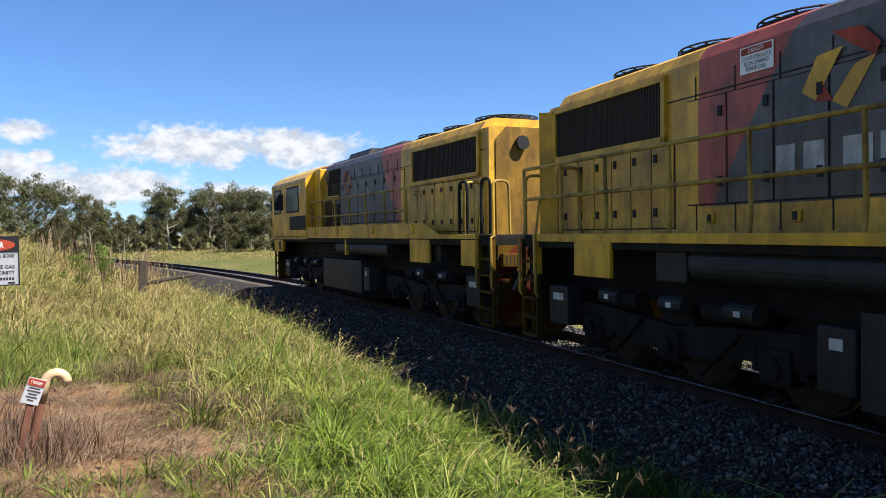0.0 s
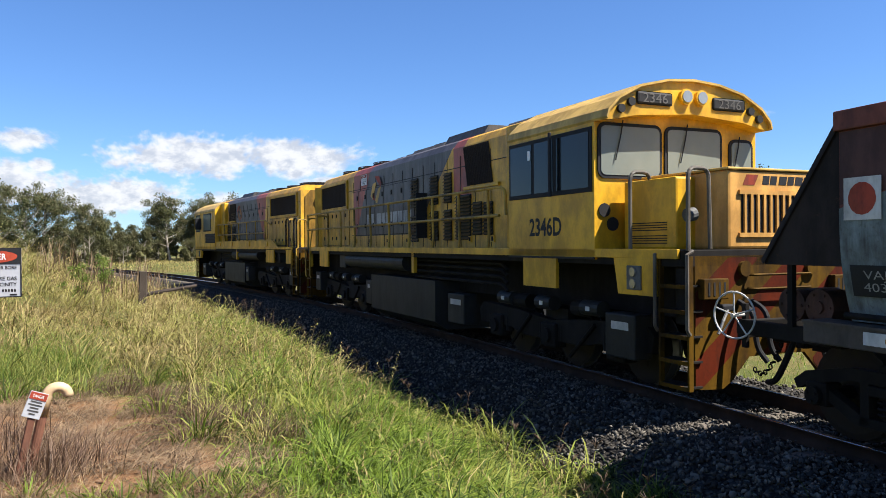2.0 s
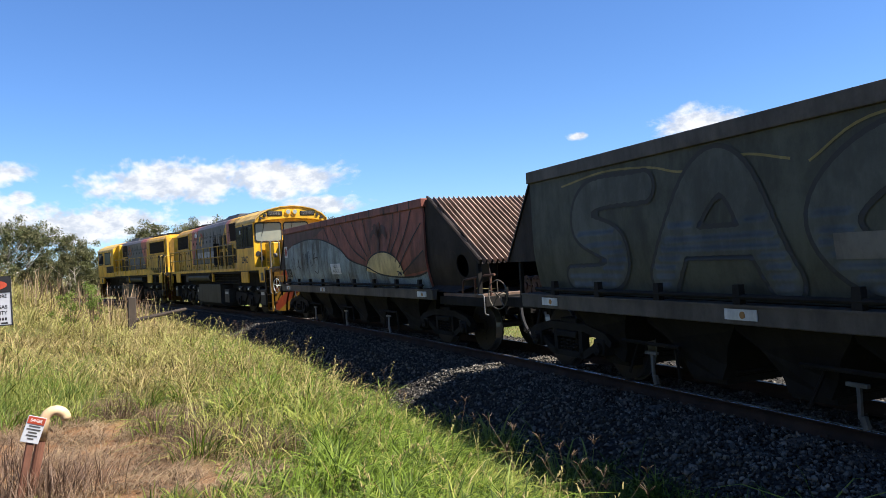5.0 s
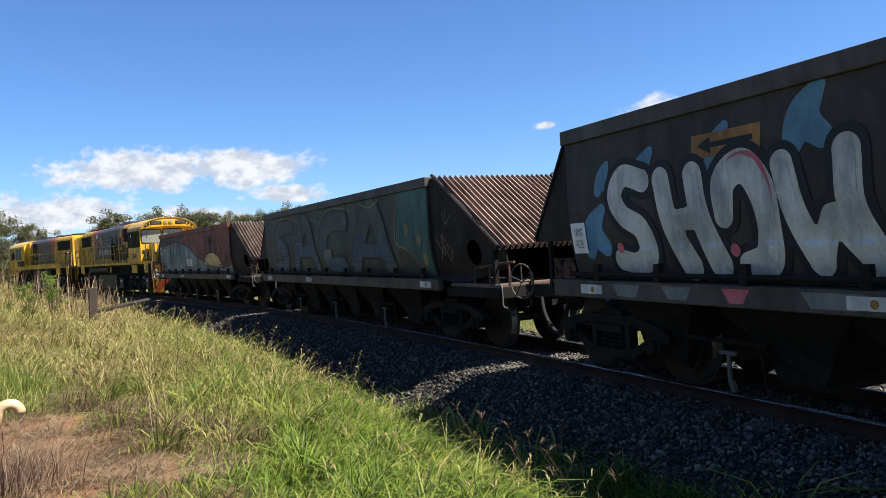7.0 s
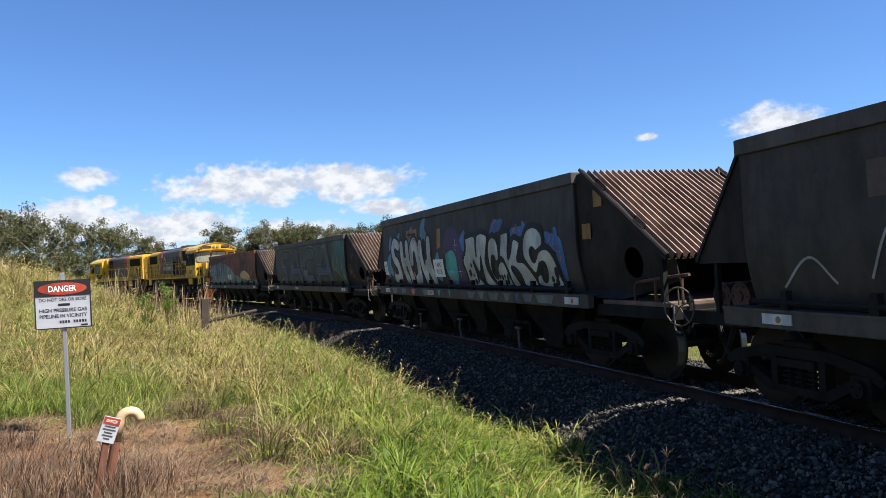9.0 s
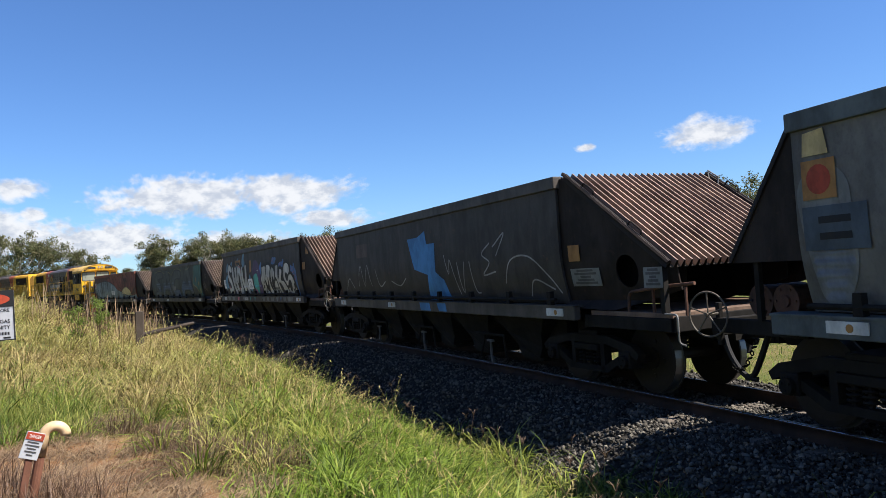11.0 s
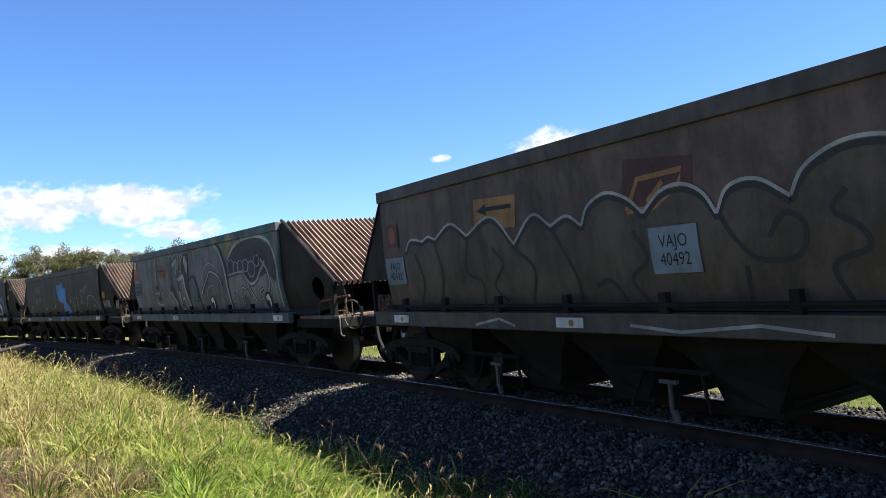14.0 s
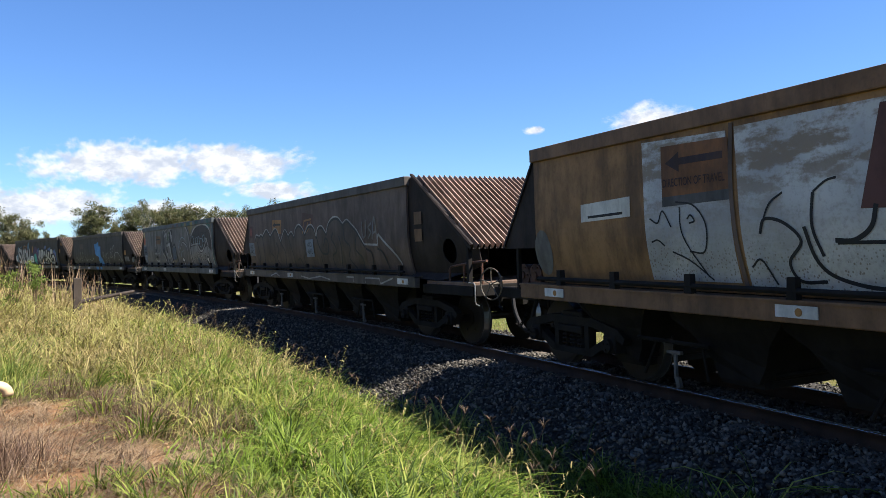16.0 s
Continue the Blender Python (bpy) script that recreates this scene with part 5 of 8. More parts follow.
    for sx in (-1, 1):
        bm = rod(bmesh.new(), (sx * 1.13, Y(8.8 if not front else 7.06), 1.47), (sx * 1.13, Y(13.1 if not front else 11.0), 1.47), 0.19, 20)
        part("air_reservoir", bm, M["tank"], L, "long grey air reservoir")
        for a, b, z0, z1 in ((5.85, 6.55, 0.40, 0.95), (1.02, 1.62, 0.42, 0.98), (EE - 1.15, EE - 0.6, 0.5, 1.05), (11.05 if not front else 9.2, 11.45 if not front else 9.6, 0.42, 1.0), (13.2, 13.75, 1.25, 1.6)):
            bx = part("equipment_box", box(bmesh.new(), sx * 0.98, sx * 1.26, Y(a), Y(b), z0, z1, 0.02), M["tank"], L)
            if sx < 0 and z1 < 1.2:
                part("label", box(bmesh.new(), -1.268, -1.26, Y(a + 0.12), Y(b - 0.14), z1 - 0.2, z1 - 0.1), M["dull_white"], bx)
        bm = bmesh.new()
        for z in (1.2, 1.32, 1.44, 1.54):
            tube(bm, rounded([(sx * 1.15, Y(8.4), z), (sx * 1.15, Y(4.6), z), (sx * 1.15, Y(4.4), z - 0.1)], 0.1), 0.03, 6)
        part("pipework", bm, M["under"], L)
        part("bracket", box(bmesh.new(), sx * 1.28, sx * 1.36, Y(8.02), Y(8.14), 1.28, 1.70), M["yellow"], L)
        for v, w in ((1.9, 0.16), (3.1, 0.16), (4.3, 0.16), (12.3, 0.16), (13.4, 0.16), (14.7, 0.16)):
            bm = rod(bmesh.new(), (sx * 1.08, Y(v), 0.98), (sx * 1.08, Y(v + 0.42), 0.98), 0.11, 14)
            bc = part("brake_actuator", bm, M["tank"], L)
            if sx < 0:
                part("travel_mark", box(bmesh.new(), -1.2, -1.19, Y(v + 0.16), Y(v + 0.25), 0.95, 1.01), M["dull_white"], bc)
    part("underframe", box(bmesh.new(), -0.75, 0.75, Y(0.2), Y(EE - 0.3), 0.95, 1.62), M["under"], L)
    for v in (3.25, 13.75) if not front else (3.0, 12.6):
        loco_bogie(L, Y(v))
    return L


# ---- signs, pipe and posts by the line ----
def gz(x, y):
    return float(ground_z(x, y))


def danger_sign(x, y):
    z = gz(x, y)
    s = empty("danger_sign", "white gas pipeline danger sign on a galvanised post in dry grass", "sign")
    s.matrix_basis = pose(x, y, z + 0.06, 0, 0, 6) @ Matrix.Diagonal((0.82, 1, 0.88, 1))
    part("post", box(bmesh.new(), -0.025, 0.025, 0.0, 0.045, -0.3, 1.95, 0.006), M["galv"], s)
    b = part("board", box(bmesh.new(), -0.335, 0.335, -0.012, 0.0, 1.27, 1.86, 0.004), M["sign_white"], s, "white sign board with black rim")
    bm = bmesh.new()
    for a, c, d, e in ((-0.335, -0.32, 1.27, 1.86), (0.32, 0.335, 1.27, 1.86), (-0.335, 0.335, 1.27, 1.283), (-0.335, 0.335, 1.847, 1.86)):
        box(bm, a, c, -0.0165, -0.012, d, e)
    box(bm, -0.32, 0.32, -0.0165, -0.012, 1.665, 1.847)
    part("black_header", bm, M["ink"], b)
    bm = bmesh.new()
    f = bm.faces.new([bm.verts.new((0.29 * math.cos(a), -0.0185, 1.756 + 0.075 * math.sin(a))) for a in [2 * math.pi * i / 28 for i in range(28)]])
    part("red_oval", bm, M["red"], b)
    lettering("heading", "DANGER", 0.075, on_end(0, -0.0205, 1.756), M["white"], b, 0.02, width=0.33)
    lettering("words", "DO NOT DIG OR BORE", 0.04, on_end(0, -0.0145, 1.625), M["ink"], b, 0.012, width=0.56)
    lettering("words", "HIGH PRESSURE GAS", 0.045, on_end(0, -0.0145, 1.495), M["ink"], b, 0.015, width=0.56)
    lettering("words", "PIPELINE IN VICINITY", 0.045, on_end(0, -0.0145, 1.425), M["ink"], b, 0.015, width=0.56)
    part("print_bar", box(bmesh.new(), -0.06, 0.08, -0.0145, -0.013, 1.545, 1.575), M["ink"], b)
    for k in range(10):
        if k != 4:
            part("print_bar", box(bmesh.new(), -0.05 + k * 0.033, -0.028 + k * 0.033, -0.0145, -0.013, 1.335, 1.368), M["ink"], b)
    part("print_bar", box(bmesh.new(), 0.2, 0.28, -0.0145, -0.013, 1.292, 1.312), M["ink"], b)
    return s


def vent_pipe(x, y):
    z = gz(x, y)
    v = empty("vent_pipe", "cream hooked pipeline vent on a rusty marker post", "pipe")
    v.matrix_basis = pose(x, y, z, 0, 12, 14)
    R = 0.075
    part("stem", rod(bmesh.new(), (0.03, 0.05, -0.2), (0.03, 0.05, 0.47), 0.034, 12), M["rustpost"], v)
    pts = [(0.03, 0.05, 0.45), (0.03, 0.05, 0.60)] + [(0.03 + R - R * math.cos(a), 0.05, 0.60 + R * math.sin(a)) for a in np.linspace(0.3, math.pi * 0.95, 10)]
    part("hooked_pipe", tube(bmesh.new(), pts, 0.038, 14), M["cream"], v, "cream-painted hooked vent pipe", smooth=True)
    part("marker_post", box(bmesh.new(), -0.075, -0.025, -0.06, -0.02, -0.3, 0.56, 0.008), M["rustpost"], v, "rusty steel marker post")
    p = part("plate", box(bmesh.new(), -0.125, 0.02, -0.068, -0.06, 0.35, 0.575, 0.003), M["sign_white"], v, "small white warning plate with a red heading")
    p.matrix_basis = Matrix.Translation((-0.045, -0.064, 0.54)) @ Matrix.Rotation(radians(9), 4, "Y") @ Matrix.Diagonal((0.86, 1, 0.86, 1)) @ Matrix.Translation((0.05, 0.064, -0.46))
    part("heading", box(bmesh.new(), -0.12, 0.015, -0.072, -0.068, 0.51, 0.57), M["red"], p)
    lettering("words", "DANGER", 0.026, on_end(-0.0525, -0.0735, 0.54), M["white"], p, width=0.09)
    for k, wd in enumerate((0.09, 0.11, 0.07, 0.09, 0.05)):
        part("print_bar", box(bmesh.new(), -0.0525 - wd / 2, -0.0525 + wd / 2, -0.0705, -0.068, 0.485 - k * 0.026, 0.496 - k * 0.026), M["grey"], p)
    return v


danger_sign(-1.80, 9.0)
vent_pipe(-1.06, 6.3)


def fence_post(x, y):
    z = gz(x, y)
    p = empty("fence_post", "weathered grey timber fence post with a fallen rail", "post")
    p.matrix_basis = pose(x, y, z, 0, 2, 10)
    bm = prism(bmesh.new(), [(-0.10, -0.09), (0.09, -0.1), (0.11, 0.08), (-0.08, 0.1)], "z", -0.3, 1.02)
    bmesh.ops.bevel(bm, geom=list(bm.edges), offset=0.015, segments=1, affect="EDGES")
    part("post", bm, M["timber"], p)
    part("rail", rod(bmesh.new(), (0.05, 0.1, 0.42), (1.5, 0.9, 0.62), 0.055, 8, 0.04), M["timber_dark"], p, "dark timber rail leaning on the post")


fence_post(-0.80, 20.6)


# ---- grass ----
def arched(name, base, d, length, width, lean, droop, mat, label, seed, category="grass"):
    """Many tapered blades that leave the ground at a lean and hang over towards their tips."""
    rng = np.random.default_rng(seed)
    n = len(base)
    up = np.array([0, 0, 1.0])
    across = np.c_[-d[:, 1], d[:, 0], np.zeros(n)] + d * rng.uniform(-0.8, 0.8, (n, 1)) + up * rng.uniform(-0.35, 0.35, (n, 1))
    across /= np.linalg.norm(across, axis=1, keepdims=True)
    L, w = length[:, None], (width / 2)[:, None]
    rows = []
    for f, k in ((0.0, 0.8), (0.38, 1.0), (0.72, 0.75)):
        p = base + L * (up * (f - 0.5 * droop[:, None] * f ** 2.4) + d * (lean[:, None] * f + 0.55 * droop[:, None] * f ** 2))
        rows += [p - across * w * k, p + across * w * k]
    rows.append(base + L * (up * (1 - 0.5 * droop[:, None]) + d * (lean[:, None] + 0.55 * droop[:, None])))
    co = np.stack(rows, 1).reshape(-1, 3)
    tri = np.array([[0, 1, 3], [0, 3, 2], [2, 3, 5], [2, 5, 4], [4, 5, 6]])
    me = raw_mesh(name, co, (tri[None] + 7 * np.arange(n)[:, None, None]).reshape(-1, 3), 3)
    me.materials.append(mat)
    return tagged(new(name, me), label, category, kind="stuff")


def footing(x, y):
    """Height of what grows at (x, y): the ground or the ballast's shoulder."""
    u = off_track(x, y)
    return np.maximum(ground_z(x, y), np.where(u > 0, bed_z(u), -9))


def blades(name, xy, height, width, mat, label, seed, lean=0.35, droop=0.4, lift=0.0):
    """Single blades strewn over the ground."""
    rng = np.random.default_rng(seed)
    n = len(xy)
    a = rng.uniform(0, 2 * math.pi, n)
    base = np.c_[xy, footing(xy[:, 0], xy[:, 1]) - 0.02 + lift]
    return arched(name, base, np.c_[np.cos(a), np.sin(a), np.zeros(n)], height, width, rng.uniform(0, lean, n), rng.uniform(0.15, 1, n) * droop, mat, label, seed)


def bare(x, y):
    """How far inside the bare patch: below 1 is inside."""
    wob = 0.22 * np.sin(2.3 * x + 1.1 * y) + 0.18 * np.sin(3.9 * y - 1.7 * x)
    return ((x + 1.7) / 2.1) ** 2 + ((y - 5.2) / 4.4) ** 2 + wob


M["grass_green"] = leafy("grass_green", (0.024, 0.044, 0.005), (0.190, 0.270, 0.030), (0.300, 0.320, 0.065), 0.45)
M["grass_fine"] = leafy("fine_grass", (0.055, 0.092, 0.012), (0.195, 0.262, 0.040), (0.262, 0.268, 0.070), 0.42)
M["grass_tan"] = leafy("grass_tan", (0.10, 0.070, 0.025), (0.42, 0.318, 0.140), (0.345, 0.295, 0.105), 0.38)
M["grass_straw"] = leafy("grass_straw", (0.06, 0.049, 0.014), (0.395, 0.310, 0.122), (0.285, 0.272, 0.075), 0.38)
M["straw"] = leafy("dead_straw", (0.0539, 0.0323, 0.0193), (0.339, 0.239, 0.139), (0.123, 0.0693, 0.04), 0.25)
M["twig"] = leafy("dead_twigs", (0.0693, 0.04, 0.0262), (0.139, 0.0847, 0.0524), (0.1, 0.0577, 0.037), 0.1)
M["weed"] = leafy("weed_leaves", (0.0924, 0.139, 0.0231), (0.185, 0.231, 0.0462), (0.139, 0.185, 0.0385), 0.5)


def sow(n, x0, x1, y0, y1, seed, keep):
    rng = np.random.default_rng(seed)
    xy = np.c_[rng.uniform(x0, x1, n), rng.uniform(y0, y1, n)]
    return xy[keep(xy[:, 0], xy[:, 1], rng)]


def tufty(x, y):
    """Uneven growth: from 0, thin, to 1, thick."""
    return 0.5 + 0.25 * np.sin(2.7 * x + 1.9 * y) * np.sin(1.7 * y - 2.2 * x + 1) + 0.25 * np.sin(6.1 * x - 3.3 * y) * np.sin(4.7 * y + 5.2 * x)


def rim(x, y, r, lo=0.85, hi=1.7):
    """Thins the growth towards the bare patch."""
    return r.random(len(x)) < np.clip((bare(x, y) - lo) / (hi - lo), 0, 1) ** 1.5


def verge(y):
    """How close to the centre line the growth comes."""
    return np.interp(y, [4, 5, 9, 14, 20], [2.1, 2.3, 2.65, 2.95, 3.25]) + 0.16 * np.sin(3.1 * y) * np.sin(1.3 * y + 1) + 0.1 * np.sin(7.3 * y)


def tussocks(name, xy, per, spread, height, width, mat, label, seed, droop=1.25):
    """Clumps of arching blades that fan out from their middles, each clump of its own size."""
    rng = np.random.default_rng(seed)
    n = len(xy) * per
    c = np.repeat(xy, per, 0)
    size = np.repeat(rng.uniform(0.5, 1.3, len(xy)) ** 1.2, per)
    a = rng.uniform(0, 2 * math.pi, n)
    d = np.c_[np.cos(a), np.sin(a), np.zeros(n)]
    k = rng.random(n) ** 0.8
    base = np.c_[c, footing(c[:, 0], c[:, 1]) - 0.03] + d * (0.45 * spread * size * k)[:, None]
    wind = np.repeat(rng.uniform(0, 2 * math.pi, len(xy)), per)
    d = d + 0.5 * np.c_[np.cos(wind), np.sin(wind), np.zeros(n)]
    d /= np.linalg.norm(d, axis=1, keepdims=True)
    return arched(name, base, d, height * size * rng.uniform(0.5, 1.15, n), width * rng.uniform(0.6, 1.4, n), 0.08 + 0.4 * k, droop * rng.uniform(0.2, 1.0, n), mat, label, seed)


def plumes(name, xy, lo, hi, mat, label, seed):
    """Thin stems with nodding feathery heads of seed: a few short blades strung along each tip."""
    rng = np.random.default_rng(seed)
    n = len(xy)
    a = rng.uniform(0, 2 * math.pi, n)
    d = np.c_[np.cos(a), np.sin(a), np.zeros(n)]
    base = np.c_[xy, footing(xy[:, 0], xy[:, 1]) - 0.02]
    L, lean, droop = rng.uniform(lo, hi, n), rng.uniform(0.05, 0.35, n), rng.uniform(0.1, 0.7, n)
    far = np.hypot(xy[:, 0], xy[:, 1])
    wide = 0.0022 + 0.0004 * far
    arched(name, base, d, L, wide, lean, droop, mat, label, seed)
    up = np.array([0, 0, 1.0])
    k = 7
    f = np.tile(np.linspace(0.7, 1.0, k), n)[:, None]
    rb, rd, rL, rl, rr = np.repeat(base, k, 0), np.repeat(d, k, 0), np.repeat(L, k)[:, None], np.repeat(lean, k)[:, None], np.repeat(droop, k)[:, None]
    p = rb + rL * (up * (f - 0.5 * rr * f ** 2.4) + rd * (rl * f + 0.55 * rr * f ** 2))
    b = rng.uniform(0, 2 * math.pi, n * k)
    o = np.c_[np.cos(b), np.sin(b), np.zeros(n * k)] + 0.8 * rd
    o /= np.linalg.norm(o, axis=1, keepdims=True)
    arched(name, p, o, rng.uniform(0.03, 0.07, n * k), np.repeat(wide, k) * 2.2, np.full(n * k, 0.3), rng.uniform(0.6, 1.6, n * k), mat, label, seed + 1)


def grass():
    rng = np.random.default_rng(11)
    # lush green verge beside the ballast: a low mat and many tufts
    xy = sow(120000, -1.5, 4.6, 2.2, 18, 1, lambda x, y, r: (off_track(x, y) > verge(y)) & rim(x, y, r) & (r.random(len(x)) < np.clip(1.4 - 0.05 * y - 0.34 * np.abs(off_track(x, y) - 3.7), 0.03, 1) * (0.35 + 0.9 * tufty(x, y))))
    h = rng.uniform(0.08, 0.32, len(xy)) * (0.5 + 1.0 * tufty(xy[:, 0], xy[:, 1]))
    blades("green_grass", xy, h, rng.uniform(0.006, 0.014, len(xy)), M["grass_green"], "lush green grass on the verge of the railway", 21, 0.7, 1.9)
    xy = sow(5200, -1.2, 4.4, 2.2, 20, 61, lambda x, y, r: (off_track(x, y) > verge(y) + 0.05) & (off_track(x, y) < 5.3) & rim(x, y, r) & (r.random(len(x)) < 0.35 + 0.8 * tufty(x, y)))
    tussocks("green_tussocks", xy, 30, 0.18, 0.38, 0.0105, M["grass_green"], "arching tufts of green grass on the verge", 62, 2.1)
    # pale seeding stems and dead leaves through the green
    xy = sow(600, -1.0, 4.2, 3.5, 16, 18, lambda x, y, r: (off_track(x, y) > verge(y) + 0.1) & (bare(x, y) > 1.2))
    plumes("verge_plumes", xy, 0.3, 0.6, M["grass_straw"], "pale seeding stems in the green verge", 38)
    xy = sow(3500, -1.0, 4.2, 2.5, 16, 19, lambda x, y, r: (off_track(x, y) > verge(y) + 0.1) & (bare(x, y) > 1.1) & (r.random(len(x)) < tufty(1.3 * x + 2, 1.3 * y)))
    blades("dead_leaves", xy, rng.uniform(0.1, 0.3, len(xy)), rng.uniform(0.004, 0.010, len(xy)), M["grass_straw"], "dead straw leaves among the green grass", 39, 0.8, 1.9)
    # long arching leaves at the foot of the bank
    xy = sow(900, 0.0, 4.4, 3, 26, 2, lambda x, y, r: (np.abs(off_track(x, y) - verge(y) - 0.35) < 0.4) & (r.random(len(x)) < 0.3 + tufty(x, y)))
    tussocks("long_grass", xy, 14, 0.25, 0.62, 0.015, M["grass_green"], "long arching grass leaves beside the ballast", 22, 1.9)
    # straw and green tufts up the bank
    xy = sow(6200, -14, 2.8, 6, 42, 63, lambda x, y, r: (off_track(x, y) > 3.9) & rim(x, y, r, 0.95, 1.7) & (r.random(len(x)) < np.clip(12 / y, 0.25, 1) * (0.3 + 0.9 * tufty(x * 0.8, y * 0.8))))
    pick = rng.random(len(xy)) < np.clip(0.16 + 0.11 * (xy[:, 1] - 7.5), 0.1, 0.95)
    tussocks("straw_tussocks", xy[pick], 34, 0.26, 0.52, 0.010, M["grass_straw"], "tufts of pale straw grass on the bank", 64, 1.8)
    tussocks("mixed_tussocks", xy[~pick], 32, 0.26, 0.46, 0.0115, M["grass_green"], "tufts of green grass among the straw", 69, 1.9)
    xy = sow(150000, -17, 4, 5, 50, 3, lambda x, y, r: (off_track(x, y) > 3.5) & rim(x, y, r, 0.95, 1.9) & (r.random(len(x)) < np.clip(9.0 / (y + 1), 0.12, 1) * (0.3 + tufty(x * 0.6, y * 0.6))) & ((off_track(x, y) > 4.5) | (y > 11) | (r.random(len(x)) < 0.12)) & (r.random(len(x)) < np.clip(0.35 + 0.2 * (y - 8), 0.3, 1)))
    far = np.hypot(xy[:, 0], xy[:, 1])
    h = rng.uniform(0.25, 0.6, len(xy)) * (0.65 + 0.6 * tufty(xy[:, 0] * 0.5, xy[:, 1] * 0.5))
    near_bare = np.clip((bare(xy[:, 0], xy[:, 1]) - 0.9) / 1.4, 0.3, 1)
    blades("straw_grass", xy, h * near_bare, 0.004 + 0.0005 * far * rng.uniform(0.5, 1.5, len(xy)), M["grass_tan"], "straw-coloured grass gone to seed on the bank", 23, 0.7, 1.9)
    xy = sow(110000, -17, 3.5, 6, 50, 4, lambda x, y, r: (off_track(x, y) > 3.4) & rim(x, y, r, 1.0, 1.8) & (r.random(len(x)) < np.clip(8.0 / (y + 1), 0.1, 1) * np.clip(2.1 - 0.11 * y, 0.12, 1) * (1.2 - tufty(x * 0.6, y * 0.6))))
    far = np.hypot(xy[:, 0], xy[:, 1])
    blades("meadow_grass", xy, rng.uniform(0.12, 0.36, len(xy)), 0.005 + 0.0005 * far, M["grass_fine"], "green grass growing through the straw", 24, 0.6, 1.2)
    # a patch of fine soft green grass behind the sign
    xy = sow(60000, -6.5, -0.9, 9.2, 14.5, 9, lambda x, y, r: (bare(x, y) > 1.05) & (r.random(len(x)) < np.exp(-(((x + 3.2) / 1.9) ** 2 + ((y - 11.2) / 1.7) ** 2))))
    blades("fine_grass", xy, rng.uniform(0.18, 0.42, len(xy)), rng.uniform(0.004, 0.008, len(xy)), M["grass_fine"], "fine soft green grass behind the sign", 30, 0.5, 1.1)
    xy = sow(2600, -12, 2.6, 7, 34, 10, lambda x, y, r: (off_track(x, y) > 3.8) & (bare(x, y) > 1.2) & (r.random(len(x)) < np.clip(11 / y, 0, 1)))
    plumes("seed_plumes", xy, 0.55, 0.95, M["grass_straw"], "pale nodding seed plumes over the bank", 33)
    # the mown field beyond the line, with straw towards the trees
    xy = sow(70000, -30, 60, 24, 84, 5, lambda x, y, r: (off_track(x, y) < -3.8) & (r.random(len(x)) < np.clip(30 / y, 0, 1)))
    blades("mown_grass", xy, rng.uniform(0.05, 0.14, len(xy)), rng.uniform(0.02, 0.05, len(xy)), M["grass_fine"], "short pale green grass of the open field", 25, 0.5, 1.0)
    xy = sow(50000, -45, 60, 74, 120, 15, lambda x, y, r: (np.abs(off_track(x, y)) > 4) & (r.random(len(x)) < 0.25 + 0.75 * tufty(0.1 * x, 0.13 * y)))
    blades("field_straw", xy, rng.uniform(0.15, 0.5, len(xy)), rng.uniform(0.025, 0.06, len(xy)), M["grass_straw"], "long dry straw before the trees", 35, 0.7, 1.6)
    xy = sow(20000, -40, 4, 30, 75, 16, lambda x, y, r: (off_track(x, y) > 3.8) & (r.random(len(x)) < np.clip(30 / y, 0, 1)))
    blades("far_straw", xy, rng.uniform(0.25, 0.7, len(xy)), rng.uniform(0.02, 0.05, len(xy)), M["grass_straw"], "pale dry grass on the far bank", 36, 0.6, 1.2)
    xy = sow(60000, 9, 40, -4, 40, 6, lambda x, y, r: (off_track(x, y) < -3.5) & (r.random(len(x)) < np.clip(12 / np.abs(off_track(x, y)), 0, 1)))
    blades("field_grass", xy, rng.uniform(0.12, 0.34, len(xy)), rng.uniform(0.008, 0.018, len(xy)), M["grass_fine"], "pale green and straw grass of the field beyond the line", 26, 0.5, 1.1)
    # litter on the bare patch
    xy = sow(150000, -4.4, 1.6, 1.0, 11, 7, lambda x, y, r: (bare(x, y) < 1.5) & (r.random(len(x)) < 0.10 + 0.85 * (tufty(1.7 * x, 1.5 * y) + 0.3 * np.sin(9 * x + 4 * y) * np.sin(7 * y - 5 * x) > 0.42)))
    blades("straw_litter", xy, rng.uniform(0.03, 0.13, len(xy)), rng.uniform(0.003, 0.007, len(xy)), M["straw"], "dead straw lying on the bare soil", 27, 2.4, 1.9, 0.015)
    # tall dry stalks at the foot of the far bank
    xy = sow(420, -3.6, -0.2, 22, 31, 8, lambda x, y, r: (off_track(x, y) > 3.6) & (r.random(len(x)) < tufty(x, y)))
    blades("dry_stalks", xy, rng.uniform(0.8, 1.6, len(xy)), rng.uniform(0.012, 0.028, len(xy)), M["straw"], "tall brown dry stalks on the bank", 29, 0.25, 0.35)
    # dry twiggy weeds round the vent pipe and along the rim of the bare soil
    c = np.array([(-1.15, 6.35), (-1.45, 6.5), (-0.75, 6.45), (-1.7, 6.8), (-1.3, 7.4), (-2.2, 8.4), (0.1, 7.9), (-0.2, 8.6), (-2.6, 6.2), (0.3, 7.2), (-0.6, 9.6), (-0.95, 6.1), (-1.0, 6.7), (-1.9, 7.3), (-2.4, 7.6), (0.7, 7.6), (0.9, 6.9)])
    k = rng.integers(0, len(c), 3600)
    xy = c[k] + rng.normal(0, 0.15, (len(k), 2))
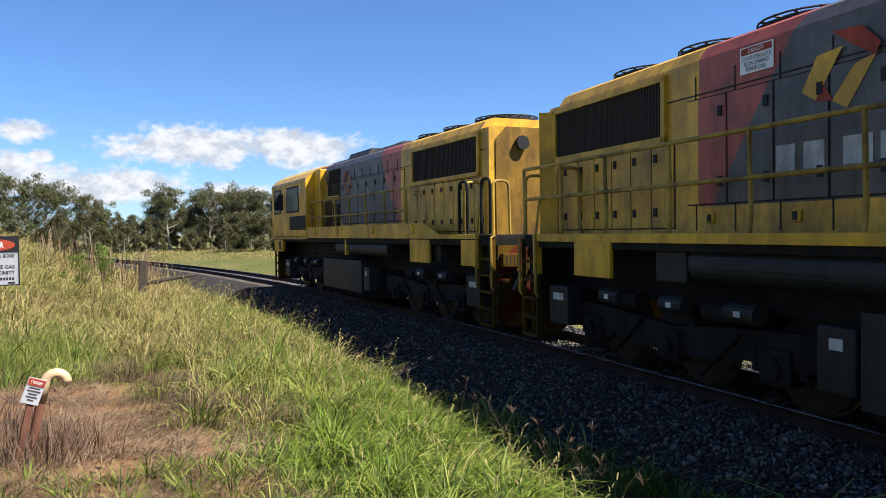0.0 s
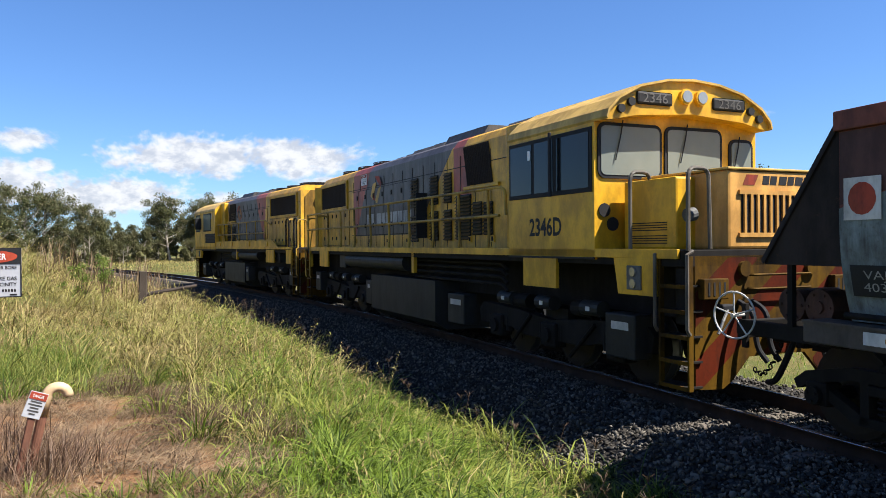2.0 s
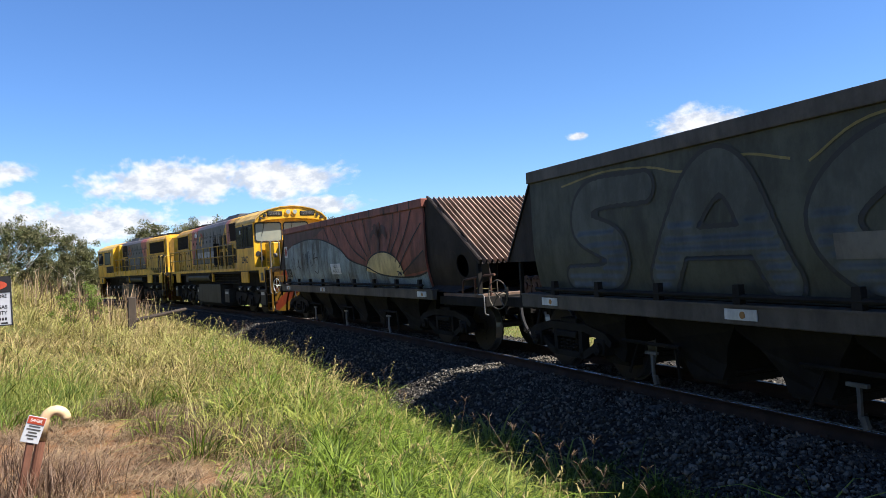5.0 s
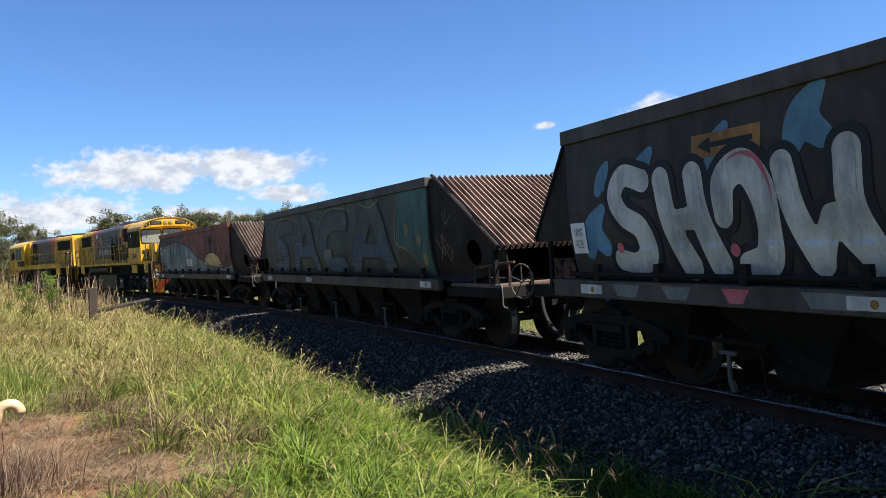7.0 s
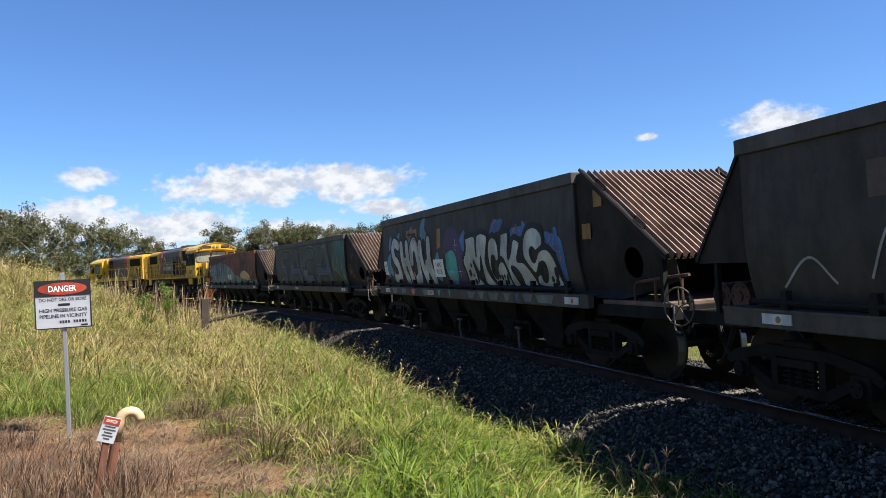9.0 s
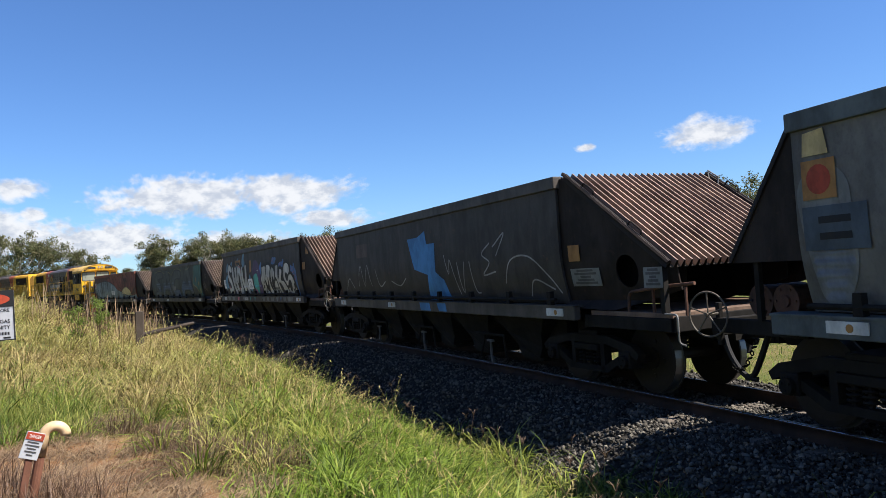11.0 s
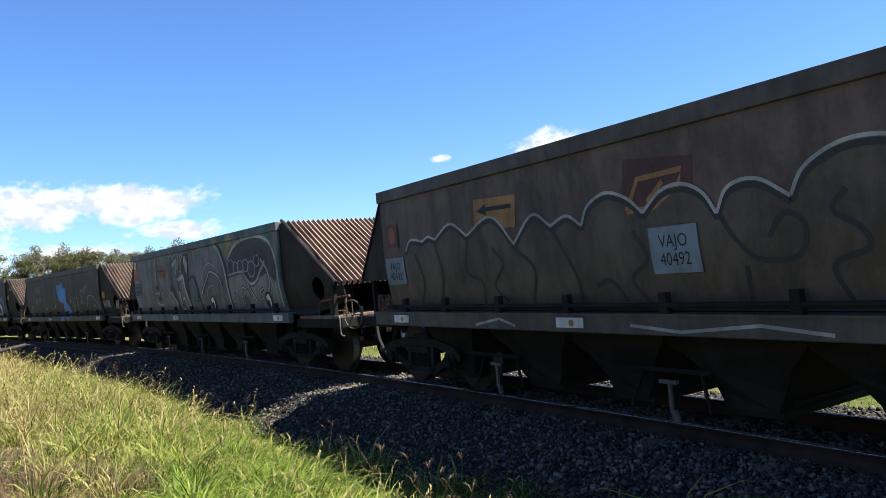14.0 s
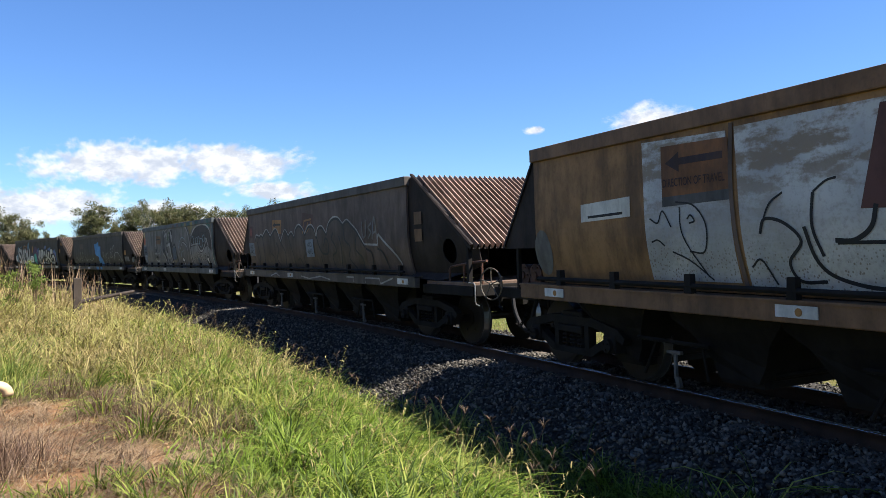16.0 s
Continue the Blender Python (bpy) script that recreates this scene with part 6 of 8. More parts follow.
    blades("dead_weeds", xy, rng.uniform(0.08, 0.40, len(xy)), rng.uniform(0.003, 0.006, len(xy)), M["twig"], "brown twiggy dead weeds on the bare soil", 28, 0.6, 0.6)
    xy = sow(170, -1.9, 1.0, 4.4, 5.75, 67, lambda x, y, r: r.random(len(x)) < tufty(2 * x, 2 * y) + 0.2)
    tussocks("low_tussocks", xy, 26, 0.16, 0.20, 0.008, M["grass_green"], "low green tufts at the edge of the bare soil", 68)
    xy = sow(420, -3.6, 1.2, 3, 10.5, 65, lambda x, y, r: (bare(x, y) < 1.6) & (bare(x, y) > 0.55))
    tussocks("dead_tussocks", xy, 22, 0.14, 0.12, 0.006, M["straw"], "flattened dead tufts on the bare soil", 66)


grass()


def soil_clods():
    """Crumbs of dry soil and small stones on the bare patch."""
    rng = np.random.default_rng(77)
    xy = sow(9000, -4.2, 1.6, 2.2, 10.5, 78, lambda x, y, r: (bare(x, y) < 1.35) & (r.random(len(x)) < 0.15 + 0.85 * (tufty(1.6 * x + 1, 1.4 * y) < 0.55)))
    ico = bmesh.new()
    bmesh.ops.create_icosphere(ico, subdivisions=1, radius=1)
    base = np.array([v.co[:] for v in ico.verts])
    tri = np.array([[v.index for v in f.verts] for f in ico.faces])
    ico.free()
    n = len(xy)
    size = 0.006 + 0.022 * rng.random(n) ** 3
    co = base[None] * rng.uniform(0.5, 1.3, (n, len(base), 1)) * rng.uniform(0.6, 1.4, (n, 1, 3)) * np.array([1, 1, 0.6]) * size[:, None, None] + np.c_[xy, ground_z(xy[:, 0], xy[:, 1]) + 0.2 * size][:, None]
    me = raw_mesh("soil_clods", co.reshape(-1, 3), (tri[None] + (np.arange(n) * len(base))[:, None, None]).reshape(-1, 3), 3)
    m, net = material("soil_clod")
    r = net.n("ShaderNodeNewGeometry").outputs["Random Per Island"]
    finish(net, net.n("ShaderNodeBsdfPrincipled", None, Base_Color=net.mix(r, (0.131, 0.0693, 0.037), (0.308, 0.185, 0.104)), Roughness=0.95, Specular_IOR_Level=0.1).outputs[0])
    me.materials.append(m)
    tagged(new("soil_clods", me), "crumbs of dry reddish soil on the bare ground", "soil", kind="stuff")


soil_clods()


def seed_heads():
    """Tall stems with fingered seed heads, standing before the ballast."""
    rng = np.random.default_rng(31)
    bm = bmesh.new()
    spots = [(3.55, 5.0), (3.62, 5.2), (3.7, 4.8), (3.35, 6.1), (3.3, 6.4), (3.2, 7.0), (3.45, 5.6), (3.1, 8.0), (3.0, 9.2), (3.3, 5.9)]
    spots += [(float(on_track(s, 3.3 + 0.5 * rng.random()).x), float(on_track(s, 3.3).y)) for s in rng.uniform(4.2, 30, 60)]
    for x, y in spots:
        z = gz(x, y)
        h = rng.uniform(0.38, 0.78)
        lean = Vector((rng.uniform(-0.3, 0.3), rng.uniform(-0.3, 0.3), 0))
        pts = [Vector((x, y, z)) + lean * f * f + Vector((0, 0, h * f)) for f in (0, 0.35, 0.7, 1.0)]
        tube(bm, pts, 0.0018, 4)
        for k in range(int(rng.integers(4, 8))):
            a = rng.uniform(0, 2 * math.pi)
            o = Vector((math.cos(a), math.sin(a), 0))
            r = rng.uniform(0.7, 1.2)
            q = [pts[-1], pts[-1] + o * 0.02 * r + Vector((0, 0, 0.045 * r)), pts[-1] + o * 0.055 * r + Vector((0, 0, 0.07 * r))]
            tube(bm, q, 0.0028, 4)
    me = part("seed_heads", bm, M["straw_stem"])
    tagged(me, "tall brown grass stems with fingered seed heads", "grass", kind="stuff")


M["straw_stem"] = leafy("seed_stems", (0.077, 0.0462, 0.0293), (0.154, 0.1, 0.0577), (0.123, 0.0693, 0.0423), 0.3)
seed_heads()


# ---- trees and bushes ----
M["gum_leaf"] = leafy("gum_leaves", (0.045, 0.056, 0.022), (0.128, 0.132, 0.052), (0.14, 0.128, 0.06), 0.45)
M["bush_leaf"] = leafy("bush_leaves", (0.05, 0.075, 0.02), (0.115, 0.145, 0.042), (0.15, 0.165, 0.055), 0.5)
M["scrub_leaf"] = leafy("scrub_leaves", (0.056, 0.058, 0.024), (0.135, 0.124, 0.056), (0.118, 0.125, 0.045), 0.4)
M["bark"] = paint("gum_bark", (0.304, 0.272, 0.224), (0.112, 0.088, 0.072), 0.6, 0.9)


def leaf_cloud(rng, centres, radii, per, size):
    """Leaf quads round many clump centres, thinner towards the rim."""
    n = len(centres) * per
    c = np.repeat(centres, per, 0)
    r = np.repeat(radii, per)
    d = rng.normal(size=(n, 3))
    d /= np.linalg.norm(d, axis=1, keepdims=True)
    p = c + d * (r * rng.random(n) ** 0.6)[:, None] * np.array([0.92, 0.92, 0.9])
    a = rng.normal(size=(n, 3))
    a[:, 2] -= 0.7
    a /= np.linalg.norm(a, axis=1, keepdims=True)
    b = np.cross(a, rng.normal(size=(n, 3)))
    b /= np.linalg.norm(b, axis=1, keepdims=True)
    ln, wd = (size * rng.uniform(0.6, 1.4, n))[:, None], (size * 0.36 * rng.uniform(0.7, 1.3, n))[:, None]
    co = np.stack([p - a * ln / 2, p + b * wd / 2, p + a * ln / 2, p - b * wd / 2], 1).reshape(-1, 3)
    return co, np.arange(n * 4).reshape(-1, 4)


def tree(seed, height, spread, leaf, name="gum_tree", label="olive-green gum tree with an open ragged crown", bare_low=0.35, limbs=9, per=95, mat="gum_leaf", puff=0.085):
    """A leaning trunk that forks into rising limbs, each ending in a few dense clumps of leaves with gaps between."""
    rng = np.random.default_rng(seed)
    t = empty(name, label, "tree", "trees along the field")
    bm = bmesh.new()
    wob = [Vector((rng.normal(0, 0.03) * height, rng.normal(0, 0.03) * height, height * f)) for f in (0, 0.25, 0.5, 0.72)]
    wob[0] = Vector((0, 0, -0.3))
    r0 = height * 0.018
    for i, (p, q) in enumerate(zip(wob, wob[1:])):
        rod(bm, p, q, r0 * (1 - 0.25 * i), 7, r0 * (0.75 - 0.25 * i))
    centres, radii = [], []
    for k in range(limbs):
        f = bare_low + (0.70 - bare_low) * (k + rng.random()) / limbs
        i = min(int(f / 0.25), 2)
        start = wob[i].lerp(wob[i + 1], min((f - 0.25 * i) / 0.25, 1.0))
        a = k * 2.4 + rng.uniform(-0.6, 0.6)
        reach = spread * rng.uniform(0.35, 1.0) * (1.15 - 0.7 * f)
        end = start + Vector((math.cos(a) * reach, math.sin(a) * reach, height * rng.uniform(0.12, 0.30)))
        midp = start.lerp(end, 0.5) + Vector((0, 0, -0.04 * height))
        rod(bm, start, midp, r0 * 0.4, 5, r0 * 0.28), rod(bm, midp, end, r0 * 0.28, 5, r0 * 0.1)
        for _ in range(int(rng.integers(2, 5))):
            off = Vector(rng.normal(0, 0.055 * height, 3) * np.array([1.1, 1.1, 1.0]))
            rod(bm, midp.lerp(end, 0.7), end + off, r0 * 0.14, 4, r0 * 0.06)
            centres.append(end + off)
            radii.append(height * puff * rng.uniform(0.6, 1.3))
    for _ in range(4):
        off = Vector((rng.normal(0, 0.06) * height, rng.normal(0, 0.06) * height, height * rng.uniform(0.06, 0.26)))
        rod(bm, wob[3], wob[3] + off, r0 * 0.25, 4, r0 * 0.08)
        centres.append(wob[3] + off)
        radii.append(height * puff * rng.uniform(0.7, 1.2))
    part("trunk", bm, M["bark"], t)
    co, faces = leaf_cloud(rng, np.array([c[:] for c in centres]), np.array(radii), per, leaf)
    me = raw_mesh("crown", co, faces, 4)
    me.materials.append(M[mat])
    new("crown", me).parent = t
    return t


def polar(az, d):
    x, y = d * math.sin(radians(az)), d * math.cos(radians(az))
    return x, y, gz(x, y)


def plant_trees():
    rng = np.random.default_rng(41)
    kinds = [tree(50 + i, 10, s, 0.30, bare_low=b, limbs=l, per=125, puff=q) for i, (s, b, l, q) in enumerate(((2.7, 0.22, 17, 0.085), (3.3, 0.16, 19, 0.088), (2.3, 0.28, 15, 0.08), (3.1, 0.12, 21, 0.095), (2.6, 0.10, 18, 0.09)))]
    rows = [(-20.5, 92, 10, 2), (-18.5, 95, 10.4, 3), (-16.6, 98, 10.6, 1), (-15.0, 96, 10.2, 0), (-13.6, 104, 10.4, 3), (-12.2, 98, 9.4, 1), (-11.3, 108, 8.6, 4), (-9.4, 104, 9.6, 1), (-8.4, 110, 9.4, 0), (-7.3, 118, 7.4, 4),
            (-5.8, 108, 8.0, 3), (-4.9, 120, 6.8, 2), (-3.8, 118, 6.6, 4), (-2.8, 126, 5.6, 2), (-1.2, 118, 8.0, 2), (-0.3, 112, 9.0, 0), (0.6, 122, 8.2, 4), (1.5, 114, 8.2, 2), (2.5, 112, 9.0, 1), (3.3, 120, 8.6, 0), (4.1, 112, 8.4, 2),
            (4.9, 116, 9.0, 3), (5.8, 114, 8.6, 0), (6.8, 120, 8.4, 1), (8.2, 122, 8.6, 2), (9.6, 120, 8.4, 0), (11.0, 118, 8.8, 3), (12.6, 120, 8.6, 1), (14.6, 122, 7.6, 4), (17, 125, 8, 1), (20, 130, 7.5, 0),
            (29, 120, 8, 3), (33.5, 115, 8.2, 0), (41, 62, 7.6, 1), (43, 66, 6.8, 2), (37, 130, 8, 1), (50.6, 160, 11, 3), (48, 170, 8, 4)]
    used = set()
    for az, d, h, k in rows:
        x, y, z = polar(az, d)
        m = Matrix.Translation((x, y, z - 0.1)) @ Matrix.Rotation(rng.uniform(0, 6.28), 4, "Z") @ Matrix.Diagonal((h / 10 * rng.uniform(0.9, 1.2), h / 10 * rng.uniform(0.9, 1.2), h / 10, 1))
        if k in used:
            copy_thing(kinds[k], m)
        else:
            kinds[k].matrix_basis = m
            used.add(k)
    # undergrowth at their feet
    b = tree(70, 4, 2.4, 0.26, "bush", "dull olive scrub at the edge of the field", 0.05, 13, 130, "scrub_leaf", 0.12)
    first = True
    for az in np.arange(-22, 24, 0.55):
        x, y, z = polar(az + rng.uniform(-0.5, 0.5), rng.uniform(96, 122))
        k = rng.uniform(0.7, 1.45)
        m = Matrix.Translation((x, y, z - 0.3)) @ Matrix.Rotation(rng.uniform(0, 6.28), 4, "Z") @ Matrix.Diagonal((k, k, k * 1.05, 1))
        if first:
            b.matrix_basis, first = m, False
        else:
            copy_thing(b, m)
    # green thicket and a tree close behind the line
    t = tree(81, 6.5, 2.3, 0.17, "leafy_tree", "fresh green leafy tree beyond the railway", 0.25, 16, 330, "bush_leaf", 0.11)
    x, y, z = polar(59.8, 27.5)
    t.matrix_basis = pose(x, y, z, 0, 0, 40)
    g = tree(82, 3.6, 2.2, 0.15, "bush", "bright green thicket beyond the railway", 0.05, 13, 230, "bush_leaf", 0.14)
    first = True
    for az, d, k in ((61, 30, 1.0), (64.5, 27, 1.1), (68, 25, 1.25), (72, 24, 1.3), (76, 24, 1.3), (54, 34, 0.7), (80, 22, 1.2), (66, 36, 1.5), (50, 48, 0.8)):
        x, y, z = polar(az, d)
        m = Matrix.Translation((x, y, z - 0.1)) @ Matrix.Rotation(az, 4, "Z") @ Matrix.Diagonal((k, k, k, 1))
        if first:
            g.matrix_basis, first = m, False
        else:
            copy_thing(g, m)


plant_trees()


def weed_bush(x, y, h, seed):
    rng = np.random.default_rng(seed)
    c = np.array([(rng.normal(0, 0.13), rng.normal(0, 0.13), h * rng.uniform(0.25, 1.0)) for _ in range(14)])
    co, f = leaf_cloud(rng, c, np.full(14, 0.13), 45, 0.07)
    me = raw_mesh("foliage", co, f, 4)
    me.materials.append(M["weed"])
    w = empty("weed", "leafy green weed standing in the dry grass", "plant")
    w.matrix_basis = pose(x, y, gz(x, y))
    new("foliage", me).parent = w
    bm = bmesh.new()
    for p in c:
        rod(bm, (0, 0, -0.05), p, 0.008, 5, 0.004)
    part("stems", bm, M["twig"], w)


weed_bush(-1.62, 19.6, 1.25, 91)
weed_bush(-2.0, 18.6, 0.9, 92)



# ---- the train ----
V, S_FRONT, WAGON_STEP = 6.676, -8.45, 15.0
trailing = locomotive(False)
leading = locomotive(True)


def turn_about(thing):
    """Mirrors a vehicle end for end, so that its cab leads."""
    flip = Matrix.Diagonal((1, -1, 1, 1))
    done = set()
    back = M["livery"].copy()
    back.name = "hood_livery_reversed"
    net = back.node_tree
    src = next(n for n in net.nodes if n.type == "TEX_COORD")
    turned = net.nodes.new("ShaderNodeMapping")
    turned.inputs["Scale"].default_value = (1, -1, 1)
    turned.inputs["Location"].default_value = (0, 2.3, 0)
    for link in list(src.outputs["Object"].links):
        net.links.new(turned.outputs[0], link.to_socket)
    net.links.new(src.outputs["Object"], turned.inputs["Vector"])
    for ob in thing.children_recursive:
        if ob.data.name not in done:
            ob.data.transform(flip)
            ob.data.flip_normals()
            done.add(ob.data.name)
            for i, mt in enumerate(ob.data.materials):
                if mt == M["livery"]:
                    ob.data.materials[i] = back
        if "spin" in ob.keys():
            p = ob.matrix_basis.translation
            ob.matrix_basis = pose(p.x, -p.y, p.z)


turn_about(leading)
first_wagon = hopper_wagon()
wagons = [first_wagon] + [copy_thing(first_wagon, Matrix.Identity(4)) for _ in range(6)]
wagons[2].scale = (1, 1, 1.045)
wagons[5].scale = (1, 1, 1.012)


# ---- paint, plates and spray on the wagon sides ----
# Places on a side are (d, z): d back from the front top corner, z over the rail head.
def skin(level):
    return -1.3335 - 0.003 * level


def spot(d, z):
    return (WF - d, z)


def glide(pts, n=6):
    """A smooth line through a few points."""
    p = [Vector(q) for q in pts]
    p = [2 * p[0] - p[1]] + p + [2 * p[-1] - p[-2]]
    out = []
    for a, b, c, d in zip(p, p[1:], p[2:], p[3:]):
        for i in range(n):
            t = i / n
            out.append(0.5 * (2 * b + (c - a) * t + (2 * a - 5 * b + 4 * c - d) * t * t + (3 * b - a - 3 * c + d) * t ** 3))
    return [tuple(q) for q in out + [p[-2]]]


def field(wagon, name, pts, mat, level, label="", x=None):
    bm = sheet(bmesh.new(), [[spot(*p) for p in pts]], skin(level) if x is None else x)
    bmesh.ops.triangulate(bm, faces=bm.faces)
    return part(name, bm, mat, wagon, label)


def line(wagon, name, pts, w, mat, level, label="", smooth=True):
    return part(name, stroke(bmesh.new(), [spot(*p) for p in (glide(pts) if smooth else pts)], w, skin(level)), mat, wagon, label)


def blob(wagon, name, d, z, r, mat, level, rz=None):
    return field(wagon, name, arc(d, z, r, rz or r, 0, 345, 14), mat, level)


def letter(wagon, ch, d0, d1, z0, z1, mat, level, bold=0.03, rim=None, tilt=0.0):
    m = on_side(skin(level), WF - (d0 + d1) / 2, (z0 + z1) / 2) @ Matrix.Rotation(radians(tilt), 4, "Z")
    if rim:
        m2 = on_side(skin(level - 1), WF - (d0 + d1) / 2, (z0 + z1) / 2) @ Matrix.Rotation(radians(tilt), 4, "Z")
        lettering("letter_rim", ch, z1 - z0 + 0.14, m2, rim, wagon, bold + 0.03, width=d1 - d0 + 0.16)
    return lettering("sprayed_letter", ch, z1 - z0, m, mat, wagon, bold, width=d1 - d0)


def bubble(wagon, name, paths, grow, mat, x, step=0.035):
    """A fat rounded painted shape round lines of (d, z, half width): one flat mesh with its outline drawn to the edge."""
    dots = []
    for p in paths:
        q = np.array(glide([Vector(c) for c in p], 8)) if len(p) > 2 else np.linspace(p[0], p[1], 9)
        dots.append(q)
    dots = np.concatenate(dots)
    lo, hi = dots[:, :2].min(0) - 0.35, dots[:, :2].max(0) + 0.35
    gx, gz_ = np.arange(lo[0], hi[0], step), np.arange(max(lo[1], 1.2), hi[1], step)
    P = np.stack(np.meshgrid(gx, gz_), -1)

    def depth(q):
        return (np.linalg.norm(q[..., None, :] - dots[:, :2], axis=-1) - dots[:, 2]).min(-1) - grow
    D = depth(P)
    keep = (D[:-1, :-1] + D[1:, :-1] + D[:-1, 1:] + D[1:, 1:]) / 4 < 0
    used = np.zeros(D.shape, int)
    for a, b in ((0, 0), (1, 0), (0, 1), (1, 1)):
        used[a:a + keep.shape[0], b:b + keep.shape[1]] += keep
    edge = (used > 0) & (used < 4)
    for _ in range(2):
        d0 = depth(P[edge])
        gr = np.stack([(depth(P[edge] + (0.004, 0)) - d0) / 0.004, (depth(P[edge] + (0, 0.004)) - d0) / 0.004], -1)
        mv = -np.clip(d0, -step, step)[:, None] * gr
        P[edge] = np.maximum(P[edge] + mv, (-9, 1.2))
    n = P.shape[1]
    r, c = np.nonzero(keep)
    i = r * n + c
    faces = np.c_[i, i + 1, i + n + 1, i + n]
    ids, inv = np.unique(faces, return_inverse=True)
    flat = P.reshape(-1, 2)[ids]
    me = raw_mesh(name, np.c_[np.full(len(ids), x), WF - flat[:, 0], flat[:, 1]], inv.reshape(-1, 4), 4)
    me.materials.append(mat)
    ob = new(name, me)
    ob.parent = wagon
    return ob


def bubble_letter(wagon, paths, order):
    bubble(wagon, "letter_rim", paths, 0.075, M["ink"], skin(2 + order))
    ob = bubble(wagon, "sprayed_letter", paths, 0.0, M["art_silver"], skin(3.2 + order))
    bubble(wagon, "letter_shine", paths, -0.055, M["art_silver_light"], skin(4.4 + order))
    return ob


def block_letter(wagon, shape, order):
    """A fat letter of silver paint inside a black sprayed outline, its edges drawn over in black."""
    edge = glide([Vector((d, z, 0)) for d, z in shape + shape[:1]], 4)
    bubble(wagon, "letter_rim", [[(p[0], p[1], 0.085) for p in edge[i:i + 9]] for i in range(0, len(edge) - 1, 8)], 0, M["ink"], skin(2 + order))
    field(wagon, "sprayed_letter", [(p[0], p[1]) for p in edge[:-1]], M["art_silver"], 3.4 + order)
    part("letter_outline", stroke(bmesh.new(), [spot(p[0], p[1]) for p in edge], 0.05, skin(4.6 + order)), M["ink"], wagon)


def plate(wagon, d0, d1, z0, z1, words, mat, ink, label, level=6, size=None):
    p = field(wagon, "code_plate", [(d0, z0), (d1, z0), (d1, z1), (d0, z1)], mat, level, label)
    if words:
        lettering("code", words, (z1 - z0) * 0.66, on_side(skin(level + 1), WF - (d0 + d1) / 2, (z0 + z1) / 2), ink, p, width=(d1 - d0) * 0.62)
    return p


def notice(wagon, d0, d1, z0, z1, x, label):
    """A white notice whose small print cannot be read."""
    p = field(wagon, "notice", [(d0, z0), (d1, z0), (d1, z1), (d0, z1)], M["art_silver_dull"], 0, label, x)
    n = 5
    for k in range(n):
        z = z0 + (z1 - z0) * (k + 0.7) / (n + 0.8)
        a = 0.12 + 0.1 * ((k * 7) % 3)
        bm = sheet(bmesh.new(), [[spot(d0 + (d1 - d0) * a, z), spot(d1 - (d1 - d0) * a, z), spot(d1 - (d1 - d0) * a, z + 0.03), spot(d0 + (d1 - d0) * a, z + 0.03)]], x - 0.003)
        part("print_bar", bm, M["grey"], p)


def clothe(wagon, mat, sill=None):
    for ob in wagon.children:
        if ob.name.startswith(("side_sheet", "rear_gusset") if mat != M["side_orange"] else ("side_sheet",)):
            slot = ob.material_slots[0]
            slot.link, slot.material = "OBJECT", mat if ob.name.startswith("side_sheet") else M["wagon"]
        if sill and ob.name.startswith(("side_sill", "top_rail")):
            slot = ob.material_slots[0]
            slot.link, slot.material = "OBJECT", sill


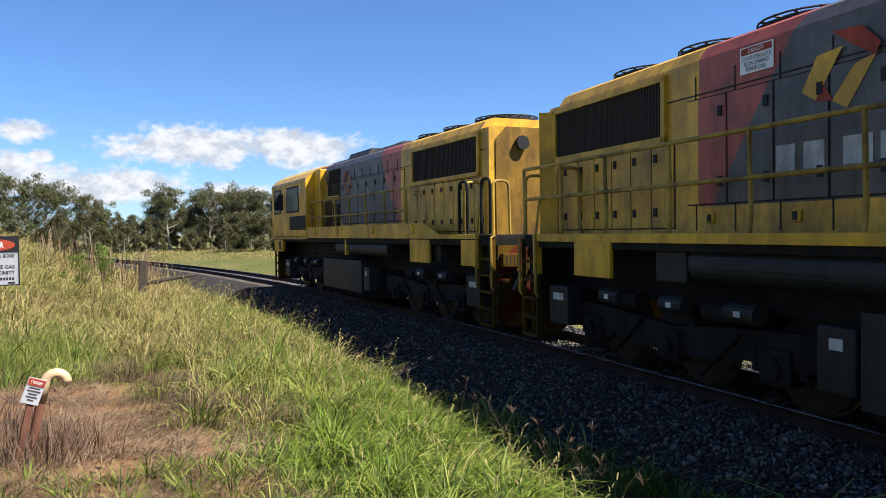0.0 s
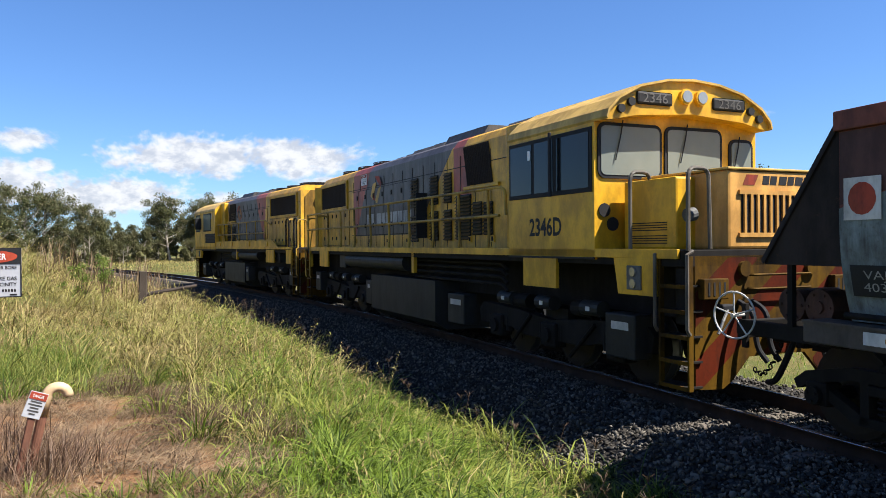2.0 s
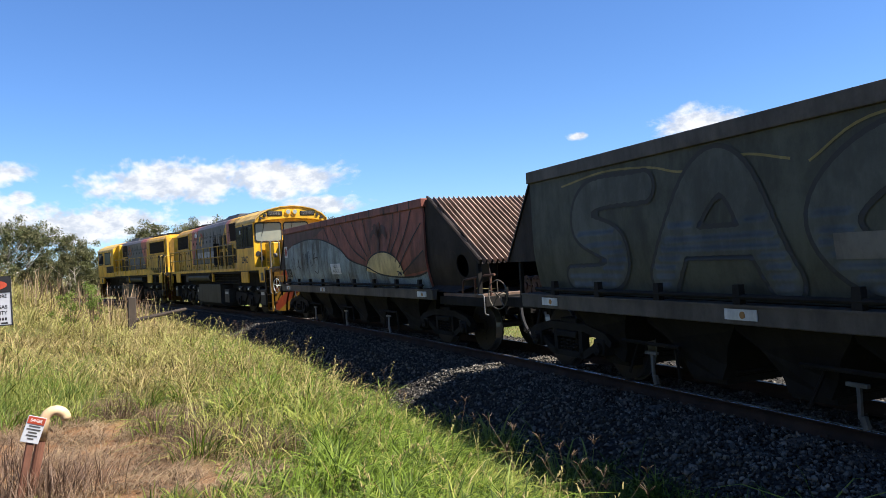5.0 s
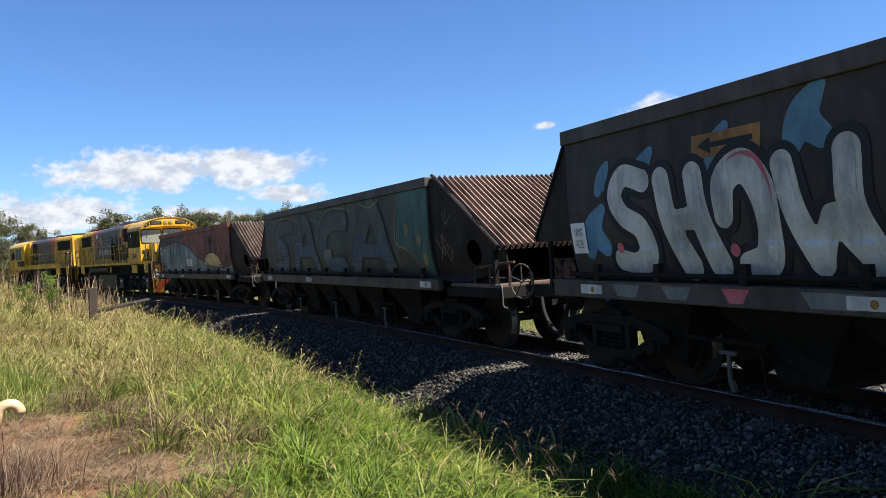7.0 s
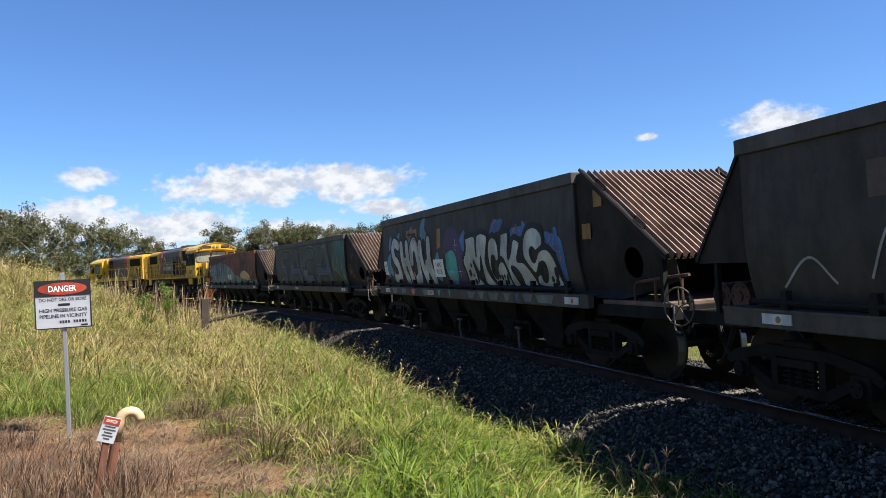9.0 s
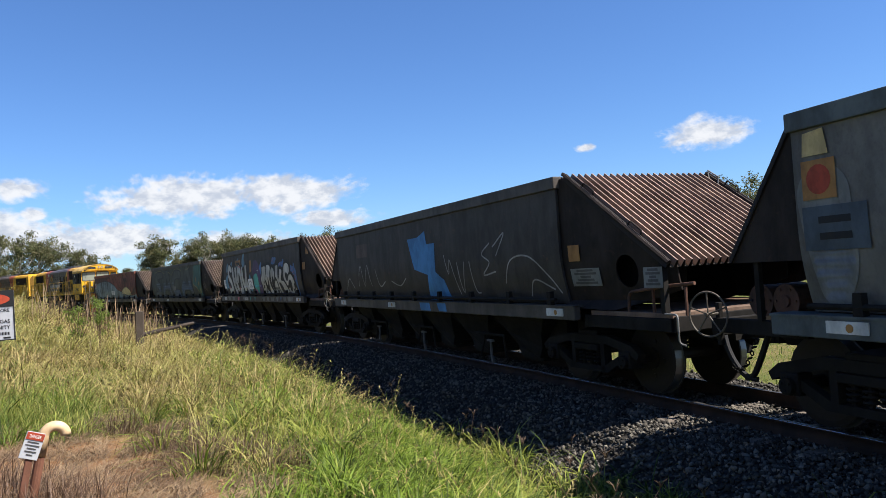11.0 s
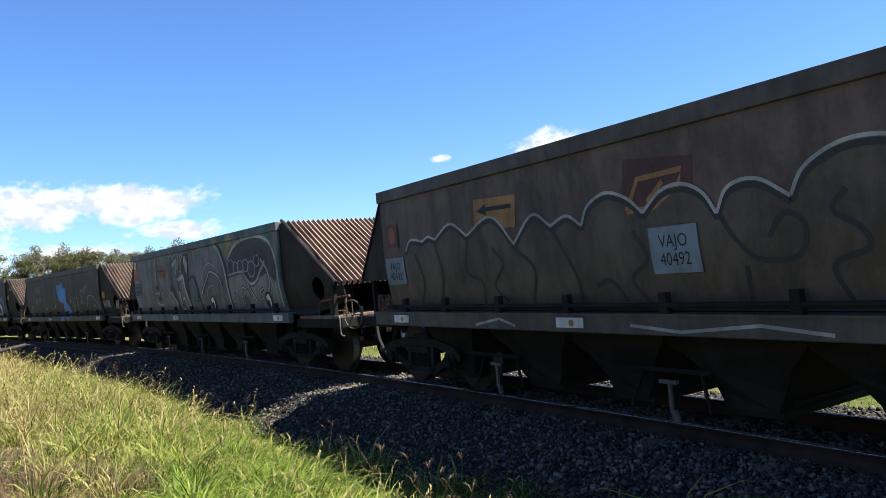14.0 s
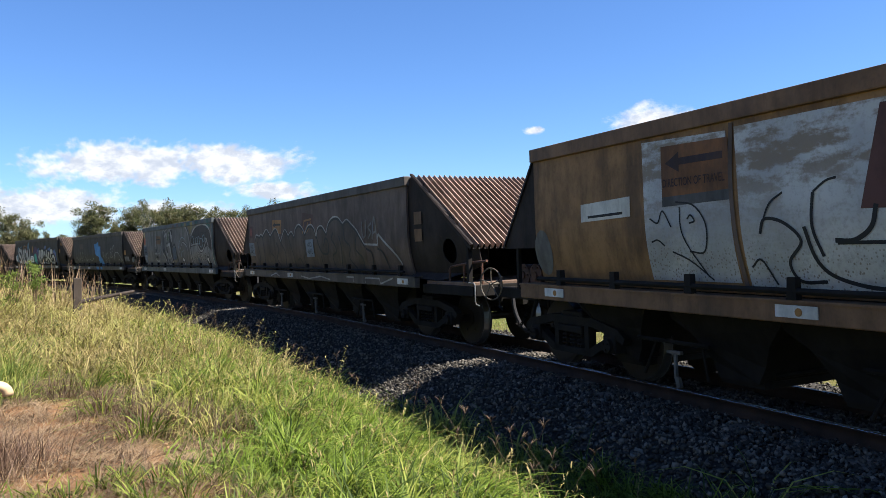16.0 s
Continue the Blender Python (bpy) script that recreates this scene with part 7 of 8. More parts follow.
def sunset_wagon(w):
    tagged(w, "coal hopper wagon painted with a sunset over blue hills")
    clothe(w, M["mural_red"])
    hill = [(0.0, 2.15), (1.1, 2.42), (2.6, 2.52), (3.9, 2.47), (4.8, 2.34), (5.7, 2.13), (6.4, 1.85), (7.5, 1.67)]
    low = [(8.3, 1.49), (9.4, 1.42), (10.3, 1.44), (10.84, 1.52)]
    top = glide(hill + low, 4)
    field(w, "painted_hill", top + [(10.84, 1.2), (0.01, 1.2)], M["mural_blue"], 1, "faded blue-grey painted hills")
    field(w, "dark_sky", [(0.01, 2.18), (0.01, 2.79), (4.4, 2.79), (3.2, 2.5)] + [(2.6, 2.53), (1.1, 2.43)], M["mural_dark"], 1, "maroon painted sky")
    field(w, "dark_sky", [(9.66, 1.46), (10.84, 1.56), (10.84, 1.95), (10.2, 1.78)], M["mural_dark"], 1)
    field(w, "painted_sun", arc(8.55, 1.5, 1.10, 0.49, 172, 10, 18) + [(9.66, 1.42), (8.4, 1.47)], M["mural_sun"], 2, "cream painted half sun")
    line(w, "sun_rim", arc(8.55, 1.5, 1.10, 0.49, 172, 8, 18), 0.035, M["ink"], 4, smooth=False)
    line(w, "hill_rim", hill[1:] + low, 0.035, M["ink"], 4)
    rays = [((4.8, 2.37), (4.34, 2.79)), ((5.68, 2.15), (5.35, 2.5), (4.96, 2.79)), ((7.53, 1.81), (6.6, 2.15), (5.75, 2.79)), ((7.65, 1.90), (7.1, 2.3), (6.65, 2.79)),
            ((7.9, 1.96), (7.65, 2.35), (7.45, 2.79)), ((8.9, 1.96), (9.2, 2.4), (9.35, 2.79)), ((9.05, 1.9), (9.6, 2.4), (9.75, 2.79)), ((9.3, 1.75), (9.9, 2.3), (10.3, 2.79)),
            ((9.45, 1.62), (10.2, 2.15), (10.75, 2.5)), ((9.6, 1.5), (10.2, 1.72), (10.8, 1.95))]
    for r in rays:
        line(w, "painted_ray", r, 0.032, M["ink"], 3)
    for d in (4.2, 4.75, 5.45, 6.35, 7.3, 8.0, 8.9, 9.7, 10.3):
        bm = box(bmesh.new(), -1.378, -1.3755, WF - d - 0.02, WF - d + 0.02, 2.80, 2.97)
        part("rail_stripe", bm, M["ink"], w)
    for ob in w.children:
        if ob.name.startswith("top_rail"):
            ob.material_slots[0].link = "OBJECT"
            ob.material_slots[0].material = M["mural_red"]
        if ob.name.startswith(("release_lever", "handbrake_wheel")):
            ob.material_slots[0].link = "OBJECT"
            ob.material_slots[0].material = M["tube"] if ob.name.startswith("release") else M["dull_white"]
    # faded palm in a warm panel
    field(w, "palm_trunk", [(8.28, 1.98), (8.45, 1.98), (8.5, 2.3), (8.36, 2.3)], M["mural_dark"], 4)
    for a, b in ((-0.5, 2.42), (-0.3, 2.62), (0.1, 2.66), (0.42, 2.55), (0.5, 2.38), (-0.15, 2.5), (0.22, 2.48)):
        line(w, "palm_frond", [(8.42, 2.32), (8.42 + a * 0.5, (2.36 + b) / 2 + 0.08), (8.42 + a, b - 0.08)], 0.11, M["mural_dark"], 4)
    plate(w, 4.78, 5.6, 1.50, 1.78, "YAJO\n40352", M["dull_white"], M["ink"], "white code plate")
    plate(w, 0.1, 0.7, 1.42, 1.68, "VAJO\n40352", M["ink"], M["art_line"], "black panel with stencilled code")
    s = plate(w, 0.06, 0.42, 2.05, 2.40, "", M["dull_white"], M["ink"], "white plate with a red disc")
    blob(w, "red_disc", 0.24, 2.225, 0.135, M["red"], 7)
    tag = [[(0.7, 1.66), (0.8, 2.0), (0.95, 1.68)], [(0.95, 1.85), (1.15, 2.02), (1.2, 1.66)], [(1.45, 1.72), (1.75, 1.98), (1.55, 1.8), (1.85, 1.65)], [(2.0, 1.65), (2.23, 2.17), (2.3, 1.8), (2.5, 2.12), (2.52, 1.67)],
           [(2.55, 1.7), (2.76, 2.2), (2.98, 1.72)], [(3.1, 1.75), (3.4, 2.11), (3.2, 1.95), (3.65, 1.98), (3.72, 1.75), (3.5, 1.54), (3.2, 1.6)]]
    for t in tag:
        line(w, "scrawl", t, 0.028, M["ink"], 4)
    lettering("sprayed_letters", "TM", 0.10, on_side(skin(4), WF - 9.42, 1.50), M["ink"], w, 0.02, width=0.24)


def green_wagon(w):
    tagged(w, "coal hopper wagon with faded green-grey graffiti letters")
    clothe(w, M["side_green"])
    field(w, "teal_field", [(9.62, 2.79), (10.84, 2.79), (10.84, 1.22), (10.5, 1.3), (9.9, 1.72), (9.45, 1.86), (9.55, 2.3)], M["art_teal_dull"], 1, "dull teal sprayed field")
    words = ([[(2.7, 2.48, .16), (1.6, 2.46, .18), (1.35, 2.1, .2), (2.05, 1.8, .22), (1.9, 1.46, .16), (1.0, 1.42, .14)]], [[(2.9, 1.42, .2), (3.6, 2.38, .24), (4.1, 2.4, .2), (4.6, 1.42, .2)], [(3.3, 1.8, .14), (4.3, 1.8, .14)]],
             [[(6.7, 2.42, .2), (5.75, 2.42, .22), (5.2, 1.98, .24), (5.55, 1.5, .2), (6.5, 1.44, .18)]], [[(7.2, 1.42, .24), (8.0, 2.42, .26), (8.5, 2.44, .24), (9.05, 1.42, .24)], [(7.7, 1.74, .14), (8.8, 1.72, .14)]])
    for i, paths in enumerate(words):
        bubble(w, "letter_rim", paths, 0.05, M["ink_soft"], skin(2 + 0.25 * i), 0.05)
        bubble(w, "sprayed_letter", paths, 0.0, M["side_grey_green"], skin(3.2 + 0.25 * i), 0.05)
    for t in ([(0.9, 2.66), (1.9, 2.74), (2.8, 2.68), (3.4, 2.56), (4.2, 2.62), (4.8, 2.5)], [(5.0, 2.45), (5.6, 2.72), (6.6, 2.72), (7.1, 2.6)]):
        line(w, "sprayed_rim", t, 0.025, M["art_ochre"], 1)
    line(w, "sprayed_rim", [(9.62, 2.76), (9.5, 2.3), (9.45, 1.86), (9.95, 1.7), (10.6, 1.28)], 0.035, M["art_ochre"], 4)
    for d, z in ((9.95, 2.09), (10.46, 1.88), (10.62, 1.53)):
        blob(w, "ochre_dot", d, z, 0.09, M["art_ochre"], 4, 0.12)
    line(w, "sprayed_rim", [(7.7, 2.74), (8.2, 2.62), (8.8, 2.76)], 0.03, M["art_ochre"], 4)
    plate(w, 5.2, 5.8, 1.60, 1.82, "", M["art_grey"], M["ink"], "worn grey code plate")
    for t in ([(11.0, 1.9), (11.25, 1.6), (11.2, 1.95), (11.4, 1.7)], [(11.1, 1.5), (11.25, 1.75), (11.4, 1.5), (11.5, 1.7)], [(11.35, 2.1), (11.36, 2.35)], [(11.25, 2.3), (11.36, 2.12), (11.5, 2.28)]):
        part("scrawl", stroke(bmesh.new(), [spot(*p) for p in glide(t)], 0.018, -1.30), M["art_faint"], w)


def graffiti_wagon(w):
    tagged(w, "coal hopper wagon with large silver and blue graffiti letters")
    clothe(w, M["side_dark"])
    for d, z, r in ((0.55, 1.7, 0.32), (0.75, 2.3, 0.2), (1.5, 2.3, 0.25), (2.6, 2.42, 0.22), (3.6, 2.5, 0.3), (4.4, 1.6, 0.35), (6.15, 2.1, 0.25)):
        k = int(d * 10) % 5 - 2
        bubble(w, "blue_spray", [[(d - 0.5 * r, z - 0.5 * r, 0.35 * r), (d + 0.1 * k * r, z + 0.2 * r, 0.5 * r), (d + 0.5 * r, z + 0.9 * r, 0.22 * r)], [(d, z, 0.45 * r), (d + 0.5 * r, z - 0.4 * r, 0.35 * r)]], 0, M["art_blue"] if d > 5 else M["art_sky"], skin(0.5))
    show = (("S", [[(1.48, 2.24, 0.12), (1.15, 2.32, 0.12), (0.98, 2.12, 0.13), (1.12, 1.9, 0.12), (1.4, 1.75, 0.13), (1.48, 1.5, 0.15), (1.28, 1.38, 0.12), (0.98, 1.42, 0.12)]]),
            ("H", [[(1.78, 2.22, 0.13), (1.88, 1.8, 0.13), (2.1, 1.36, 0.15)], [(2.25, 2.22, 0.13), (2.32, 1.85, 0.13), (2.5, 1.38, 0.15)], [(1.9, 1.8, 0.11), (2.3, 1.82, 0.11)]]),
            ("O", [[(2.64, 1.82, 0.12), (2.66, 2.12, 0.15), (2.9, 2.24, 0.15), (3.1, 2.02, 0.15), (3.16, 1.7, 0.13), (3.1, 1.42, 0.15), (2.86, 1.36, 0.12)]]),
            ("W", [[(3.34, 2.2, 0.12), (3.45, 1.8, 0.12), (3.64, 1.4, 0.13)], [(3.64, 1.4, 0.12), (3.8, 1.75, 0.10)], [(3.97, 2.24, 0.13), (3.99, 1.8, 0.13), (4.17, 1.38, 0.15)], [(3.8, 1.75, 0.09), (4.12, 1.42, 0.12)]]))
    for i, (ch, paths) in enumerate(show):
        bubble_letter(w, paths, 0.25 * i)
    line(w, "pink_edge", [(2.6, 2.0), (2.75, 2.3), (3.05, 2.3), (3.2, 1.95), (3.15, 1.45)], 0.05, M["art_pink"], 4)
    for d, z in ((0.95, 2.1), (1.0, 1.55), (1.35, 1.4), (2.72, 1.5)):
        blob(w, "pink_dot", d, z, 0.06, M["art_pink"], 4)
    # plain purple and teal shapes between the two words
    bubble(w, "purple_shape", [[(5.2, 2.05, .22), (5.35, 2.25, .22), (5.65, 2.22, .22), (5.9, 1.95, .22), (6.05, 1.6, .22), (6.1, 1.32, .22)], [(5.2, 1.32, .15), (5.9, 1.4, .2)]], 0, M["art_purple"], skin(1))
    bubble(w, "teal_shape", [[(5.2, 1.85, .10), (5.55, 1.82, .17), (5.58, 1.55, .16), (5.5, 1.35, .14)], [(5.2, 1.85, .08), (5.22, 1.6, .14), (5.4, 1.45, .14)], [(5.32, 1.78, .14), (5.4, 1.6, .16)]], 0, M["art_teal"], skin(2))
    line(w, "pink_edge", [(5.2, 1.43), (5.32, 1.36), (5.42, 1.27)], 0.07, M["art_pink"], 3)
    for d, z in ((5.75, 2.1), (5.9, 1.55)):
        for a, b in (((-0.1, 0), (0.1, 0)), ((0, -0.12), (0, 0.12))):
            line(w, "sparkle", [(d + a[0], z + a[1]), (d + b[0], z + b[1])], 0.012, M["dull_white"], 4, smooth=False)
    letter_m = [(6.36, 2.21), (6.83, 2.23), (6.88, 1.96), (6.91, 1.83), (6.98, 2.24), (7.46, 2.22), (7.42, 1.96), (7.33, 1.72), (7.46, 1.46), (7.69, 1.28), (7.23, 1.28), (7.16, 1.47), (7.13, 1.84), (6.99, 1.52), (6.71, 1.78), (6.83, 1.47), (7.08, 1.28), (6.37, 1.28), (6.27, 1.54), (6.17, 1.76), (6.34, 1.96)]
    letter_c = [(7.74, 2.18), (7.9, 2.12), (7.99, 1.96), (7.97, 1.76), (7.84, 1.72), (7.79, 1.81), (7.69, 1.82), (7.61, 1.71), (7.62, 1.52), (7.75, 1.41), (7.86, 1.47), (7.87, 1.61), (8.07, 1.73), (8.22, 1.66), (8.31, 1.46), (8.39, 1.28), (7.83, 1.28), (7.63, 1.4), (7.51, 1.65), (7.5, 1.96), (7.59, 2.13)]
    letter_k = [(8.13, 2.21), (8.45, 2.21), (8.4, 1.9), (8.4, 1.75), (8.53, 1.87), (8.66, 2.09), (8.87, 2.05), (8.91, 1.98), (8.76, 1.73), (9.0, 1.69), (9.22, 1.55), (9.41, 1.33), (9.31, 1.28), (8.92, 1.28), (8.83, 1.45), (8.65, 1.59), (8.47, 1.6), (8.63, 1.4), (8.72, 1.28), (8.43, 1.28), (8.32, 1.57), (8.17, 1.77), (8.04, 1.81), (8.1, 2.04)]
    letter_s = [(9.76, 1.94), (9.53, 1.86), (9.45, 1.9), (9.36, 1.92), (9.29, 1.85), (9.34, 1.72), (9.45, 1.69), (9.63, 1.85), (9.87, 1.89), (10.06, 1.8), (10.18, 1.64), (10.24, 1.45), (10.25, 1.28), (9.51, 1.28), (9.43, 1.43), (9.58, 1.49), (9.64, 1.38), (9.75, 1.37), (9.83, 1.49), (9.82, 1.63), (9.73, 1.68), (9.58, 1.64), (9.47, 1.52), (9.37, 1.5), (9.15, 1.66), (9.03, 1.81), (9.06, 2.04), (9.2, 2.21), (9.47, 2.26), (9.69, 2.18), (9.78, 2.05)]
    for i, shape in enumerate((letter_m, letter_c, letter_k, letter_s)):
        block_letter(w, shape, 0.25 * i)
    for d, z, r, rz in ((6.48, 1.52, .075, .075), (6.58, 1.67, .045, .045), (6.69, 1.35, .06, .06), (6.64, 1.47, .03, .03), (6.82, 1.42, .04, .1), (7.91, 1.44, .035, .04), (8.01, 1.43, .05, .05), (8.12, 1.45, .035, .04),
                        (8.14, 1.33, .06, .06), (8.24, 1.4, .045, .11), (9.97, 1.4, .05, .05), (10.11, 1.36, .06, .06), (10.14, 1.50, .07, .1), (10.0, 1.29, .09, .06)):
        blob(w, "black_dot", d, z, r, M["ink"], 6, rz)
    for paths in ([[(7.68, 2.24, .08), (7.85, 2.36, .12), (8.05, 2.36, .1)], [(8.12, 2.44, .05), (8.19, 2.42, .05)]], [[(8.6, 2.2, .08), (8.82, 2.2, .1), (9.0, 2.22, .08)], [(9.07, 2.33, .05), (9.11, 2.29, .05)]],
                  [[(9.9, 2.06, .1), (10.1, 1.98, .12), (10.3, 1.9, .13), (10.34, 1.55, .12), (10.34, 1.3, .12)], [(10.2, 2.16, .06), (10.22, 2.12, .06)]]):
        bubble(w, "blue_spray", paths, 0, M["art_blue"], skin(0.8))
    for t in ([(7.75, 2.4), (7.82, 2.33), (7.9, 2.42), (7.98, 2.46)], [(8.0, 2.3), (8.08, 2.33)], [(8.65, 2.3), (8.7, 2.22), (8.82, 2.34)], [(8.9, 2.24), (9.0, 2.2)], [(10.0, 2.0), (10.08, 2.04), (10.12, 2.12)], [(10.1, 1.92), (10.24, 1.95)], [(10.2, 1.85), (10.36, 1.82)], [(10.3, 1.68), (10.38, 1.76)]):
        line(w, "pink_flash", t, 0.022, M["art_pink"], 4)
    for a, b, mt in ((0.9, 1.4, "art_silver_dull"), (1.75, 2.2, "art_silver_dull"), (2.6, 2.95, "art_pink"), (3.5, 4.1, "art_silver_dull"), (6.4, 6.85, "art_silver_dull"), (7.0, 7.3, "art_silver_dull"), (7.5, 8.0, "art_silver_dull"),
                     (8.2, 8.5, "art_silver_dull"), (9.0, 9.4, "art_silver_dull"), (9.5, 10.15, "art_silver_dull"), (4.6, 4.8, "art_teal"), (5.3, 5.45, "art_teal"), (8.7, 8.85, "art_blue")):
        field(w, "sill_spray", [(a, 1.16), (b, 1.16), (b - 0.08, 1.03), (a + 0.1, 1.03)], M[mt], 0, x=-1.3885)
    field(w, "arrow_board", [(2.25, 2.36), (3.12, 2.36), (3.14, 2.58), (2.27, 2.58)], M["art_orange"], 1)
    field(w, "arrow", [(2.34, 2.47), (2.52, 2.55), (2.52, 2.495), (3.04, 2.495), (3.04, 2.445), (2.52, 2.445), (2.52, 2.39)], M["ink"], 1.8)
    field(w, "orange_patch", [(4.55, 2.05), (4.8, 2.1), (4.85, 2.5), (4.6, 2.5)], M["art_orange"], 0.8)
    plate(w, 4.28, 4.95, 1.44, 1.83, "YAMO\n42136", M["white"], M["ink"], "white code plate")
    plate(w, 0.06, 0.36, 1.50, 1.86, "YAMO\n42136", M["white"], M["ink"], "white code plate")
    for z, mt in ((2.2, "art_orange"), (2.36, "art_orange")):
        field(w, "ochre_tag", [(10.98, z - 0.22), (11.2, z - 0.22), (11.2, z), (10.98, z)] if z < 2.3 else [(11.3, 2.42), (11.5, 2.42), (11.5, 2.66), (11.3, 2.66)], M[mt], 0, x=-1.30)


def blue_patch_wagon(w):
    tagged(w, "dark coal hopper wagon with a bright blue painted-out patch")
    clothe(w, M["side_dark"])
    b = [(5.15, 2.45), (5.7, 2.46), (6.1, 2.56), (6.15, 2.3), (6.55, 2.3), (6.5, 1.75), (6.85, 1.58), (7.0, 1.21), (5.95, 1.21), (6.1, 1.7), (5.45, 1.82)]
    field(w, "blue_patch", b, M["art_blue_bright"], 1, "bright blue painted-out patch")
    field(w, "blue_patch", [(5.75, 1.17), (6.25, 1.17), (6.3, 1.01), (5.8, 1.01)], M["art_blue_bright"], 0, x=-1.3885)
    field(w, "blue_patch", [(6.6, 1.17), (7.0, 1.17), (7.05, 1.01), (6.7, 1.01)], M["art_blue_bright"], 0, x=-1.3885)
    for t in ([(6.95, 2.05), (7.1, 1.7), (7.2, 1.95), (7.45, 1.32)], [(7.5, 1.9), (7.6, 1.35), (7.8, 1.9)], [(8.0, 1.9), (8.1, 1.4), (8.25, 1.35)], [(8.8, 2.17), (8.5, 2.0), (8.75, 1.85), (8.5, 1.65), (8.95, 1.7)],
              [(8.9, 2.1), (9.3, 2.3), (9.0, 1.95)], [(9.2, 1.5), (9.45, 1.86), (10.0, 1.9), (10.5, 1.6), (10.75, 1.35)], [(9.9, 1.3), (10.1, 1.55), (10.6, 1.4)], [(0.5, 1.4), (0.9, 1.7), (1.2, 1.45)],
              [(1.6, 1.5), (1.9, 2.0), (2.1, 1.5), (2.4, 2.0), (2.6, 1.5)], [(3.0, 1.9), (3.2, 1.5), (3.6, 1.6)], [(4.0, 1.6), (4.5, 1.5), (4.9, 1.65)]):
        line(w, "scrawl", t, 0.026, M["art_line"], 2)
    field(w, "ochre_tag", [(1.65, 2.2), (2.5, 2.2), (2.5, 2.52), (1.65, 2.52)], M["side_rust"], 1)
    field(w, "ochre_tag", [(11.0, 1.78), (11.24, 1.78), (11.24, 2.0), (11.0, 2.0)], M["art_orange"], 0, x=-1.30)
    notice(w, 11.0, 11.6, 1.44, 1.68, -1.30, "white notice on the end sheet")
    notice(w, 12.62, 12.95, 1.42, 1.66, -1.34, "white notice under the end roof")


def silver_wagon(w):
    tagged(w, "grey coal hopper wagon with faded silver graffiti")
    clothe(w, M["side_grey"], M["sill_blue"])
    pale = M["art_line"]
    field(w, "silver_field", [(8.06, 2.04), (8.94, 2.09), (9.33, 1.83), (9.64, 1.87), (10.2, 2.0), (10.62, 1.8), (10.6, 1.25), (7.99, 1.25)], M["art_silver_dull"], 1, "dull silver sprayed field")
    field(w, "dark_ground", glide([(8.08, 2.4), (8.5, 2.62), (9.2, 2.74), (10.0, 2.72), (10.5, 2.5), (10.68, 2.1)]) + [(10.62, 1.8), (10.2, 2.0), (9.64, 1.87), (9.33, 1.83), (8.94, 2.09), (8.06, 2.04)], M["side_dark"], 0.8)
    arch = [(7.3, 2.78), (7.5, 2.66), (7.68, 2.46), (7.86, 2.15), (7.95, 1.79), (7.98, 1.26)]
    line(w, "dark_rim", [(a + 0.04, b) for a, b in arch], 0.15, M["ink_soft"], 2)
    line(w, "sprayed_rim", arch, 0.085, pale, 3)
    arch = [(8.09, 2.4), (8.5, 2.64), (8.95, 2.76), (9.7, 2.79), (10.4, 2.62), (10.72, 2.1), (10.74, 1.3)]
    line(w, "sprayed_rim", arch, 0.06, pale, 3)
    line(w, "ochre_rim", [(a, b + 0.05) for a, b in arch[:4]], 0.03, M["art_ochre"], 2)
    field(w, "ochre_wedge", [(7.62, 2.79), (8.4, 2.79), (7.95, 2.46)], M["art_ochre"], 1)
    block = [(8.06, 2.04), (8.92, 2.09), (9.01, 1.98), (9.51, 1.4)]
    line(w, "dark_rim", block, 0.11, M["ink_soft"], 1.6)
    for t, wd in ((block, 0.045), ([(8.69, 1.27), (8.78, 1.71), (9.02, 1.7), (9.21, 1.47)], 0.04), ([(9.04, 2.0), (9.33, 1.81), (9.64, 1.86), (9.9, 2.05), (10.15, 2.25)], 0.06), ([(9.95, 2.3), (10.25, 2.05), (10.3, 1.75), (10.15, 1.6)], 0.06),
                  ([(9.7, 1.3), (9.75, 1.6), (9.95, 1.7)], 0.03), ([(8.2, 1.3), (8.3, 1.6), (8.55, 1.5)], 0.03), ([(6.16, 1.67), (6.65, 2.03), (6.89, 2.18), (7.43, 2.03), (7.64, 1.77)], 0.05),):
        line(w, "dark_rim", t, wd + 0.06, M["side_dark"], 2)
        line(w, "sprayed_rim", t, wd, pale, 3)
    field(w, "arrow_board", [(2.49, 2.57), (3.29, 2.51), (3.27, 2.17), (2.44, 2.2)], M["art_orange_dull"], 0.8)
    field(w, "arrow", [(2.5, 2.4), (2.65, 2.44), (2.64, 2.41), (3.15, 2.42), (3.15, 2.38), (2.64, 2.36), (2.63, 2.33)], M["ink_soft"], 1.6)
    line(w, "sprayed_rim", [(2.38, 2.79), (2.39, 2.48), (2.4, 2.0)], 0.07, pale, 4)
    line(w, "sprayed_rim", [(3.93, 2.47), (4.1, 2.52), (4.36, 2.6), (4.31, 2.33), (4.28, 2.26)], 0.09, pale, 4)
    line(w, "sprayed_rim", [(4.33, 2.1), (4.54, 2.1), (4.82, 2.16), (4.9, 1.99), (5.02, 1.66), (5.14, 1.3)], 0.10, pale, 4)
    line(w, "sprayed_rim", [(4.27, 1.86), (4.31, 1.51), (4.39, 1.32), (4.63, 1.31)], 0.06, pale, 4)
    line(w, "sprayed_rim", [(4.6, 1.55), (4.77, 1.59), (4.82, 1.5), (4.85, 1.3)], 0.06, pale, 4)
    line(w, "sprayed_rim", [(3.63, 1.77), (3.9, 1.66), (4.09, 1.41)], 0.08, pale, 4)
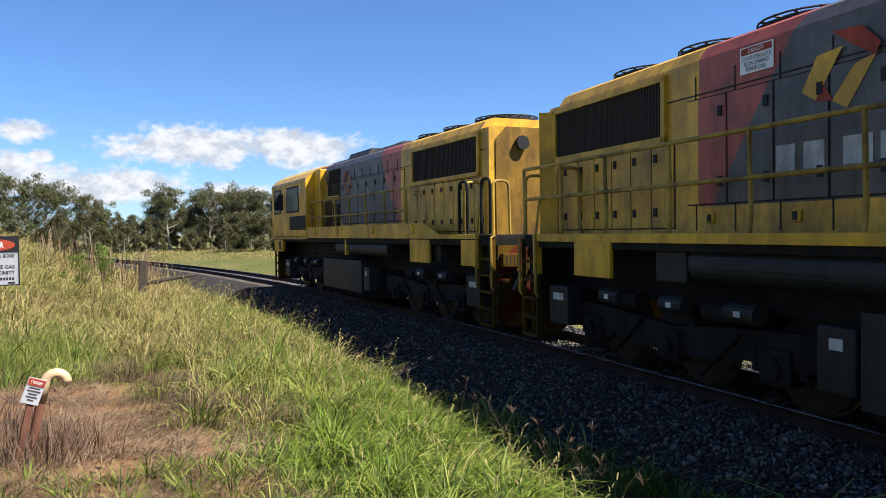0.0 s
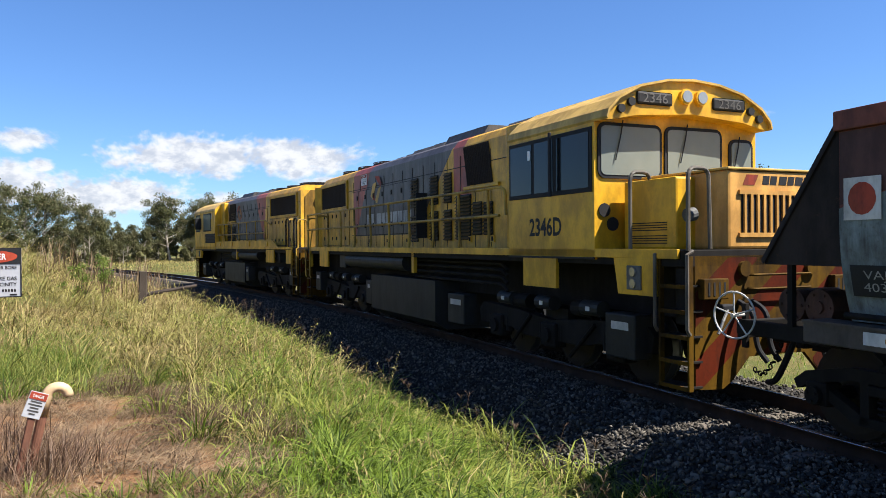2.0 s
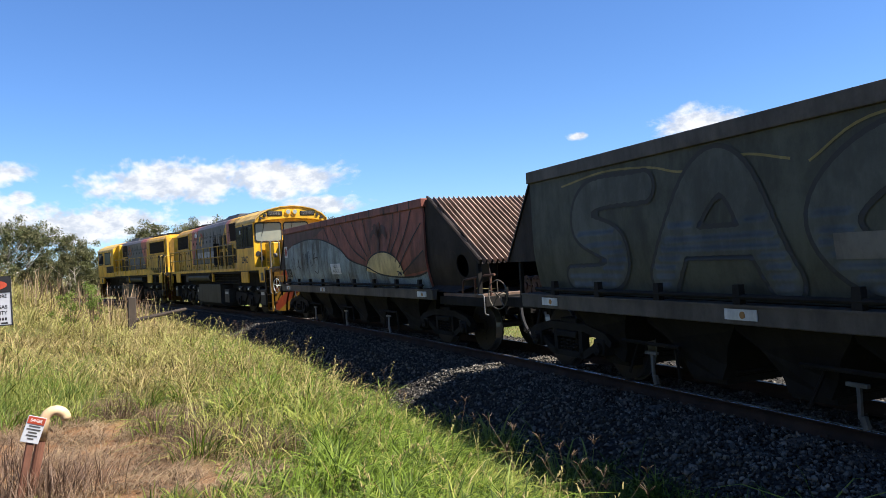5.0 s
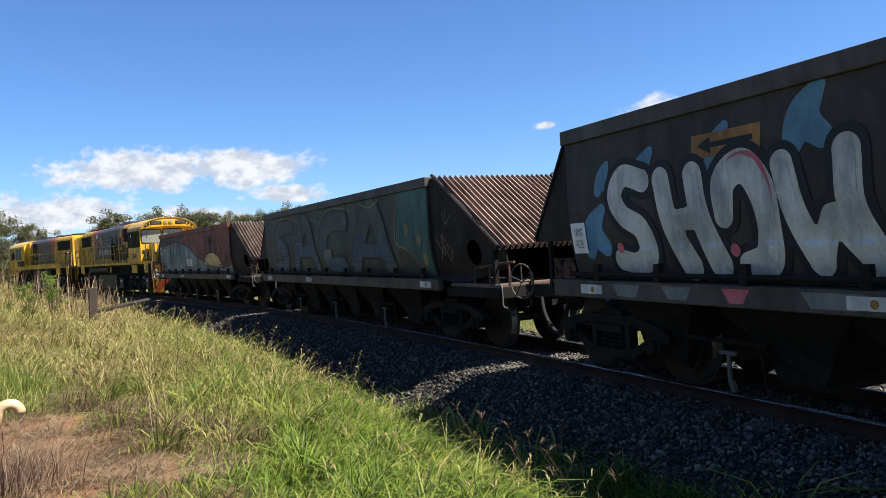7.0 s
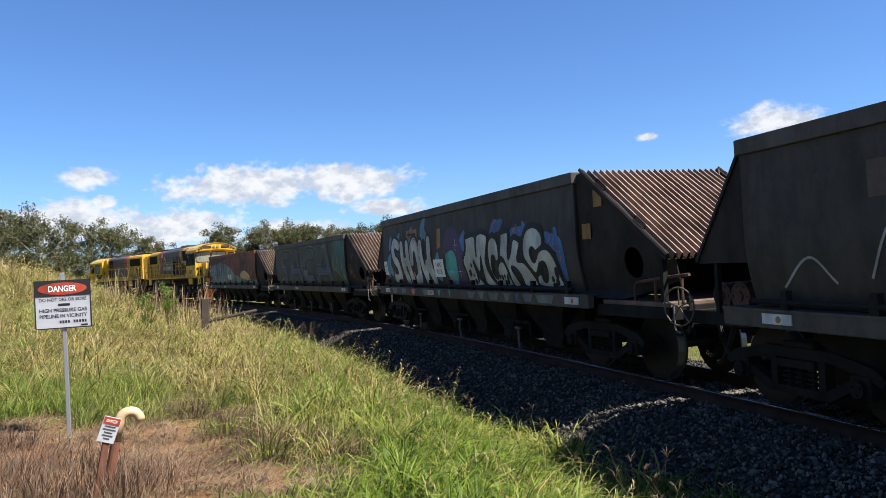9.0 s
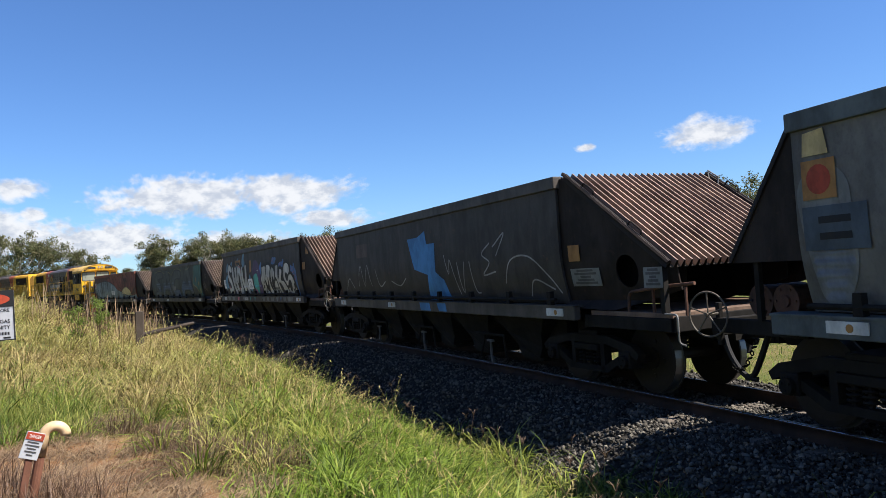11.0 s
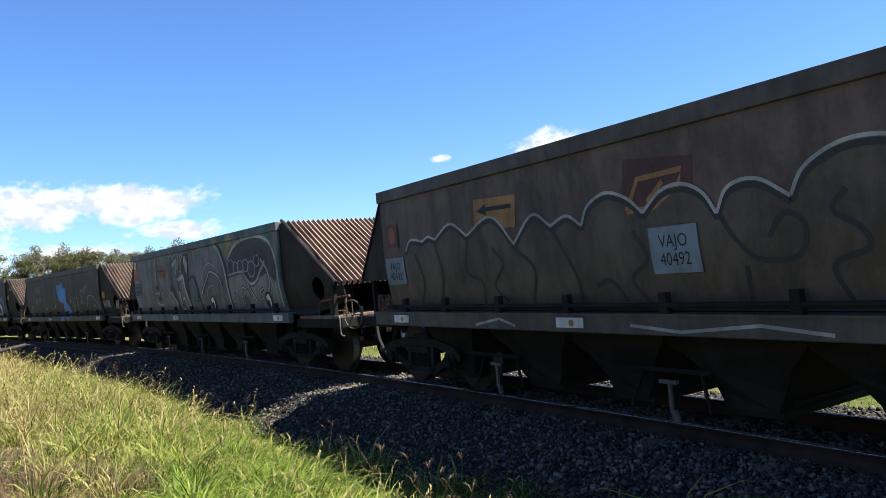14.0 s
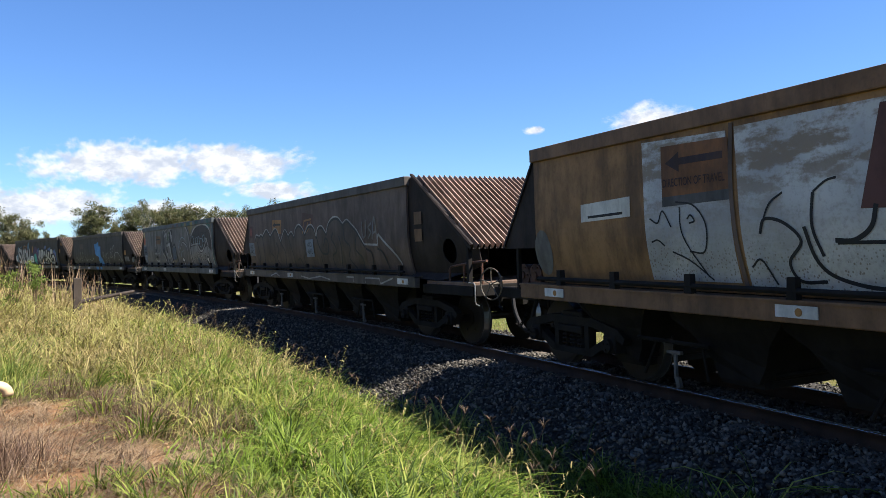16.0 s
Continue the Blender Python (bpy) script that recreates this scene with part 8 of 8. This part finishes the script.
    line(w, "sprayed_rim", [(2.15, 1.77), (2.42, 1.77), (2.65, 1.77)], 0.06, pale, 4)
    line(w, "sprayed_rim", [(2.23, 1.65), (2.3, 1.5), (2.56, 1.44), (2.79, 1.46)], 0.06, pale, 4)
    line(w, "sprayed_rim", [(2.58, 2.07), (2.87, 1.76), (3.14, 1.58)], 0.03, pale, 4)
    line(w, "sprayed_rim", [(2.87, 1.74), (3.06, 1.8), (3.04, 1.84)], 0.03, pale, 4)
    for t in ([(4.04, 2.7), (4.43, 2.79), (4.55, 2.72), (4.44, 2.28), (4.71, 2.3), (4.68, 2.49), (4.96, 2.75)], [(3.82, 2.79), (4.04, 2.68), (4.06, 2.69)]):
        line(w, "pale_rim", t, 0.035, M["art_line"], 3.4, smooth=False)
    field(w, "green_patch", [(4.55, 2.6), (4.88, 2.73), (4.67, 2.47), (4.71, 2.31), (4.45, 2.28)], M["art_green"], 1.2, "faded green sprayed patch")
    field(w, "pale_wedge", [(3.53, 2.78), (3.77, 2.77), (3.84, 2.54)], M["art_silver_dull"], 2)
    field(w, "grey_letter", [(3.93, 2.47), (4.38, 2.62), (4.38, 2.23), (4.29, 1.89), (3.95, 1.82), (3.87, 2.06)], M["art_grey"], 1, "grey sprayed letter")
    field(w, "grey_letter", [(4.33, 2.12), (4.82, 2.17), (5.14, 1.28), (4.88, 1.28), (4.82, 1.6), (4.6, 1.55), (4.63, 1.31), (4.38, 1.32), (4.27, 1.86)], M["art_grey"], 1, "grey sprayed letter")
    field(w, "black_column", [(4.75, 2.56), (4.88, 2.73), (5.31, 2.74), (5.2, 1.33), (5.13, 1.38), (4.92, 2.04), (4.82, 2.19), (4.71, 2.3)], M["ink_soft"], 1.4)
    line(w, "black_stroke", [(3.7, 1.85), (3.9, 1.92), (4.02, 1.72), (4.16, 1.52), (4.13, 1.32)], 0.16, M["ink_soft"], 2.4)
    line(w, "black_stroke", [(3.9, 2.72), (3.88, 2.43), (3.89, 2.06), (3.92, 1.89)], 0.1, M["ink_soft"], 2.4)
    line(w, "black_stroke", [(4.36, 2.2), (4.36, 2.01), (4.45, 1.79), (4.49, 1.51), (4.51, 1.39)], 0.09, M["ink_soft"], 2.4)
    blob(w, "black_oval", 2.5, 1.92, 0.14, M["ink"], 4.6, 0.06)
    blob(w, "black_oval", 2.58, 1.62, 0.14, M["ink"], 4.6, 0.06)
    bubble(w, "white_splash", [[(5.09, 2.61, 0.07), (5.09, 2.54, 0.1), (5.06, 2.49, 0.05)]], 0, M["dull_white_dim"], skin(5), 0.025)
    bubble(w, "white_splash", [[(5.22, 2.49, 0.05), (5.17, 2.4, 0.09), (5.19, 2.25, 0.03)], [(5.11, 2.41, 0.06), (5.16, 2.25, 0.03)]], 0, M["dull_white_dim"], skin(5), 0.025)
    bubble(w, "white_splash", [[(4.46, 1.73, 0.06), (4.45, 1.62, 0.06), (4.47, 1.43, 0.02)]], 0, M["dull_white_dim"], skin(5), 0.025)
    line(w, "black_stroke", [(5.29, 2.02), (5.6, 2.13), (5.86, 1.87), (5.99, 1.28)], 0.07, M["ink_soft"], 3)
    bubble(w, "slate_plate", [[(5.42, 1.62, .14), (5.44, 1.85, .14), (5.72, 1.84, .14), (5.7, 1.62, .14)], [(5.45, 1.72, .14), (5.7, 1.72, .14)]], 0, M["art_blue_dull"], skin(4))
    for d, z, rr in ((6.84, 1.44, 0.17), (10.12, 1.44, 0.19)):
        blob(w, "black_disc", d, z, rr, M["ink"], 4)
        bubble(w, "disc_mark", [[(d - 0.06, z + 0.05, .05), (d + 0.03, z + 0.08, .05), (d + 0.05, z - 0.05, .035), (d + 0.02, z - 0.12, .02)]], 0, M["dull_white"], skin(5), 0.02)
    for d, z, rr in ((8.28, 2.22, 0.19), (8.56, 2.19, 0.15), (8.84, 2.2, 0.16), (9.13, 2.21, 0.16), (9.44, 2.12, 0.2), (9.75, 2.28, 0.14)):
        part("bubble_rim", stroke(bmesh.new(), [spot(*p) for p in arc(d, z, rr, rr * 0.85, 0, 360, 16)], 0.024, skin(3)), M["art_sky_dull"], w)
    for t in ([(6.2, 1.95), (6.45, 2.25), (6.8, 2.38), (7.2, 2.3)], [(6.5, 1.6), (6.7, 1.8), (7.0, 1.85)], [(3.1, 1.5), (3.25, 2.0), (3.6, 2.3)], [(10.35, 1.4), (10.45, 1.7), (10.3, 1.95)]):
        line(w, "blue_line", t, 0.03, M["art_sky_dull"], 2)
    bubble(w, "blue_spray", [[(8.86, 1.36, .07), (8.92, 1.5, .08), (9.02, 1.4, .08)]], 0, M["art_blue_dull"], skin(2))
    for t in ([(9.35, 2.55), (9.5, 2.2)], [(9.45, 2.5), (9.75, 2.45), (9.6, 2.25)], [(9.8, 2.5), (9.7, 2.3), (9.95, 2.35)], [(9.9, 2.5), (10.1, 2.45)], [(10.0, 2.55), (10.05, 2.25)]):
        line(w, "scrawl", t, 0.022, M["ink"], 4)
    for d, mt in ((7.0, "art_teal_dull"), (7.45, "art_ochre"), (7.9, "art_teal_dull"), (8.3, "art_ochre"), (9.0, "art_teal_dull"), (9.8, "art_blue_dull"), (10.4, "art_teal_dull"), (5.6, "side_rust"), (6.3, "side_rust")):
        part("rail_spray", box(bmesh.new(), -1.378, -1.3755, WF - d - 0.16, WF - d + 0.16, 2.81, 2.94), M[mt], w)
    bubble(w, "worn_patch", [[(0.3, 2.2, .28), (0.35, 1.7, .25), (0.3, 1.4, .16)]], 0, M["art_silver_dull"], skin(0.6), 0.05)
    sp = field(w, "slate_plate", [(0.08, 1.74), (0.74, 1.74), (0.74, 2.12), (0.08, 2.12)], M["art_blue_dull"], 4, "slate code panel with worn print")
    for z in (2.0, 1.86):
        part("print_bar", sheet(bmesh.new(), [[spot(0.25, z - 0.03), spot(0.58, z - 0.03), spot(0.58, z + 0.03), spot(0.25, z + 0.03)]], skin(5)), M["ink"], sp)
    field(w, "ochre_plate", [(0.1, 2.18), (0.46, 2.18), (0.46, 2.52), (0.1, 2.52)], M["art_orange"], 4, "ochre plate with a red disc")
    blob(w, "red_disc", 0.28, 2.35, 0.13, M["red"], 5)
    field(w, "ochre_patch", [(0.12, 2.56), (0.4, 2.56), (0.36, 2.78), (0.14, 2.76)], M["mural_sun"], 4)
    blob(w, "green_spray", 10.3, 2.7, 0.25, M["art_teal_dull"], 1, 0.09)
    line(w, "teal_edge", [(10.78, 2.6), (10.8, 1.9), (10.8, 1.3)], 0.09, M["art_teal_dull"], 1)


def brown_wagon(w):
    tagged(w, "rust-brown coal hopper wagon with thin pale graffiti outlines")
    clothe(w, M["side_rust"])
    pale = M["art_line"]
    humps = [[(0.7, 2.05), (0.86, 2.19), (1.19, 2.15)], [(1.19, 2.15), (1.35, 2.2), (1.52, 2.15)], [(1.52, 2.15), (1.92, 2.32), (2.29, 2.14)], [(2.29, 2.14), (2.83, 2.32), (3.26, 1.96)], [(3.26, 1.98), (3.62, 2.26), (3.92, 2.11)],
             [(3.92, 2.11), (4.18, 2.19), (4.4, 2.07)], [(4.4, 2.07), (4.51, 2.25), (4.77, 2.35), (5.04, 2.27), (5.24, 2.11)], [(5.24, 2.11), (5.47, 2.28), (5.71, 2.31), (5.92, 2.21), (6.05, 2.02)],
             [(6.05, 2.02), (6.18, 2.22), (6.45, 2.25), (6.73, 2.08)], [(6.73, 2.08), (6.86, 2.28), (7.15, 2.41), (7.48, 2.40), (7.75, 2.26)], [(7.75, 2.26), (8.0, 2.33), (8.3, 2.2), (8.52, 2.09), (8.89, 1.79)]]
    for h in humps:
        q = glide(h)
        field(w, "olive_fill", q + [(q[-1][0], 1.24), (q[0][0], 1.24)], M["art_olive"], 0.8)
        line(w, "pale_outline", h, 0.032, pale, 3)
        line(w, "dark_outline", [(a, b - 0.05) for a, b in h], 0.05, M["ink_soft"], 2)
    line(w, "pale_outline", [(8.89, 1.79), (9.53, 1.77), (9.59, 1.98)], 0.04, pale, 3, smooth=False)
    line(w, "pale_outline", [(9.59, 1.98), (9.9, 1.80), (10.23, 1.62), (10.44, 1.46), (10.47, 1.36), (10.3, 1.25)], 0.05, pale, 3)
    for t in ([(6.08, 2.0), (6.19, 1.81), (6.4, 1.62), (6.74, 1.63), (6.82, 1.86), (6.65, 1.96), (6.51, 1.78)], [(6.27, 1.57), (6.24, 1.26)], [(7.16, 2.08), (7.04, 1.94), (7.23, 1.8), (7.27, 1.65), (7.0, 1.54), (7.08, 1.26)],
              [(3.25, 1.92), (3.56, 1.66), (3.4, 1.28)], [(3.95, 2.05), (4.21, 1.6), (4.23, 1.28)], [(4.5, 1.45), (4.7, 1.5), (4.87, 1.3)], [(5.09, 1.96), (5.23, 1.69), (5.0, 1.5), (5.15, 1.27)], [(1.5, 2.1), (1.62, 1.7), (1.45, 1.3)],
              [(2.3, 2.1), (2.2, 1.7), (2.5, 1.55), (2.45, 1.28)], [(0.95, 2.0), (1.1, 1.6), (0.9, 1.3)], [(2.8, 1.95), (3.0, 1.75), (2.75, 1.5), (2.95, 1.3)], [(7.75, 2.2), (7.85, 1.9), (8.1, 1.75), (8.0, 1.5), (8.3, 1.28)], [(7.5, 2.0), (7.6, 1.7), (7.45, 1.3)],
              [(8.5, 2.0), (8.4, 1.7), (8.7, 1.5), (8.65, 1.28)], [(8.95, 1.7), (9.2, 1.6), (9.15, 1.3)], [(9.5, 1.7), (9.75, 1.6), (9.9, 1.3)]):
        line(w, "dark_outline", t, 0.045, M["ink_soft"], 2)
    field(w, "maroon_patch", [(5.04, 2.63), (5.85, 2.54), (5.78, 1.96), (4.96, 2.0)], M["mural_dark"], 0.6)
    for t in ([(8.8, 2.25), (8.83, 1.95), (8.98, 1.98), (9.0, 2.28)], [(9.28, 2.2), (9.12, 2.12), (9.25, 2.02), (9.1, 1.9)], [(9.3, 1.88), (9.42, 2.31), (9.54, 1.87)], [(9.34, 2.0), (9.52, 2.04)]):
        line(w, "scrawl", t, 0.045, M["art_faint_grey"], 3)
    field(w, "arrow_board", [(2.47, 2.18), (3.3, 2.16), (3.34, 2.52), (2.5, 2.56)], M["art_orange"], 0.7, "ochre stencilled arrow panel")
    field(w, "arrow", [(2.55, 2.41), (2.75, 2.48), (2.75, 2.44), (3.25, 2.43), (3.25, 2.38), (2.75, 2.39), (2.75, 2.34)], M["ink"], 1.8)
    line(w, "ochre_mark", [(5.04, 2.14), (5.2, 2.42), (5.72, 2.44), (5.68, 2.32), (5.36, 2.14), (5.04, 2.14)], 0.05, M["art_orange"], 1, smooth=False)
    line(w, "ochre_mark", [(5.3, 2.2), (5.5, 2.36)], 0.05, M["art_orange"], 1, smooth=False)
    plate(w, 5.29, 5.84, 1.54, 1.96, "VAJO\n40492", M["plate_blue"], M["ink"], "pale blue code plate")
    plate(w, 0.06, 0.62, 1.58, 1.97, "VAJO\n40492", M["plate_blue"], M["ink"], "pale blue code plate", 4)
    field(w, "red_panel", [(0.14, 2.12), (0.5, 2.12), (0.5, 2.46), (0.14, 2.46)], M["mural_dark"], 4, "faded maroon panel")
    blob(w, "red_disc", 0.32, 2.29, 0.12, M["mural_red"], 5)
    for z in (2.1, 1.8):
        field(w, "ochre_tag", [(11.05, z), (11.3, z), (11.3, z + 0.22), (11.05, z + 0.22)], M["side_orange_dull"], 0, x=-1.30)
    for t in ([(2.4, 1.04), (2.9, 1.12), (3.2, 1.04)], [(5.0, 1.08), (5.6, 1.03), (6.4, 1.1), (7.0, 1.04)], [(8.0, 1.12), (8.4, 1.12), (8.4, 1.02)], [(9.0, 1.02), (9.0, 1.12), (9.7, 1.12), (9.75, 1.02), (10.3, 1.14)]):
        part("sill_line", stroke(bmesh.new(), [spot(*p) for p in t], 0.03, -1.3885), pale, w)


def ochre_wagon(w):
    tagged(w, "ochre coal hopper wagon patched with worn silver paint")
    clothe(w, M["side_orange"], M["sill_brown"])
    field(w, "silver_panel", [(2.22, 1.3), (3.44, 1.3), (3.38, 2.72), (2.2, 2.76)], M["worn_silver"], 1, "worn silver painted panel")
    field(w, "silver_panel", [(3.55, 1.26), (6.9, 1.26), (6.9, 2.74), (3.48, 2.74)], M["worn_silver"], 1, "worn silver painted panel")
    line(w, "panel_seam", [(3.45, 2.78), (3.43, 2.2), (3.5, 1.24)], 0.05, M["side_rust"], 3)
    b = field(w, "direction_board", [(2.5, 2.16), (3.42, 2.18), (3.40, 2.66), (2.5, 2.68)], M["board_brown"], 2, "brown board with a faded black arrow")
    field(w, "arrow", [(2.56, 2.50), (2.76, 2.60), (2.76, 2.54), (3.34, 2.54), (3.34, 2.47), (2.76, 2.47), (2.76, 2.40)], M["ink_violet"], 3)
    lettering("board_words", "DIRECTION OF TRAVEL", 0.085, on_side(skin(3), WF - 2.94, 2.30), M["ink_violet"], b, 0.01, width=0.84)
    # grey strip paints a shadow along the board's lower edge
    field(w, "grey_shadow", [(2.5, 2.06), (3.42, 2.08), (3.42, 2.18), (2.5, 2.16)], M["grey"], 2)
    p = field(w, "code_plate", [(1.06, 1.96), (1.98, 1.99), (1.98, 2.21), (1.06, 2.17)], M["art_silver"], 2, "grey steel plate with a worn line of print")
    field(w, "print_bar", [(1.2, 2.0), (1.85, 2.02), (1.85, 2.05), (1.2, 2.03)], M["ink"], 3)
    for t in ([(2.3, 1.95), (2.42, 1.9), (2.5, 2.02), (2.62, 1.85)], [(2.7, 2.1), (2.95, 2.05), (3.1, 1.85), (3.05, 1.6), (2.85, 1.6)], [(2.75, 2.05), (2.78, 1.75), (3.05, 1.35)], [(2.6, 1.6), (2.85, 1.5), (3.1, 1.32)],
              [(2.3, 1.7), (2.4, 1.72), (2.5, 1.66)], [(2.85, 1.92), (2.9, 1.96), (2.95, 1.9), (2.88, 1.88)]):
        line(w, "thin_line", t, 0.018, M["ink"], 3)
    for t, wd in (([(3.74, 1.75), (3.8, 1.88), (4.0, 1.84), (4.16, 1.68), (4.02, 1.5), (4.1, 1.34), (4.35, 1.34)], 0.03), ([(3.74, 1.75), (3.85, 2.0), (4.0, 2.1)], 0.02), ([(4.3, 2.08), (4.28, 1.8), (4.36, 1.55)], 0.03),
                  ([(4.3, 2.08), (4.42, 2.16), (4.52, 2.18)], 0.02), ([(4.2, 1.8), (4.3, 1.5), (4.5, 1.36), (4.9, 1.3), (5.4, 1.4)], 0.035), ([(4.48, 1.68), (4.65, 1.68), (4.8, 1.78), (4.85, 1.95)], 0.04),
                  ([(4.5, 1.66), (5.2, 1.66)], 0.03), ([(3.6, 1.45), (3.72, 1.52), (3.85, 1.3)], 0.02)):
        line(w, "thin_line", t, wd, M["ink"], 3)
    field(w, "maroon_block", [(4.72, 1.92), (5.6, 1.9), (5.6, 2.7), (4.9, 2.7)], M["mural_dark"], 2, "maroon painted block")
    field(w, "ochre_chip", [(4.95, 2.12), (5.4, 2.1), (5.4, 2.35), (5.05, 2.3)], M["mural_sun"], 3)
    blob(w, "dark_patch", 0.15, 1.6, 0.2, M["side_grey"], 1, 0.3)


M["art_silver_light"] = paint("spray_silver_light", (0.47, 0.47, 0.45), (0.17, 0.165, 0.15), 0.7, 0.5, 0.1)
M["art_green"] = paint("spray_green", (0.085, 0.115, 0.06), (0.05, 0.06, 0.04), 0.5, 0.6)
M["art_orange_dull"] = paint("faded_ochre_board", (0.15, 0.085, 0.04), (0.07, 0.045, 0.03), 0.6, 0.6)
M["dull_white_dim"] = paint("drippy_white", (0.33, 0.32, 0.30), (0.2, 0.19, 0.17), 0.5, 0.6)
M["art_faint_grey"] = paint("faded_grey_spray", (0.15, 0.145, 0.14), (0.08, 0.07, 0.06), 0.8, 0.6)
M["art_faint"] = paint("faded_spray", (0.16, 0.12, 0.11), (0.07, 0.05, 0.045), 0.6, 0.6)
M["art_olive"] = paint("spray_olive", (0.080, 0.060, 0.046), (0.036, 0.028, 0.022), 0.6, 0.6)
M["art_teal_dull"] = paint("spray_teal_dull", (0.042, 0.10, 0.088), (0.03, 0.06, 0.05), 0.5, 0.6)
M["side_grey_green"] = paint("spray_grey_green", (0.066, 0.07, 0.062), (0.05, 0.05, 0.045), 0.5, 0.6)
M["ink_soft"] = plain("faded_black", (0.035, 0.035, 0.034), 0.65)
M["art_ochre"] = paint("spray_ochre", (0.19, 0.155, 0.06), (0.12, 0.09, 0.04), 0.4, 0.6)
M["art_blue_bright"] = paint("flat_blue", (0.055, 0.20, 0.42), (0.05, 0.12, 0.2), 0.3, 0.6)
M["art_blue_dull"] = paint("spray_slate", (0.06, 0.078, 0.10), (0.04, 0.05, 0.06), 0.4, 0.6)
M["art_silver_dull"] = paint("spray_dull_silver", (0.165, 0.168, 0.162), (0.085, 0.085, 0.08), 0.5, 0.55)
M["art_sky_dull"] = paint("spray_pale_blue", (0.20, 0.28, 0.31), (0.1, 0.12, 0.13), 0.4, 0.6)
M["plate_blue"] = paint("pale_blue_plate", (0.143, 0.176, 0.208), (0.1, 0.11, 0.12), 0.4, 0.6)
M["side_orange_dull"] = paint("dull_ochre", (0.15, 0.085, 0.045), (0.07, 0.045, 0.03), 0.5, 0.6)
M["sill_blue"] = paint("sill_blue_grey", (0.085, 0.10, 0.105), (0.05, 0.05, 0.05), 0.6, 0.6)
M["sill_brown"] = paint("sill_brown", (0.16, 0.09, 0.05), (0.06, 0.04, 0.03), 0.6, 0.6)


def worn_silver():
    """Silver paint scaled off in level smears towards the top and in fine specks towards the bottom, showing ochre."""
    m, net = material("worn_silver")
    vec = coords(net)
    smear = net.noise(stretched(net, vec, (1, 0.9, 2.6)), 1.9, 7, 0.62)
    broad = net.noise(vec, 0.8, 3, 0.5)
    speck = net.n("ShaderNodeTexVoronoi", None, Vector=stretched(net, vec, (1, 1.2, 1)), Scale=26.0).outputs["Distance"]
    grain = net.noise(vec, 22, 5, 0.7)
    z = net.n("ShaderNodeSeparateXYZ", None, Vector=vec).outputs[2]
    high = net.smooth(z, 1.75, 2.45)
    low = net.smooth(z, 1.85, 1.45)
    silver = net.mix(net.smooth(broad, 0.35, 0.65), (0.27, 0.275, 0.28), (0.44, 0.44, 0.43))
    silver = net.mix(net.m("MULTIPLY", net.smooth(grain, 0.45, 0.7), 0.5), silver, (0.22, 0.21, 0.20))
    off = net.m("MULTIPLY", net.smooth(net.m("ADD", smear, net.m("MULTIPLY", grain, 0.15)), 0.53, 0.66), net.m("ADD", net.m("MULTIPLY", high, 0.75), 0.12))
    c = net.mix(off, silver, (0.15, 0.105, 0.065))
    c = net.mix(net.m("MULTIPLY", net.m("MULTIPLY", low, net.smooth(net.m("ADD", speck, net.m("MULTIPLY", grain, 0.35)), 0.50, 0.36)), 0.75), c, (0.12, 0.085, 0.055))
    finish(net, net.n("ShaderNodeBsdfPrincipled", None, Base_Color=c, Roughness=0.5, Metallic=0.15, Normal=bump(net, grain, 0.2, 0.01)).outputs[0])
    return m


M["worn_silver"] = worn_silver()
M["board_brown"] = paint("board_brown", (0.17, 0.075, 0.03), (0.07, 0.04, 0.025), 0.7, 0.6)
M["ink_violet"] = paint("faded_violet_ink", (0.03, 0.022, 0.028), (0.06, 0.035, 0.025), 0.7, 0.65)
SIDE_CUTS = (1.25, 1.35, 1.45, 1.55, 1.65, 1.75, 1.85, 2.0)


def tuck(me, painted):
    """Draws the lower sides of a wagon in, as the sheets curve under, and lays the paint of the ends on the leaning gussets."""
    bm = bmesh.new()
    bm.from_mesh(me)
    for z in SIDE_CUTS:
        bmesh.ops.bisect_plane(bm, geom=list(bm.verts) + list(bm.edges) + list(bm.faces), plane_co=(0, 0, z), plane_no=(0, 0, 1))
    back = WF - WLEN
    for v in bm.verts:
        if v.co.z > 1.195 and abs(v.co.x) > 1.0:
            k = max(0.0, 2.0 - v.co.z) / 0.8
            inwards = 0.13 * k * k
            if painted:
                inwards += 0.07 * max(0.0, back - v.co.y)
            v.co.x -= math.copysign(inwards, v.co.x)
    bm.to_mesh(me)
    bm.free()


for dress, wagon in zip((sunset_wagon, green_wagon, graffiti_wagon, blue_patch_wagon, silver_wagon, brown_wagon, ochre_wagon), wagons):
    before = set(wagon.children_recursive)
    dress(wagon)
    for ob in wagon.children_recursive:
        if ob not in before and max(v.co.z for v in ob.data.vertices) > 1.2 and min(v.co.y for v in ob.data.vertices) > WF - WLEN - 1.75:
            tuck(ob.data, True)
for ob in first_wagon.children:
    if ob.name.split(".")[0] in ("side_sheet", "rear_gusset"):
        tuck(ob.data, False)



def motions():
    """The train rolls away along the curve at a steady speed, all wheels turning."""
    times = [float(t) for t in range(17)]
    runs = [(trailing, -6.32 + LM), (leading, 27.8 - LM)]
    for k, w in enumerate(wagons):
        runs.append((w, S_FRONT - WAGON_STEP * k + (0.316 if k > 2 else -0.07 if k == 2 else 0.0) - WF))
    for thing, s0 in runs:
        walk(thing, [(t, track_pose(s0 + V * t)) for t in times])
        for ob in thing.children_recursive:
            if "spin" in ob.keys():
                r, p = ob["spin"], ob.location.copy()
                walk(ob, [(2 * i / FPS, pose(p.x, p.y, p.z, -math.degrees(V * 2 * i / FPS / r))) for i in range(241)])


motions()
